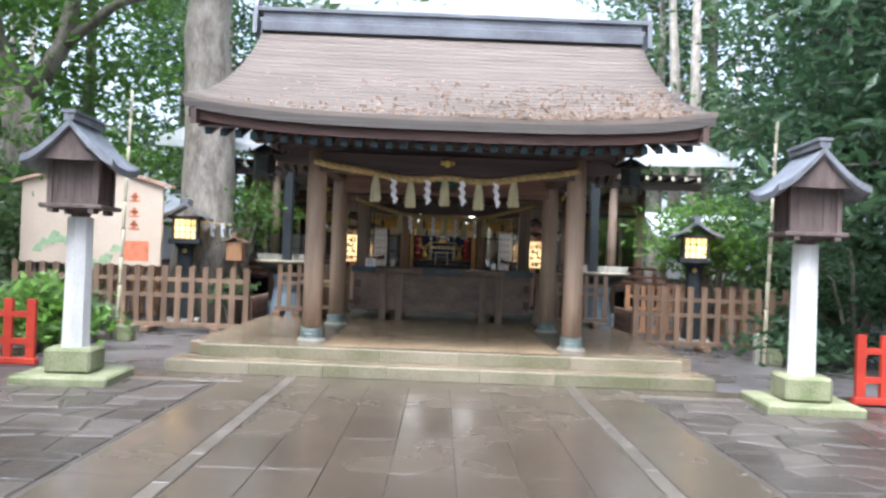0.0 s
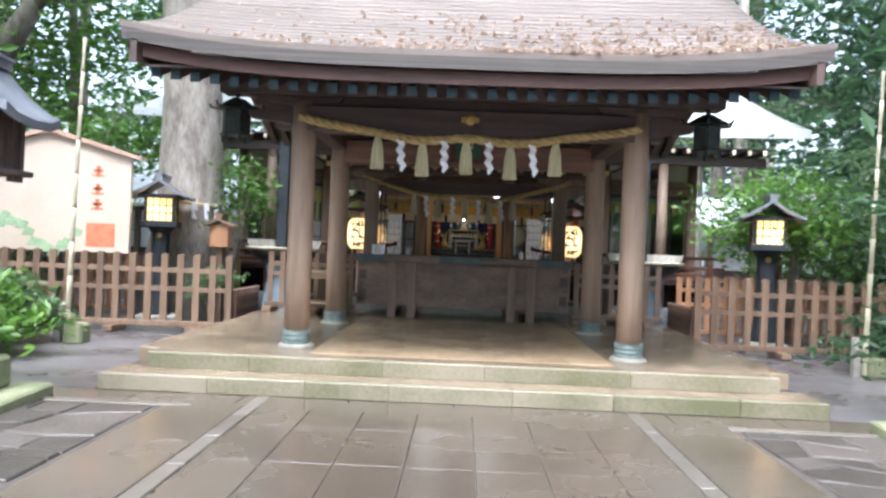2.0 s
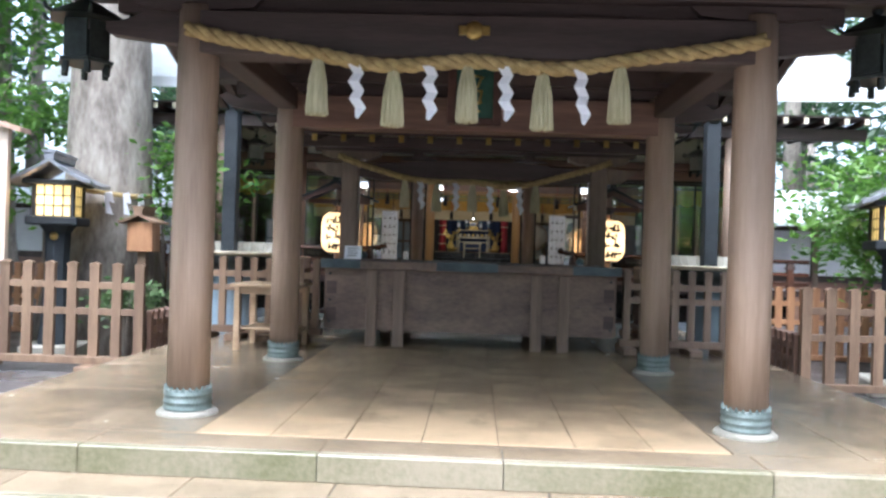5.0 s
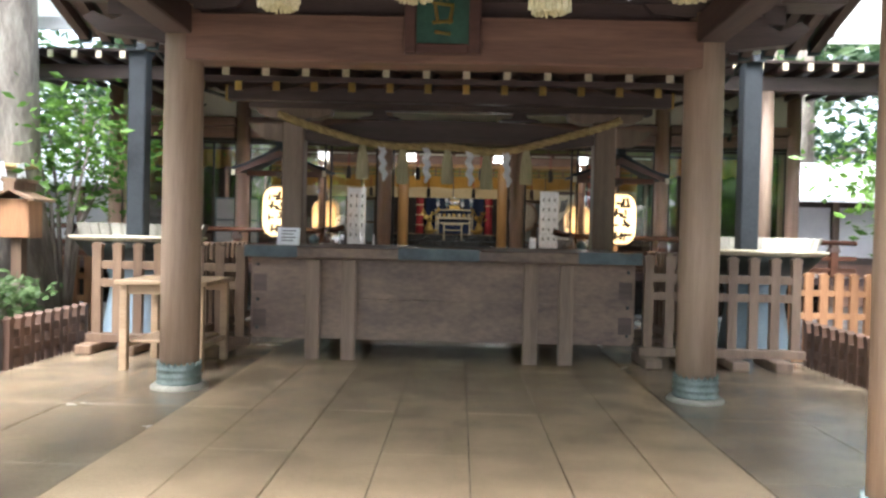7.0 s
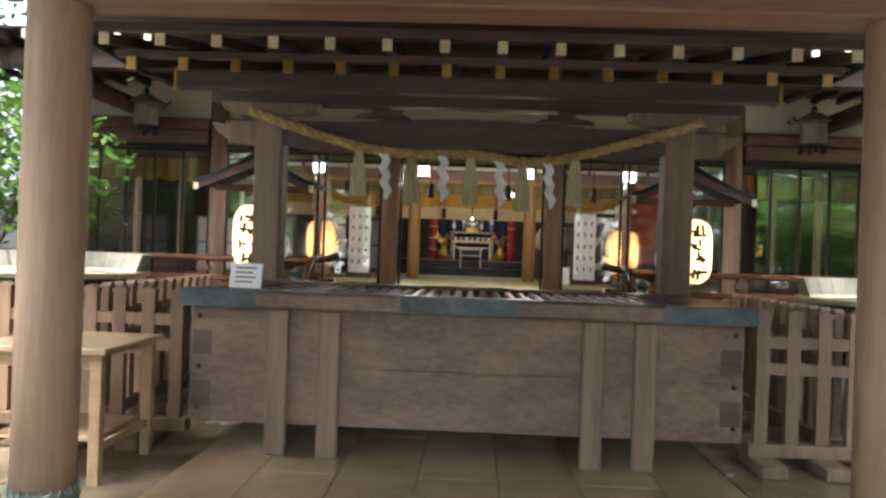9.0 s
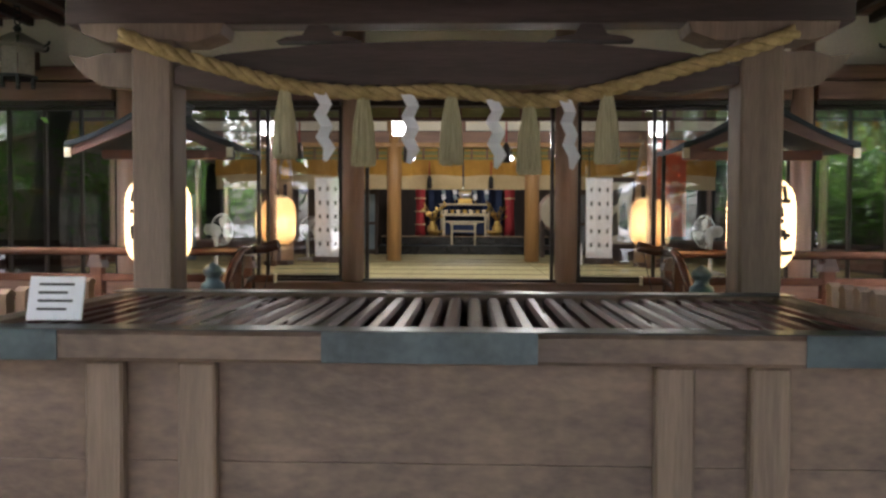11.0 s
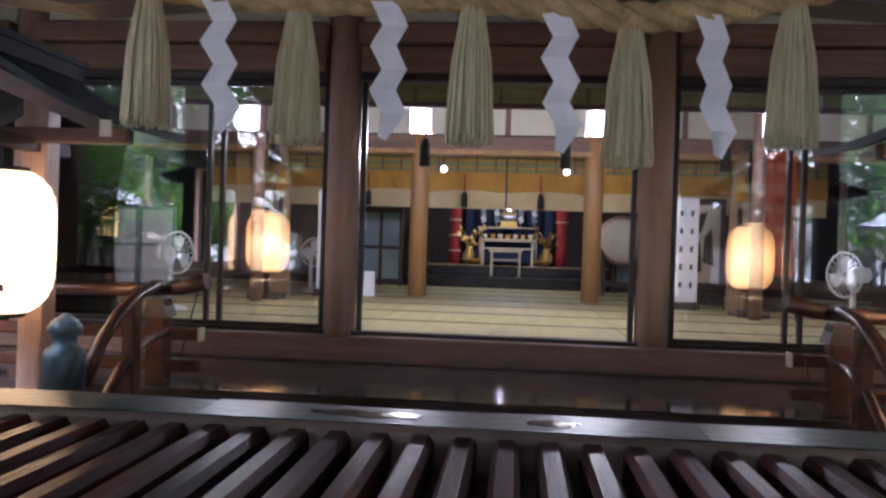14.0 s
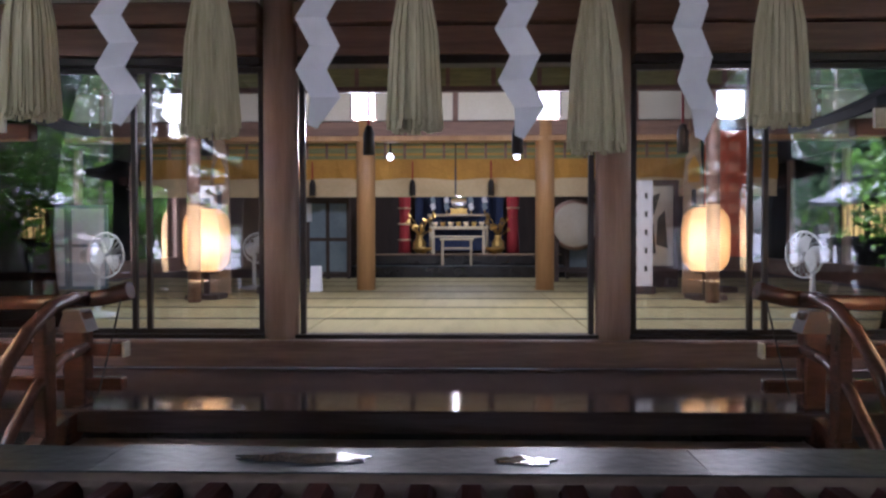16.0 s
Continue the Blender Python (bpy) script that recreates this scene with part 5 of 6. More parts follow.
    w = structure(nm, rbox(sx * 5.1 - 0.05, sx * 5.1 + 0.05, 20.3, 29.6, 0.5, 0.98, 0), M["hall_beam"], "timber side wall of the hall with glazing above", "wall")
    part("head", rbox(sx * 5.1 - 0.05, sx * 5.1 + 0.05, 20.3, 29.6, 2.5, 3.42, 0), M["dark_wood"], w)
    for k in range(6):
        y = 20.5 + 1.8 * k
        part("mullion", rbox(sx * 5.1 - 0.05, sx * 5.1 + 0.05, y - 0.06, y + 0.06, 0.98, 2.5, 0.004), M["hall_wood"], w)
        if k < 5:
            p = part("pane", rbox(sx * 5.1 - 0.003, sx * 5.1 + 0.003, y + 0.06, y + 1.74, 0.98, 2.5, 0), M["glass"], w, "clear glass pane")
            p.visible_shadow = False
inner = thing("inner_frame", "inner columns and beams of pale cypress with white panels", "timber frame")
for x in (-1.01, 1.0):
    part("column", lathed([(0.105, 0.76), (0.105, 3.4)], 18), M["light_wood"], inner, "round pale cypress column", (x, 24.3, 0))
for x in (-2.39, 2.35):
    part("post", lathed([(0.062, 0.76), (0.062, 3.4)], 14), M["hall_beam"], inner, "slender red-brown post", (x, 22.62, 0))
part("beam", rbox(-5.0, 5.0, 24.22, 24.38, 2.48, 2.64, 0.008), M["hall_beam"], inner)
part("picture_rail", rbox(-5.0, 5.0, 24.2, 24.4, 2.42, 2.478, 0.006), M["light_wood"], inner)
for k in range(10):
    x0 = -5.0 + k
    part("transom_panel", rbox(x0 + 0.03, x0 + 0.97, 24.28, 24.31, 2.66, 2.98, 0), M["plaster"], inner, "white paper transom panel")
    part("transom_post", rbox(x0 - 0.03, x0 + 0.03, 24.25, 24.35, 2.64, 3.4, 0.004), M["hall_beam"], inner)
part("upper_beam", rbox(-5.0, 5.0, 24.22, 24.38, 2.98, 3.08, 0.006), M["hall_beam"], inner)
ub = thing("bamboo_blind", "rolled green-brown bamboo blind with a gilt brocade edge", "blind", "blinds across the hall")
part("slats", rbox(-4.9, 4.9, 20.6, 20.63, 2.33, 2.80, 0), M["bamboo"], ub)
for x in np.arange(-4.8, 4.9, 0.3):
    part("cloth_band", rbox(float(x) - 0.014, float(x) + 0.014, 20.588, 20.598, 2.36, 2.80, 0), M["hall_beam"], ub)
part("bottom_rail", rbox(-4.9, 4.9, 20.586, 20.64, 2.325, 2.358, 0.004), M["red_wood"], ub, "red-brown bottom rail")
for k in range(4):
    x0 = -3.9 + 1.95 * k
    bb = thing("bamboo_blind", "green bamboo blind above ochre and cream curtain cloth", "blind", "blinds across the hall")
    part("slats", rbox(x0, x0 + 1.93, 25.1, 25.12, 2.27, 2.60, 0), M["bamboo"], bb)
    for x in (0.12, 0.36, 0.6, 0.84, 1.08, 1.32, 1.56, 1.8):
        part("cloth_band", rbox(x0 + x - 0.016, x0 + x + 0.016, 25.08, 25.098, 2.305, 2.60, 0), M["hall_beam"], bb)
    for z in (2.36, 2.45, 2.54):
        part("brocade_edge", rbox(x0, x0 + 1.93, 25.099, 25.1, z - 0.012, z + 0.012, 0), M["orange_cloth"], bb, "thin ochre brocade line")
    wav = bmesh.new()
    for j in range(24):
        xa, xb = x0 + 1.93 * j / 24, x0 + 1.93 * (j + 1) / 24
        sag = lambda x: 0.03 * abs(math.sin((x - x0) / 1.93 * 2 * math.pi))
        vs = [wav.verts.new(c) for c in ((xa, 25.08, 2.30), (xb, 25.08, 2.30), (xb, 25.07 + 0.02 * math.sin(xb * 20), 2.04 + sag(xb)), (xa, 25.07 + 0.02 * math.sin(xa * 20), 2.04 + sag(xa)))]
        wav.faces.new(vs)
    bmesh.ops.remove_doubles(wav, verts=wav.verts[:], dist=0.001)
    bmesh.ops.solidify(wav, geom=wav.faces[:], thickness=0.006)
    part("ochre_cloth", wav, M["orange_cloth"], bb, "ochre curtain cloth")
    part("cream_cloth", rbox(x0, x0 + 1.93, 25.11, 25.125, 1.84, 2.10, 0), M["cream_cloth"], bb, "cream curtain cloth")


for sx in (-1, 1):
    va_ = thing("valance", "ochre curtain valance inside the side windows", "curtain", "valances of the side windows", at=(sx * 4.13, 20.75, 0))
    for j in range(6):
        rows_v = [[(-0.84 + 0.28 * j + 0.28 * q / 6, 0.02 * math.sin(q * math.pi / 3), z - 0.05 * math.sin(q * math.pi / 6) * (z < 2.2)) for q in range(7)] for z in (2.42, 2.08)]
        bm = bmesh.new()
        vv = [[bm.verts.new(c) for c in r] for r in rows_v]
        for q in range(6):
            bm.faces.new((vv[0][q], vv[0][q + 1], vv[1][q + 1], vv[1][q]))
        bmesh.ops.solidify(bm, geom=bm.faces[:], thickness=0.006)
        part("cloth", bm, M["orange_cloth"], va_)


def cord_tassel(x, y, z, s=1.0):
    t = thing("cord_tassel", "black silk tassel on a red cord", "tassel", "tassels of the blinds", at=(x, y, z))
    part("tuft", lathed([(0.055 * s, -0.28 * s), (0.052 * s, -0.08 * s), (0.03 * s, -0.02 * s), (0.0, 0.0)], 12), M["ink"], t)
    part("cord", tube(bmesh.new(), [(0, 0, 0), (0, 0, 0.3 * s)], 0.012 * s, 6), M["red_cloth"], t, "red cord")


for x in (-1.62, -0.53, 0.46, 1.55):
    cord_tassel(x, 20.66, 2.12, 0.72)
for x in (-1.75, -0.53, 0.42, 1.65):
    cord_tassel(x, 25.0, 2.05, 0.72)
for x in (-0.70, 0.77):
    cl_ = thing("ceiling_lamp", "lit white box-shaped ceiling lamp", "lamp", "lamps in the hall", at=(x, 21.7, 2.42))
    part("shade", rbox(-0.082, 0.082, -0.082, 0.082, -0.11, 0.11, 0.01), M["lamp_white"], cl_, "glowing white shade")
    for sa in (-1, 1):
        for sb in (-1, 1):
            part("frame", rbox(sa * 0.085 - 0.007, sa * 0.085 + 0.007, sb * 0.085 - 0.007, sb * 0.085 + 0.007, -0.12, 0.12, 0), M["hall_beam"], cl_)
    part("stem", rbox(-0.01, 0.01, -0.01, 0.01, 0.11, 0.995, 0), M["ink"], cl_)
    bulb(x, 21.7, 2.24, 3.6, WHITE_LIGHT, 0.08)
for x in (-2.2, 2.2):
    cl_ = thing("ceiling_lamp", "lit white box-shaped ceiling lamp", "lamp", "lamps in the hall", at=(x, 21.7, 2.42))
    part("shade", rbox(-0.082, 0.082, -0.082, 0.082, -0.11, 0.11, 0.01), M["lamp_white"], cl_, "glowing white shade")
    part("stem", rbox(-0.01, 0.01, -0.01, 0.01, 0.11, 0.995, 0), M["ink"], cl_)
    bulb(x, 21.7, 2.24, 2.2, WHITE_LIGHT, 0.08)
for x in (-0.78, 0.72):
    gb = thing("ceiling_bulb", "small round lit ceiling bulb", "lamp", "bulbs before the altar", at=(x, 24.8, 2.30))
    part("globe", lathed([(0, -0.042), (0.03, -0.03), (0.042, 0), (0.03, 0.03), (0.015, 0.042)], 12), M["lamp_white"], gb)
    part("stem", tube(bmesh.new(), [(0, 0, 0.05), (0, 0, 1.12)], 0.012, 6), M["ink"], gb)
# added fill light that brightens the altar; no lamp hangs here
bulb(0, 26.6, 2.35, 3.4, WHITE_LIGHT, 0.1)

# lit lanterns, fans, banner, boards inside
for sx in (-1, 1):
    il = paper_lantern(M["lamp_paper_inner"], 0.225, 0.60, False, "amber lit paper lantern on a low stand")
    tagged(il, group="lanterns inside the hall")
    il.matrix_basis = pose(sx * 2.40, 23.0, 1.33)
    ls = thing("lantern_stand", "dark wooden stand under the amber lantern", "lantern stand", at=(sx * 2.40, 23.0, 0.76))
    part("base", rbox(-0.16, 0.16, -0.16, 0.16, 0, 0.05, 0.008), M["beam"], ls)
    part("stem", rbox(-0.025, 0.025, -0.025, 0.025, 0.05, 0.27, 0.003), M["beam"], ls)
    bulb(sx * 2.40, 22.90, 1.31, 0.27, (1.0, 0.68, 0.36), 0.04)
    fan = thing("standing_fan", "white plastic electric fan with a round cage", "fan", "fans inside the hall", at=(sx * 2.70, 21.35, 0.76), rz=-sx * 66)
    part("base", lathed([(0.15, 0), (0.15, 0.02), (0.05, 0.045)], 18), M["plastic"], fan)
    part("pole", lathed([(0.022, 0.03), (0.02, 0.42)], 10), M["plastic"], fan)
    part("motor", lathed([(0.0, -0.12), (0.06, -0.1), (0.065, 0.0), (0.04, 0.05)], 14), M["plastic"], fan, "", pose(0, 0.02, 0.47, 90, 0, 0))
    cage = bmesh.new()
    for k in range(20):
        a = 2 * math.pi * k / 20
        tube(cage, [(0.02 * math.cos(a), -0.13, 0.47 + 0.02 * math.sin(a)), (0.14 * math.cos(a), -0.13, 0.47 + 0.14 * math.sin(a)), (0.17 * math.cos(a), -0.09, 0.47 + 0.17 * math.sin(a)), (0.14 * math.cos(a), -0.05, 0.47 + 0.14 * math.sin(a))], 0.003, 4)
    tube(cage, [(0.17 * math.cos(a), -0.09, 0.47 + 0.17 * math.sin(a)) for a in [2 * math.pi * k / 28 for k in range(29)]], 0.008, 6)
    part("cage", cage, M["plastic"], fan, "white wire cage")
    for k in range(3):
        bm = prism(bmesh.new(), [(-0.02, 0.02), (0.03, 0.02), (0.07, 0.12), (0.02, 0.145), (-0.05, 0.11)], "y", -0.095, -0.088)
        part("blade", bm, M["plastic"], fan, "", pose(0, 0, 0.47, 0, 120 * k, 0))
    if sx < 0:
        copy_thing(fan, pose(-2.31, 24.4, 0.76, 0, 0, 40))
    wb = thing("white_banner", "tall white paper banner with black writing", "banner", "banners inside the hall", at=(sx * 1.88, 23.7, 0.76))
    part("sheet", rbox(-0.18, 0.18, -0.01, 0.01, 0.08, 1.18, 0.003), M["paper"], wb)
    part("stand", rbox(-0.2, 0.2, -0.08, 0.08, 0, 0.08, 0.01), M["beam"], wb)
    for k in range(5):
        for j in range(3):
            part("writing", rbox(-0.125 + 0.11 * j, -0.095 + 0.11 * j, -0.0125, -0.0105, 0.99 - 0.19 * k, 1.05 - 0.19 * k, 0), M["bronze"], wb, "black writing")
rbn = thing("red_banner", "tall orange-red cloth banner hanging from a pole", "banner", at=(2.88, 23.9, 0.76))
rows = [[(-0.23 + 0.46 * j / 8, 0.015 * math.sin(j * 1.3), 1.72 - 1.34 * i / 6) for j in range(9)] for i in range(7)]
bm = bmesh.new()
vv = [[bm.verts.new(c) for c in r] for r in rows]
for a, b in zip(vv, vv[1:]):
    for j in range(8):
        bm.faces.new((a[j], a[j + 1], b[j + 1], b[j]))
bmesh.ops.solidify(bm, geom=bm.faces[:], thickness=0.005)
part("cloth", bm, M["banner"], rbn)
part("crossbar", tube(bmesh.new(), [(-0.26, 0.03, 1.73), (0.26, 0.03, 1.73)], 0.012, 8), M["ink"], rbn)
part("pole", tube(bmesh.new(), [(-0.24, 0.04, 0), (-0.24, 0.04, 1.78)], 0.016, 8), M["ink"], rbn)
part("base", rbox(-0.34, 0.1, -0.1, 0.16, 0, 0.06, 0.008), M["beam"], rbn)
for k in range(5):
    for j in range(2):
        part("writing", rbox(-0.13 + 0.15 * j, -0.02 + 0.15 * j, -0.031, -0.027, 1.5 - 0.22 * k, 1.6 - 0.22 * k, 0), M["sign_red"], rbn, "faded writing")
for sx, lab in ((1, "tall pale wooden votive board with a pointed top"), (-1, "tall pale wooden votive board in the shade of the hall")):
    vb = thing("votive_board", lab, "board", at=(sx * 2.45, 23.6, 0.76))
    vb.scale = (1.12, 1, 1.1)
    part("board", prism(bmesh.new(), [(-0.10, 0.0), (0.10, 0.0), (0.085, 1.1), (0.05, 1.42), (0, 1.52), (-0.05, 1.42), (-0.085, 1.1)], "y", -0.02, 0.02), M["pale_wood"], vb)
    part("crest", prism(bmesh.new(), [(-0.05, 1.05), (0.05, 1.05), (0.05, 1.2), (0, 1.3), (-0.05, 1.2)], "y", -0.027, -0.021), M["orange_cloth"], vb, "ochre painted crest")
    part("writing", rbox(-0.022, 0.022, -0.026, -0.021, 0.35, 0.98, 0), M["ink"], vb, "black writing")
pic = thing("framed_painting", "dark framed ink painting leaning on a stand", "painting", at=(2.34, 24.75, 0.76))
part("canvas", rbox(-0.2, 0.2, -0.01, 0.01, 0.25, 1.18, 0), M["drum_skin"], pic)
for x0, x1, z0, z1 in ((-0.26, -0.2, 0.18, 1.25), (0.2, 0.26, 0.18, 1.25), (-0.2, 0.2, 0.18, 0.25), (-0.2, 0.2, 1.18, 1.25)):
    part("frame", rbox(x0, x1, -0.025, 0.025, z0, z1, 0.006), M["beam"], pic)
for k, pp in enumerate(([(-.12, .35), (.0, .4), (-.03, .75), (-.15, .6)], [(0, .5), (.14, .45), (.1, .9), (.02, .8)], [(-.14, .8), (-.02, .85), (.05, 1.1), (-.1, 1.05)])):
    part("ink_shape", prism(bmesh.new(), pp, "y", -0.014 - 0.001 * k, -0.0105), M["bronze"], pic, "grey ink shapes")
part("foot", rbox(-0.24, 0.24, -0.1, 0.1, 0, 0.18, 0.01), M["beam"], pic)
drum = thing("taiko_drum", "large wooden drum with a pale skin on a stand", "drum", at=(1.55, 25.9, 0.76))
part("barrel", lathed([(0.27, -0.3), (0.34, 0), (0.27, 0.3)], 24), M["hall_wood"], drum, "", pose(0, 0, 0.74, 90, 0, -6))
part("skin", lathed([(0.285, 0.285), (0.285, 0.302), (0.0, 0.31)], 24), M["drum_skin"], drum, "pale drum skin", pose(0, 0, 0.74, 90, 0, -6))
for sx in (-1, 1):
    part("stand_leg", rbox(sx * 0.26 - 0.03, sx * 0.26 + 0.03, -0.2, 0.2, 0, 0.62, 0.006), M["beam"], drum)
part("stand_bar", rbox(-0.23, 0.23, -0.03, 0.03, 0.12, 0.18, 0.005), M["beam"], drum)
for x in (-4.62, -4.16):
    sc = thing("paper_screen", "pale blue-white panelled screen standing on the mats", "screen", "screens at the side of the hall", at=(x, 24.25, 0.76))
    part("panel", rbox(-0.19, 0.19, -0.006, 0.006, 0.04, 0.92, 0), M["paper"], sc)
    for u in (-1, 1):
        part("stile", rbox(u * 0.205 - 0.018, u * 0.205 + 0.018, -0.014, 0.014, 0, 0.96, 0.003), M["blue_paint"], sc)
    for z in (0.02, 0.5, 0.94):
        part("rail", rbox(-0.187, 0.187, -0.013, 0.013, z - 0.018, z + 0.018, 0.003), M["blue_paint"], sc)
ts = thing("tent_sign", "small white folded paper sign on the mats", "sign", at=(-1.52, 24.0, 0.76))
part("sheet", prism(bmesh.new(), [(-0.07, 0), (-0.06, 0), (0.0, 0.25), (0.06, 0), (0.07, 0), (0.005, 0.28), (-0.005, 0.28)], "x", -0.06, 0.06), M["paper"], ts)
copy_thing(ts, pose(1.56, 23.5, 0.76, 0, 0, -12))

# ---- altar ----
dais = thing("altar_dais", "two-step black lacquered altar dais with pale edges", "dais", at=(0, 0, 0))
for k, (y0, z1) in enumerate(((26.9, 0.92), (27.4, 1.08))):
    part("step", rbox(-1.55, 1.55, y0, 29.55, 0.745 if k == 0 else 0.92, z1 - 0.02, 0.004), M["black"], dais)
    part("edge", rbox(-1.55, 1.55, y0 - 0.01, y0 + 0.3, z1 - 0.02, z1, 0.003), M["pale_wood"] if k else M["copper_sheet"], dais, "pale edge strip")
for sx in (-1, 1):
    rc = thing("red_curtain", "red silk curtain with pale bands beside the altar", "curtain", "curtains of the altar", at=(sx * 0.86, 28.0, 1.08))
    part("cloth", lathed([(0.1, 0.0), (0.085, 0.3), (0.08, 0.6), (0.1, 0.95)], 20, 0, 0, lambda i, z: 1 + 0.12 * math.sin(i * 2.2)), M["red_cloth"], rc)
    for z in (0.2, 0.45, 0.7) if sx < 0 else (0.7,):
        part("band", lathed([(0.108, z), (0.108, z + 0.022)], 16), M["cream_cloth"], rc, "pale band")
    pn = thing("lattice_screen", "dark lattice screen with grey glass beside the altar", "screen", at=(sx * 1.95, 26.4, 0.76))
    part("glass", rbox(-0.42, 0.42, -0.004, 0.004, 0.1, 1.05, 0), M["blue_paint"], pn, "grey-blue pane")
    for x in (-0.43, -0.14, 0.14, 0.43):
        part("stile", rbox(x - 0.025, x + 0.025, -0.02, 0.02, 0, 1.15, 0.003), M["dark_wood"], pn)
    for z in (0.05, 0.55, 1.1):
        part("rail", rbox(-0.455, 0.455, -0.021, 0.021, z - 0.025, z + 0.025, 0.003), M["dark_wood"], pn)
    part("paper_note", rbox(-0.2, -0.08, -0.028, -0.022, 0.8, 1.05, 0), M["paper"], pn, "white paper note")
    gp = thing("gilt_branch_stand", "gilt lotus branches in a vase on the altar", "ornament", "ornaments of the altar", at=(sx * 0.62, 27.95, 1.08))
    part("vase", lathed([(0.06, 0), (0.09, 0.06), (0.11, 0.16), (0.05, 0.24), (0.07, 0.28)], 14), M["gold"], gp)
    rnd = random.Random(11)
    for k in range(14):
        a, l = rnd.uniform(0, 6.28), rnd.uniform(0.14, 0.34)
        end = (l * 0.7 * math.cos(a), l * 0.4 * math.sin(a), 0.3 + rnd.uniform(0.05, 0.32))
        part("stem", tube(bmesh.new(), [(0, 0, 0.26), (end[0] * 0.5, end[1] * 0.5, end[2] * 0.85), end], 0.007, 5), M["gold"], gp)
        part("bud", lathed([(0, -0.04), (0.032, -0.01), (0.026, 0.02), (0, 0.05)], 7), M["gold"], gp, "", end)
    tr = thing("gilt_tray", "round gilt tray on the altar dais", "tray", "trays of the altar", at=(sx * 0.55, 27.6, 1.08))
    part("tray", lathed([(0.05, 0), (0.07, 0.04), (0.16, 0.07), (0.17, 0.1), (0.14, 0.085), (0, 0.07)], 18), M["gold"], tr)


def altar_table(x, y, z, w, h, d):
    t = thing("altar_table", "slender white wooden altar table", "table", "tables of the altar", at=(x, y, z))
    part("tabletop", rbox(-w / 2, w / 2, -d / 2, d / 2, h - 0.03, h, 0.004), M["cream_wood"], t)
    for sx in (-1, 1):
        for sy in (-1, 1):
            part("leg", rbox(sx * (w / 2 - 0.04) - 0.016, sx * (w / 2 - 0.04) + 0.016, sy * (d / 2 - 0.04) - 0.016, sy * (d / 2 - 0.04) + 0.016, 0, h - 0.03, 0), M["cream_wood"], t)
    part("stretcher", rbox(-w / 2 + 0.056, w / 2 - 0.056, -d / 2 + 0.03, -d / 2 + 0.05, h * 0.6, h * 0.6 + 0.025, 0), M["cream_wood"], t)


altar_table(0.0, 27.7, 1.08, 0.86, 0.42, 0.4)
altar_table(-0.02, 27.15, 0.92, 0.5, 0.40, 0.3)
altar_table(0.0, 28.3, 1.08, 1.0, 0.62, 0.4)
for k in range(7):
    c = thing("offering_cup", "small white offering cup on the altar table", "cup", "cups on the altar", at=(-0.36 + 0.12 * k, 27.62, 1.50))
    part("cup", lathed([(0.02, 0), (0.035, 0.02), (0.045, 0.07), (0.035, 0.065), (0.0, 0.02)], 10), M["gold"] if k % 2 else M["cream_wood"], c)
mirror = thing("sacred_mirror", "round sacred mirror on a gilt cloud stand", "mirror", at=(0.0, 28.3, 1.70))
part("disc", lathed([(0.14, -0.01), (0.14, 0.01), (0.12, 0.014), (0, 0.014)], 24), material("polished_mirror", (0.82, 0.84, 0.86), (0.8, 0.8, 0.82), rough=0.06, metal=1.0, bump=0), mirror, "", pose(0, 0, 0.22, 90, 0, 0))
part("stand", prism(bmesh.new(), [(-0.16, 0), (0.16, 0), (0.12, 0.05), (0.15, 0.1), (0.05, 0.09), (-0.05, 0.09), (-0.15, 0.1), (-0.12, 0.05)], "y", -0.03, 0.03), M["gold"], mirror)
for k, x in enumerate((-0.42, -0.2, 0.2, 0.42)):
    pw = thing("wand_streamers", "white and blue paper streamers on a wand", "streamer", "wands on the altar", at=(x, 28.35, 1.70))
    part("wand", tube(bmesh.new(), [(0, 0, 0), (0, 0, 0.42)], 0.008, 6), M["gold"], pw)
    for j in range(3):
        part("streamer", prism(bmesh.new(), [(-0.05, 0.36 - 0.1 * j), (0.02, 0.4 - 0.1 * j), (0.05, 0.3 - 0.1 * j), (-0.02, 0.26 - 0.1 * j)], "y", -0.012 - 0.003 * j, -0.01 - 0.003 * j), M["blue_paint"] if (k + j) % 2 else M["paper"], pw)
bcl = thing("altar_backcloth", "dark blue cloth hanging behind the altar", "cloth")
part("cloth", rbox(-0.75, 0.75, 28.9, 28.91, 1.1, 2.5, 0), material("indigo_cloth", (0.05, 0.075, 0.17), (0.02, 0.03, 0.07), rough=0.8, scale=3, grain=(6, 1, 0.4)), bcl)

set_in_place(before)

# ---- side buildings ----
for sx in (-1, 1):
    sb = thing("side_corridor", "long low timber corridor with a pale wet roof", "building", "corridors beside the hall", at=(sx * 11.7, 25.5, 0))
    part("wall", rbox(-4.8, 4.8, 0, 0.12, G - 0.02, 2.0, 0), M["dark_wood"], sb)
    part("dado", rbox(-4.8, 4.8, -0.03, -0.001, G - 0.02, 0.6, 0), M["hall_beam"], sb)
    for k in range(9):
        part("post", rbox(-4.8 + 1.2 * k - 0.06, -4.8 + 1.2 * k + 0.06, -0.08, -0.031, G - 0.02, 2.0, 0.004), M["box_post"], sb)
    for k in range(8):
        part("panel", rbox(-4.7 + 1.2 * k, -3.7 + 1.2 * k, -0.02, -0.001, 0.75, 1.8, 0), M["paper"], sb, "pale blue-white panel")
    rows = [[(x, -1.0 + 0.5 * j, 1.95 + 0.9 * (j / 4) ** 1.3) for j in range(5)] for x in (-5.2, 0, 5.2)]
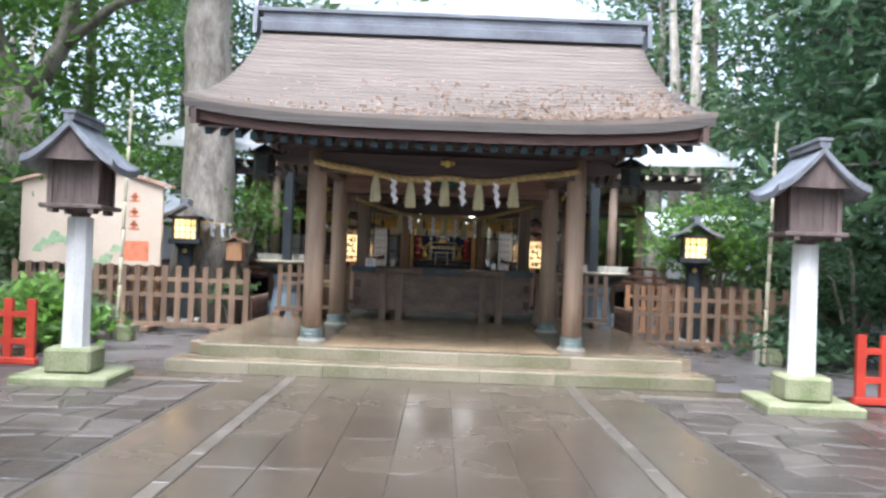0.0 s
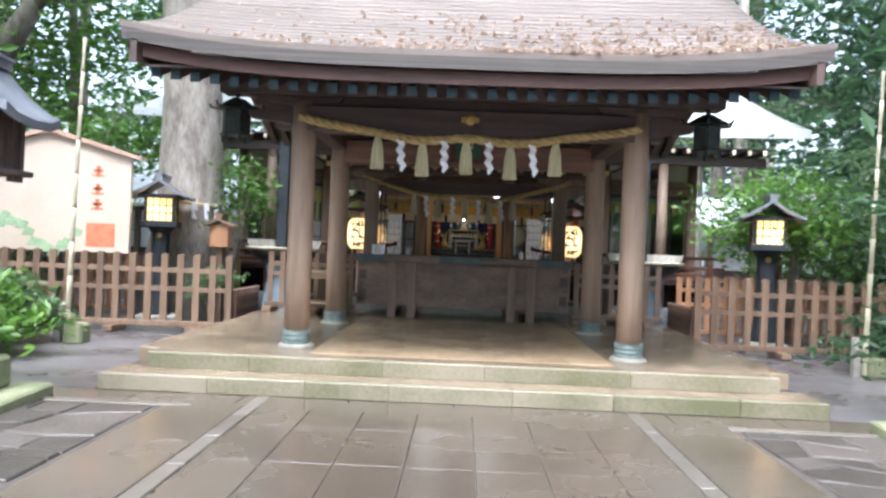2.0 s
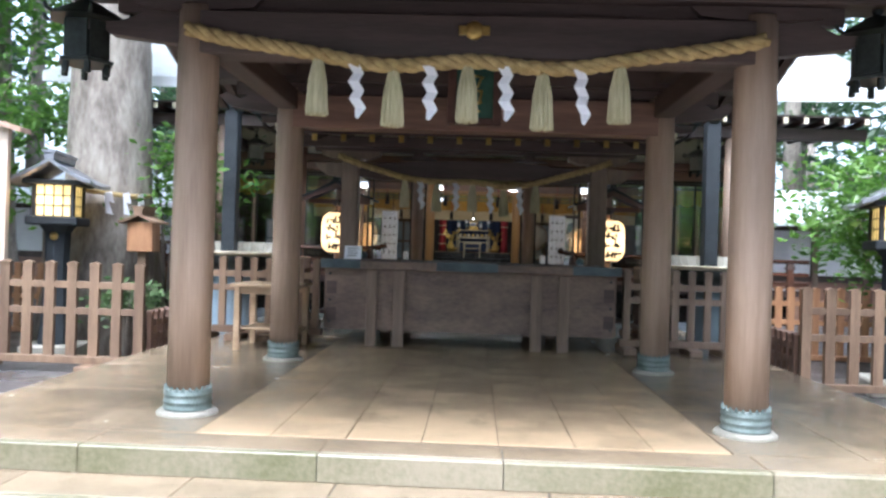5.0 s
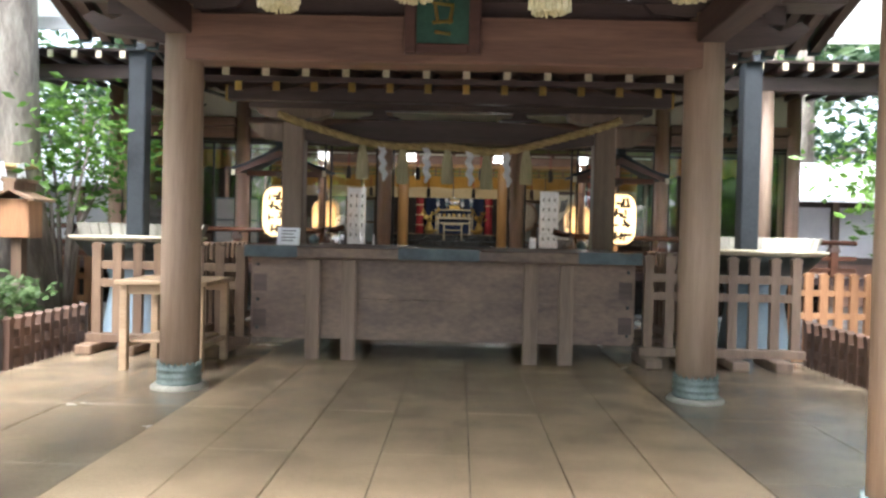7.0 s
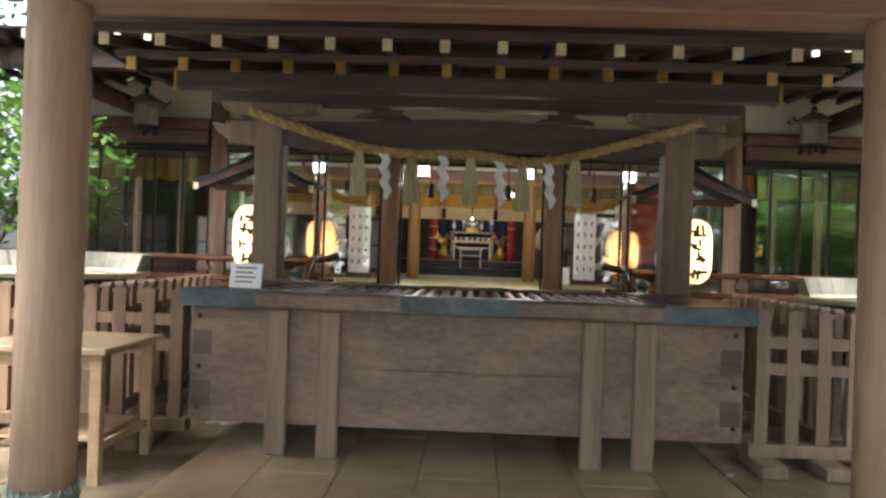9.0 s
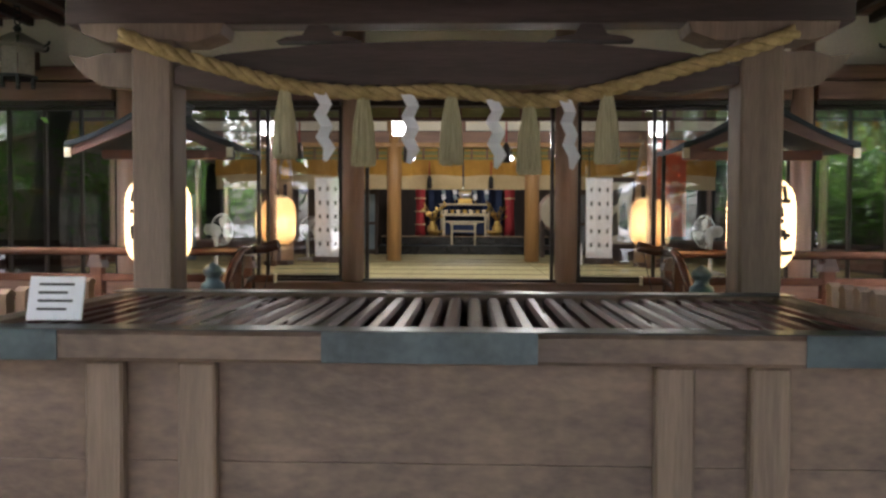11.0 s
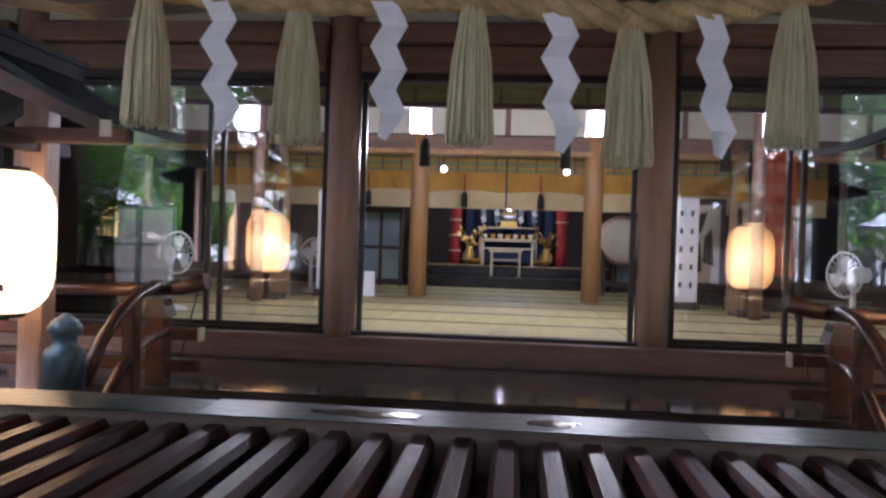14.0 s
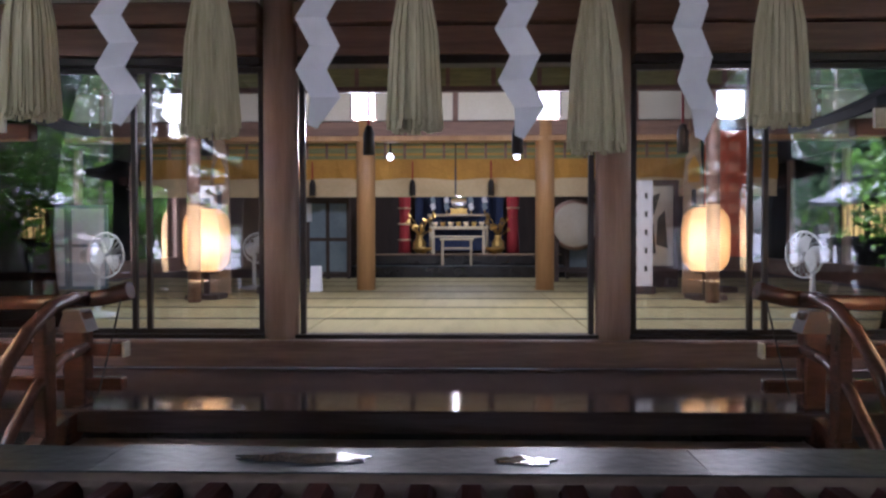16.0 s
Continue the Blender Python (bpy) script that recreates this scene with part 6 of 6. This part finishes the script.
    part("roof", solid(bmesh.new(), rows, 0.08), M["hall_roof"], sb, "pale wet roof")

# ---- trees and shrubs ----
def leaves(centres, spread, count, size, mat, seed, flat=0.5, name="crown"):
    """Many small folded leaves scattered round the given clump centres."""
    g = np.random.default_rng(seed)
    c = np.array(centres)
    which = g.integers(0, len(c), count)
    d = g.normal(size=(count, 3)) * np.array([1, 1, flat]) * spread
    p = c[which] + d
    a, b = g.normal(size=(count, 3)), g.normal(size=(count, 3))
    a[:, 2] *= 0.5
    a /= np.linalg.norm(a, axis=1, keepdims=True)
    b -= a * np.sum(a * b, axis=1, keepdims=True)
    b /= np.linalg.norm(b, axis=1, keepdims=True)
    s = size * g.uniform(0.55, 1.35, (count, 1))
    nrm = np.cross(a, b)
    v = np.stack([p - a * s, p + b * s * 0.42 + nrm * s * 0.12, p + a * s, p - b * s * 0.42 + nrm * s * 0.12], axis=1).reshape(-1, 3)
    i = np.arange(count)[:, None] * 4
    f = np.concatenate([i + [[0, 1, 2]], i + [[0, 2, 3]]])
    me = bpy.data.meshes.new(name)
    me.from_pydata(v.tolist(), [], f.tolist())
    me.materials.append(mat)
    return me


def tree(label, height, trunk_r, crown_z, crown_r, mat, seed, count=9000, leaf=0.12, limbs=9, clump=0.7, lean=0.0, category="tree"):
    rnd = random.Random(seed)
    t = thing("tree", label, category)
    bm = bmesh.new()
    pts, rad = [], []
    for i in range(9):
        u = i / 8
        pts.append((lean * u * height + rnd.uniform(-0.05, 0.05) * trunk_r * 3, rnd.uniform(-0.05, 0.05) * trunk_r * 3, G - 0.05 + u * height))
        rad.append(trunk_r * (1.0 - 0.75 * u) * (1.45 if i == 0 else 1.0))
    tube(bm, pts, rad, 14)
    centres = []
    for k in range(limbs):
        z0 = crown_z + (height * 0.95 - crown_z) * k / max(1, limbs - 1)
        u = (z0 - G) / height
        base = Vector((lean * u * height, 0, z0 * 0.96))
        a = k * 2.4 + rnd.uniform(-0.4, 0.4)
        L = crown_r * rnd.uniform(0.65, 1.1) * (1.0 - 0.5 * max(0, u - 0.55))
        mid = base + Vector((math.cos(a) * L * 0.5, math.sin(a) * L * 0.5, L * 0.28))
        tip = base + Vector((math.cos(a) * L, math.sin(a) * L, L * rnd.uniform(0.1, 0.45)))
        r0 = trunk_r * 0.34 * (1.1 - 0.6 * u)
        tube(bm, [base, mid, tip], [r0, r0 * 0.6, r0 * 0.18], 7)
        for q in (0.45, 0.75, 1.0):
            c = base.lerp(mid, min(1, q * 2)) if q < 0.5 else mid.lerp(tip, (q - 0.5) * 2)
            for j in range(3):
                o = Vector((rnd.uniform(-1, 1), rnd.uniform(-1, 1), rnd.uniform(-0.5, 0.6))) * crown_r * 0.32
                tube(bm, [c, c + o * 0.6, c + o], [r0 * 0.25, r0 * 0.16, r0 * 0.06], 4)
                centres.append(tuple(c + o))
    part("trunk", bm, M["bark"], t)
    part("crown", leaves(centres, clump, count, leaf, mat, seed), None, t)
    return t


# the great trunk beside the hall, and its wrapped rope
gt = tree("huge old tree with grey mottled bark beside the hall", 15, 0.58, 6.5, 4.5, M["leaf_mid"], 5, 7000, 0.16, 8, 0.9, category="tree")
gt.matrix_basis = pose(-4.66, 16.12, 0)
gr = thing("trunk_rope", "straw rope with paper streamers tied round the great trunk", "rope", at=(-4.66, 16.12, 1.62))
part("coil", tube(bmesh.new(), [(0.56 * math.cos(a), 0.56 * math.sin(a), 0.02 * math.sin(3 * a)) for a in [2 * math.pi * k / 32 for k in range(33)]], 0.03, 7), M["straw"], gr)
for k in range(3):
    a = -1.0 + 0.35 * k
    part("streamer", prism(bmesh.new(), [(-0.05, 0), (0.03, 0.02), (0.06, -0.12), (0.0, -0.1), (0.05, -0.26), (-0.03, -0.24)], "y", -0.003, 0.003), M["paper"], gr, "white paper streamer", pose(0.60 * math.cos(a), 0.60 * math.sin(a), 0, 0, 0, math.degrees(a) + 90))

# old forked tree with bare limbs at the edge of the clearing
ft = thing("tree", "old forked tree with bare grey limbs and high leaves", "tree", at=(-9.6, 19.0, 0))
bm = bmesh.new()
tube(bm, [(0, 0, G - 0.05), (0.05, 0, 1.5), (-0.1, 0, 3.4), (-0.3, 0, 4.6)], [0.62, 0.46, 0.42, 0.40], 14)
ends = []
for line, r0 in (([(-0.3, 0, 4.4), (-1.0, 0.1, 6.0), (-1.3, 0.2, 9.0), (-1.0, 0.3, 12.0)], 0.30), ([(-0.2, 0, 4.3), (0.7, -0.1, 5.6), (1.1, 0.0, 7.6), (1.6, 0.3, 11.5)], 0.27),
                 ([(0.7, -0.1, 5.6), (2.0, -0.3, 6.6), (3.6, -0.5, 7.0), (5.2, -0.5, 6.9)], 0.15), ([(-1.0, 0.1, 6.0), (-2.2, -0.4, 7.2), (-3.2, -0.6, 9.0)], 0.13), ([(1.1, 0, 7.6), (0.3, -0.2, 9.4), (-0.2, -0.3, 11)], 0.12)):
    tube(bm, line, [r0 * (1 - 0.7 * k / (len(line) - 1)) for k in range(len(line))], 10)
    ends += line[1:]
part("trunk", bm, M["bark"], ft)
part("crown", leaves([(x, y, z + 0.9) for x, y, z in ends], 1.0, 5000, 0.14, M["leaf_bright"], 61), None, ft)

protos = [
    tree("tall forest tree with a dense green crown", 13, 0.26, 3.0, 2.6, M["leaf_mid"], 21, 6500, 0.14, 11, 0.75),
    tree("tall dark evergreen tree with a dense crown", 14, 0.3, 2.4, 2.8, M["leaf_deep"], 22, 7500, 0.15, 12, 0.8),
    tree("slender leaning forest tree with bright leaves", 11, 0.18, 2.0, 2.4, M["leaf_bright"], 23, 6000, 0.13, 10, 0.7, 0.05),
]
spots = []
rnd = random.Random(42)
for x, y, k, s in (
    # left of the shrine
    (-9.4, 22.2, 2, 1.0), (-12.5, 16.5, 2, 1.0), (-14.0, 21.0, 2, 1.2), (-9.6, 13.2, 2, 0.95), (-12.2, 11.0, 2, 1.0),
    (-16.5, 14.0, 2, 1.2), (-18, 19, 0, 1.3), (-10.5, 5.5, 0, 1.0), (-15, 26, 1, 1.3), (-8.5, 31, 1, 1.1),
    # right of the shrine
    (8.6, 17.6, 1, 0.95), (8.6, 14.3, 1, 1.0), (9.4, 20.6, 0, 1.05), (9.8, 17.0, 1, 1.1), (10.4, 12.2, 0, 1.0), (7.6, 11.4, 1, 0.85), (12.4, 20.5, 1, 1.2),
    (13.5, 14.5, 0, 1.2), (8.9, 8.6, 1, 0.9), (11.4, 7.0, 0, 1.1), (15.5, 26, 1, 1.3), (17, 18, 1, 1.3), (8.2, 31.5, 0, 1.1),
    # behind the hall and behind the start of the walk
    (-11, 34, 0, 1.3), (11, 34, 1, 1.3),
    (-6.5, -3.5, 0, 1.0), (-9.5, 0.5, 1, 1.0), (6.8, -3.0, 1, 1.0), (9.6, 1.0, 0, 1.0), (-8, -10, 2, 1.0), (8, -10, 0, 1.0), (-14, -4, 0, 1.1), (14, -4, 1, 1.1), (-7, -20, 2, 1.1), (7.5, -21, 0, 1.1),
):
    spots.append((x, y, k, s))
used = set()
for x, y, k, s in spots:
    m = pose(x, y, G * (1 - s), 0, 0, rnd.uniform(0, 360))
    if k not in used:
        used.add(k)
        ob = protos[k]
        ob.matrix_basis = m
    else:
        ob = copy_thing(protos[k], m)
    ob.scale = (s, s, s)
    tagged(ob, group="trees of the shrine wood")


def shrub(label, x, y, z0, z1, r, mat, count, leaf, seed, stems=6, flat=0.28, clump=0.3):
    rn = random.Random(seed)
    t = thing("shrub", label, "shrub", at=(x, y, G))
    bm, cs = bmesh.new(), []
    for k in range(stems):
        a = rn.uniform(0, 6.28)
        top = Vector((math.cos(a) * r * rn.uniform(0.3, 1), math.sin(a) * r * rn.uniform(0.3, 1), rn.uniform(z0, z1) - G))
        mid = Vector((top.x * 0.3, top.y * 0.3, top.z * 0.62))
        tube(bm, [(0, 0, -0.03), mid, top], [0.035, 0.022, 0.006], 6)
        for q in (0.5, 0.75, 1.0):
            c = mid.lerp(top, q)
            for j in range(3):
                o = Vector((rn.uniform(-1, 1), rn.uniform(-1, 1), rn.uniform(-0.3, 0.3))) * r * 0.42
                tube(bm, [c, c + o], [0.008, 0.003], 4)
                cs.append(tuple(c + o))
    part("stem", bm, M["bark"], t)
    part("foliage", leaves(cs, clump, count, leaf, mat, seed, flat), None, t)
    return t


shrub("young maple with layered bright green leaves", 5.2, 15.9, 1.1, 2.35, 1.25, M["leaf_bright"], 5200, 0.062, 31, 12)
shrub("green undergrowth tree behind the fence", 6.6, 15.4, 0.8, 2.7, 1.4, M["leaf_mid"], 6000, 0.07, 32, 12)
shrub("dark green shrub behind the wooden fence", 7.6, 15.2, 0.4, 2.6, 1.4, M["leaf_deep"], 6000, 0.08, 33, 12)
shrub("young maple with bright leaves beside the great trunk", -4.0, 16.6, 1.5, 2.4, 0.6, M["leaf_bright"], 1500, 0.06, 34, 8)
shrub("bright green sapling behind the fence", -6.6, 15.7, 1.6, 3.4, 1.0, M["leaf_bright"], 2200, 0.065, 35, 8)
shrub("green bush beside the sign board", -7.9, 15.6, 0.4, 2.8, 1.4, M["leaf_mid"], 5000, 0.075, 36, 10)
shrub("low green plant at the foot of the fence", -5.55, 12.5, 0.0, 0.5, 0.5, M["leaf_mid"], 1500, 0.085, 37, 9, 0.5, 0.16)
shrub("low green plant beside the red fence", -5.3, 11.2, 0.0, 0.6, 0.6, M["leaf_bright"], 1500, 0.085, 38, 9, 0.5, 0.18)
shrub("dark green bush behind the column lantern", 6.2, 12.6, 0.0, 2.2, 1.3, M["leaf_deep"], 5000, 0.08, 39, 11)
shrub("small potted greenery behind the low fence", -3.75, 14.9, 0.2, 0.62, 0.35, M["leaf_mid"], 700, 0.05, 40, 6, 0.4, 0.1)
shrub("leafy bright bush beside the column lantern", -6.6, 8.4, 0.2, 2.4, 1.2, M["leaf_bright"], 4200, 0.085, 41, 10)

# far woods all round, their haze put into the leaf colour
g = np.random.default_rng(9)
cs = []
for k in range(520):
    a = g.uniform(0, 2 * math.pi)
    r = g.uniform(27, 40)
    if math.sin(a) < 0 and k % 3 == 0:
        continue
    cs.append((r * math.cos(a), 12 + r * math.sin(a), g.uniform(0, 1) ** 1.4 * (8 + 2 * math.sin(5 * a) + 2.5 * math.sin(a))))
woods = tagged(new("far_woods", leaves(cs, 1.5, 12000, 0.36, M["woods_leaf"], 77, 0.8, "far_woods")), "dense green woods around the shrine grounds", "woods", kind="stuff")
bm = bmesh.new()
for k in range(90):
    a, r = g.uniform(0, 2 * math.pi), g.uniform(19, 36)
    x, y = r * math.cos(a), 12 + r * math.sin(a)
    if abs(x) > 7 or y > 38 or y < -8:
        tube(bm, [(x, y, G - 0.05), (x + g.uniform(-.3, .3), y, 6), (x + g.uniform(-.6, .6), y, 13)], [0.3, 0.22, 0.1], 7)
tagged(new("far_trunks", mesh_of("far_trunks", bm, M["bark"])), "distant grey tree trunks in the woods", "woods", kind="stuff")

# fallen leaves on the canopy roof and the floor
g = np.random.default_rng(13)
pts = []
for k in range(1500):
    u, v = g.uniform(-1, 1) * 0.97, -1 + 0.5 * g.uniform(0, 1) ** 2
    u = 0.97 - (0.97 - u) * g.uniform(0.3, 1)
    pts.append((2.9 * u, RIDGE_Y + v * 2.5, roof_z(v, u) + 0.02))
tagged(new("fallen_leaves", leaves(pts, 0.008, 1900, 0.033, M["leaf_fallen"], 14, 0.3, "fallen_leaves")), "pale fallen leaves lying on the canopy roof", "leaves", kind="stuff")

# ---- paving pieces ----
cache = {}


def block(sx, sy, sz, mat, bevel=0.006):
    key = (round(sx, 3), round(sy, 3), round(sz, 3), mat.name)
    if key not in cache:
        bm = bmesh.new()
        b = bevel
        lo = [bm.verts.new((x * sx / 2, y * sy / 2, -sz)) for x, y in ((-1, -1), (1, -1), (1, 1), (-1, 1))]
        mi = [bm.verts.new((x * sx / 2, y * sy / 2, -b)) for x, y in ((-1, -1), (1, -1), (1, 1), (-1, 1))]
        hi = [bm.verts.new((x * (sx / 2 - b), y * (sy / 2 - b), 0)) for x, y in ((-1, -1), (1, -1), (1, 1), (-1, 1))]
        bm.faces.new(hi)
        for a, c in ((lo, mi), (mi, hi)):
            for i in range(4):
                bm.faces.new((a[i], a[(i + 1) % 4], c[(i + 1) % 4], c[i]))
        cache[key] = mesh_of("slab", bm, mat)
    return cache[key]


rnd = random.Random(17)
# floor slabs of the platform
cols = [-1.475 + 0.42 * k for k in range(8)]
for i, (a, b) in enumerate(zip(cols, cols[1:])):
    y = 10.64
    first = True
    while y < 18.0:
        length = (1.5 if i % 2 else 2.4) if first else 2.4
        first = False
        part("floor_slab", block(b - a - 0.006, length - 0.006, 0.03, M["floor_slab"], 0.0015), None, platform, "", ((a + b) / 2, y + length / 2, rnd.uniform(-0.0015, 0.0015)))
        y += length
# wide side slabs
for sx in (-1, 1):
    y = 10.64
    while y < 18:
        for a, b in ((1.474, 2.18), (2.18, 2.88)):
            part("floor_slab", block(b - a - 0.006, 1.192, 0.03, M["side_floor"], 0.0015), None, platform, "", (sx * (a + b) / 2, y + 0.6, rnd.uniform(-0.003, 0.0)))
        y += 1.2
# step stones: fronts paled for sky light, tops browned for dim reflection
for parent, z, y0, y1, xs in ((lower_step, -0.14, 9.85, 10.40, (-3.16, -2.2, -1.35, -0.62, 0.45, 1.32, 2.4, 3.16)), (upper_step, 0.0, 10.27, 10.635, (-2.9, -1.95, -0.72, 0.22, 1.55, 2.9))):
    for a, b in zip(xs, xs[1:]):
        part("kerb_stone", block(b - a - 0.006, 0.07, 0.139, M["kerb"], 0.008), None, parent, "mossy kerb stone, front paled for sky light", ((a + b) / 2, y0 + 0.035, z))
        part("tread_stone", block(b - a - 0.006, y1 - y0 - 0.074, 0.139, M["side_floor"], 0.004), None, parent, "step top, browned for its dimmer reflection", ((a + b) / 2, (y0 + 0.074 + y1) / 2, z - 0.003))
for sx in (-1, 1):
    y = 10.64
    for k in range(7):
        part("kerb_stone", block(0.24, 1.17, 0.27, M["side_floor"], 0.01), None, platform, "", (sx * 3.0, y + 0.59, -0.006))
        y += 1.18
# approach slabs
pc = [-1.62, -1.20, -0.77, -0.335, 0.10, 0.53, 0.96, 1.40]
for i, (a, b) in enumerate(zip(pc, pc[1:])):
    y = -4.4
    while y < 9.3:
        part("paving_slab", block(b - a - 0.008, 0.932, 0.05, M["paver"], 0.0015), None, apron, "", ((a + b) / 2, y + 0.47, G + rnd.uniform(-0.002, 0.002)))
        y += 0.94
for x in (-1.69, 1.47):
    y = -4.4
    while y < 9.3:
        part("border_stone", block(0.12, 0.70, 0.05, M["strip"]), None, apron, "pale border stone", (x, y + 0.355, G + 0.003))
        y += 0.71
for x, w in ((-2.06, 0.60), (1.84, 0.60)):
    y = -4.4
    while y < 9.3:
        part("paving_slab", block(w, 1.245, 0.05, M["paver"], 0.0015), None, apron, "", (x, y + 0.63, G + rnd.uniform(-0.002, 0.001)))
        y += 1.26
x = -4.55
while x < 4.5:
    part("paving_slab", block(0.888, 0.42, 0.05, M["paver"], 0.0015), None, apron, "", (x + 0.45, 9.62, G - 0.001))
    x += 0.9
for sx in (-1, 1):
    part("border_stone", block(2.4, 0.1, 0.05, M["strip"]), None, apron, "pale border stone", (sx * 3.35, 9.36, G + 0.002))
# crazy paving: jittered cells, each stone its own outline
for sx in (-1, 1):
    x0, x1 = (2.2, 4.55) if sx > 0 else (2.42, 4.55)
    nx, ny = 7, 30
    stepx, stepy = (x1 - x0) / nx, 0.34
    grid = {}
    for i in range(nx + 1):
        for j in range(ny + 1):
            jx = 0 if i in (0, nx) else rnd.uniform(-0.38, 0.38) * stepx
            jy = 0 if j in (0, ny) else rnd.uniform(-0.38, 0.38) * stepy
            grid[i, j] = Vector((sx * (x0 + i * stepx + jx), 9.28 - j * stepy + jy, 0))
    skip = set()
    for j in range(ny):
        for i in range(nx):
            if (i, j) in skip:
                continue
            poly = [grid[i, j], grid[i + 1, j], grid[i + 1, j + 1], grid[i, j + 1]]
            if i + 1 < nx and rnd.random() < 0.4 and (i + 1, j) not in skip:
                skip.add((i + 1, j))
                poly = [grid[i, j], grid[i + 1, j], grid[i + 2, j], grid[i + 2, j + 1], grid[i + 1, j + 1], grid[i, j + 1]]
            c = sum(poly, Vector()) / len(poly)
            size = max((p - c).length for p in poly)
            f = 1 - 0.016 / size * 1.2
            h = rnd.uniform(-0.004, 0.006)
            bm = bmesh.new()
            lo = [bm.verts.new(((p - c) * f + Vector((0, 0, -0.05)))) for p in poly]
            mi = [bm.verts.new(((p - c) * f + Vector((0, 0, -0.008)))) for p in poly]
            hi = [bm.verts.new(((p - c) * (f - 0.05) + Vector((0, 0, rnd.uniform(-0.002, 0.002))))) for p in poly]
            bm.faces.new(hi)
            for a, b in ((lo, mi), (mi, hi)):
                for k in range(len(poly)):
                    bm.faces.new((a[k], a[(k + 1) % len(poly)], b[(k + 1) % len(poly)], b[k]))
            part("flagstone", bm, M["flag"], apron, "", (c.x, c.y, G + h))
# tatami mats with dark cloth borders
for j in range(7):
    y = 20.32 + 0.91 * j
    for i in range(5):
        a = -4.6 + 1.84 * i
        mat_ob = part("tatami_mat", block(1.83, 0.905, 0.02, M["tatami"], 0.003), None, tatami_floor, "straw mat with dark cloth borders", (a + 0.92, y + 0.455, 0.76))
        for e in (-1, 1):
            part("cloth_border", block(1.828, 0.03, 0.004, M["cloth_edge"], 0.001), None, mat_ob, "", (0, e * 0.435, 0.002))
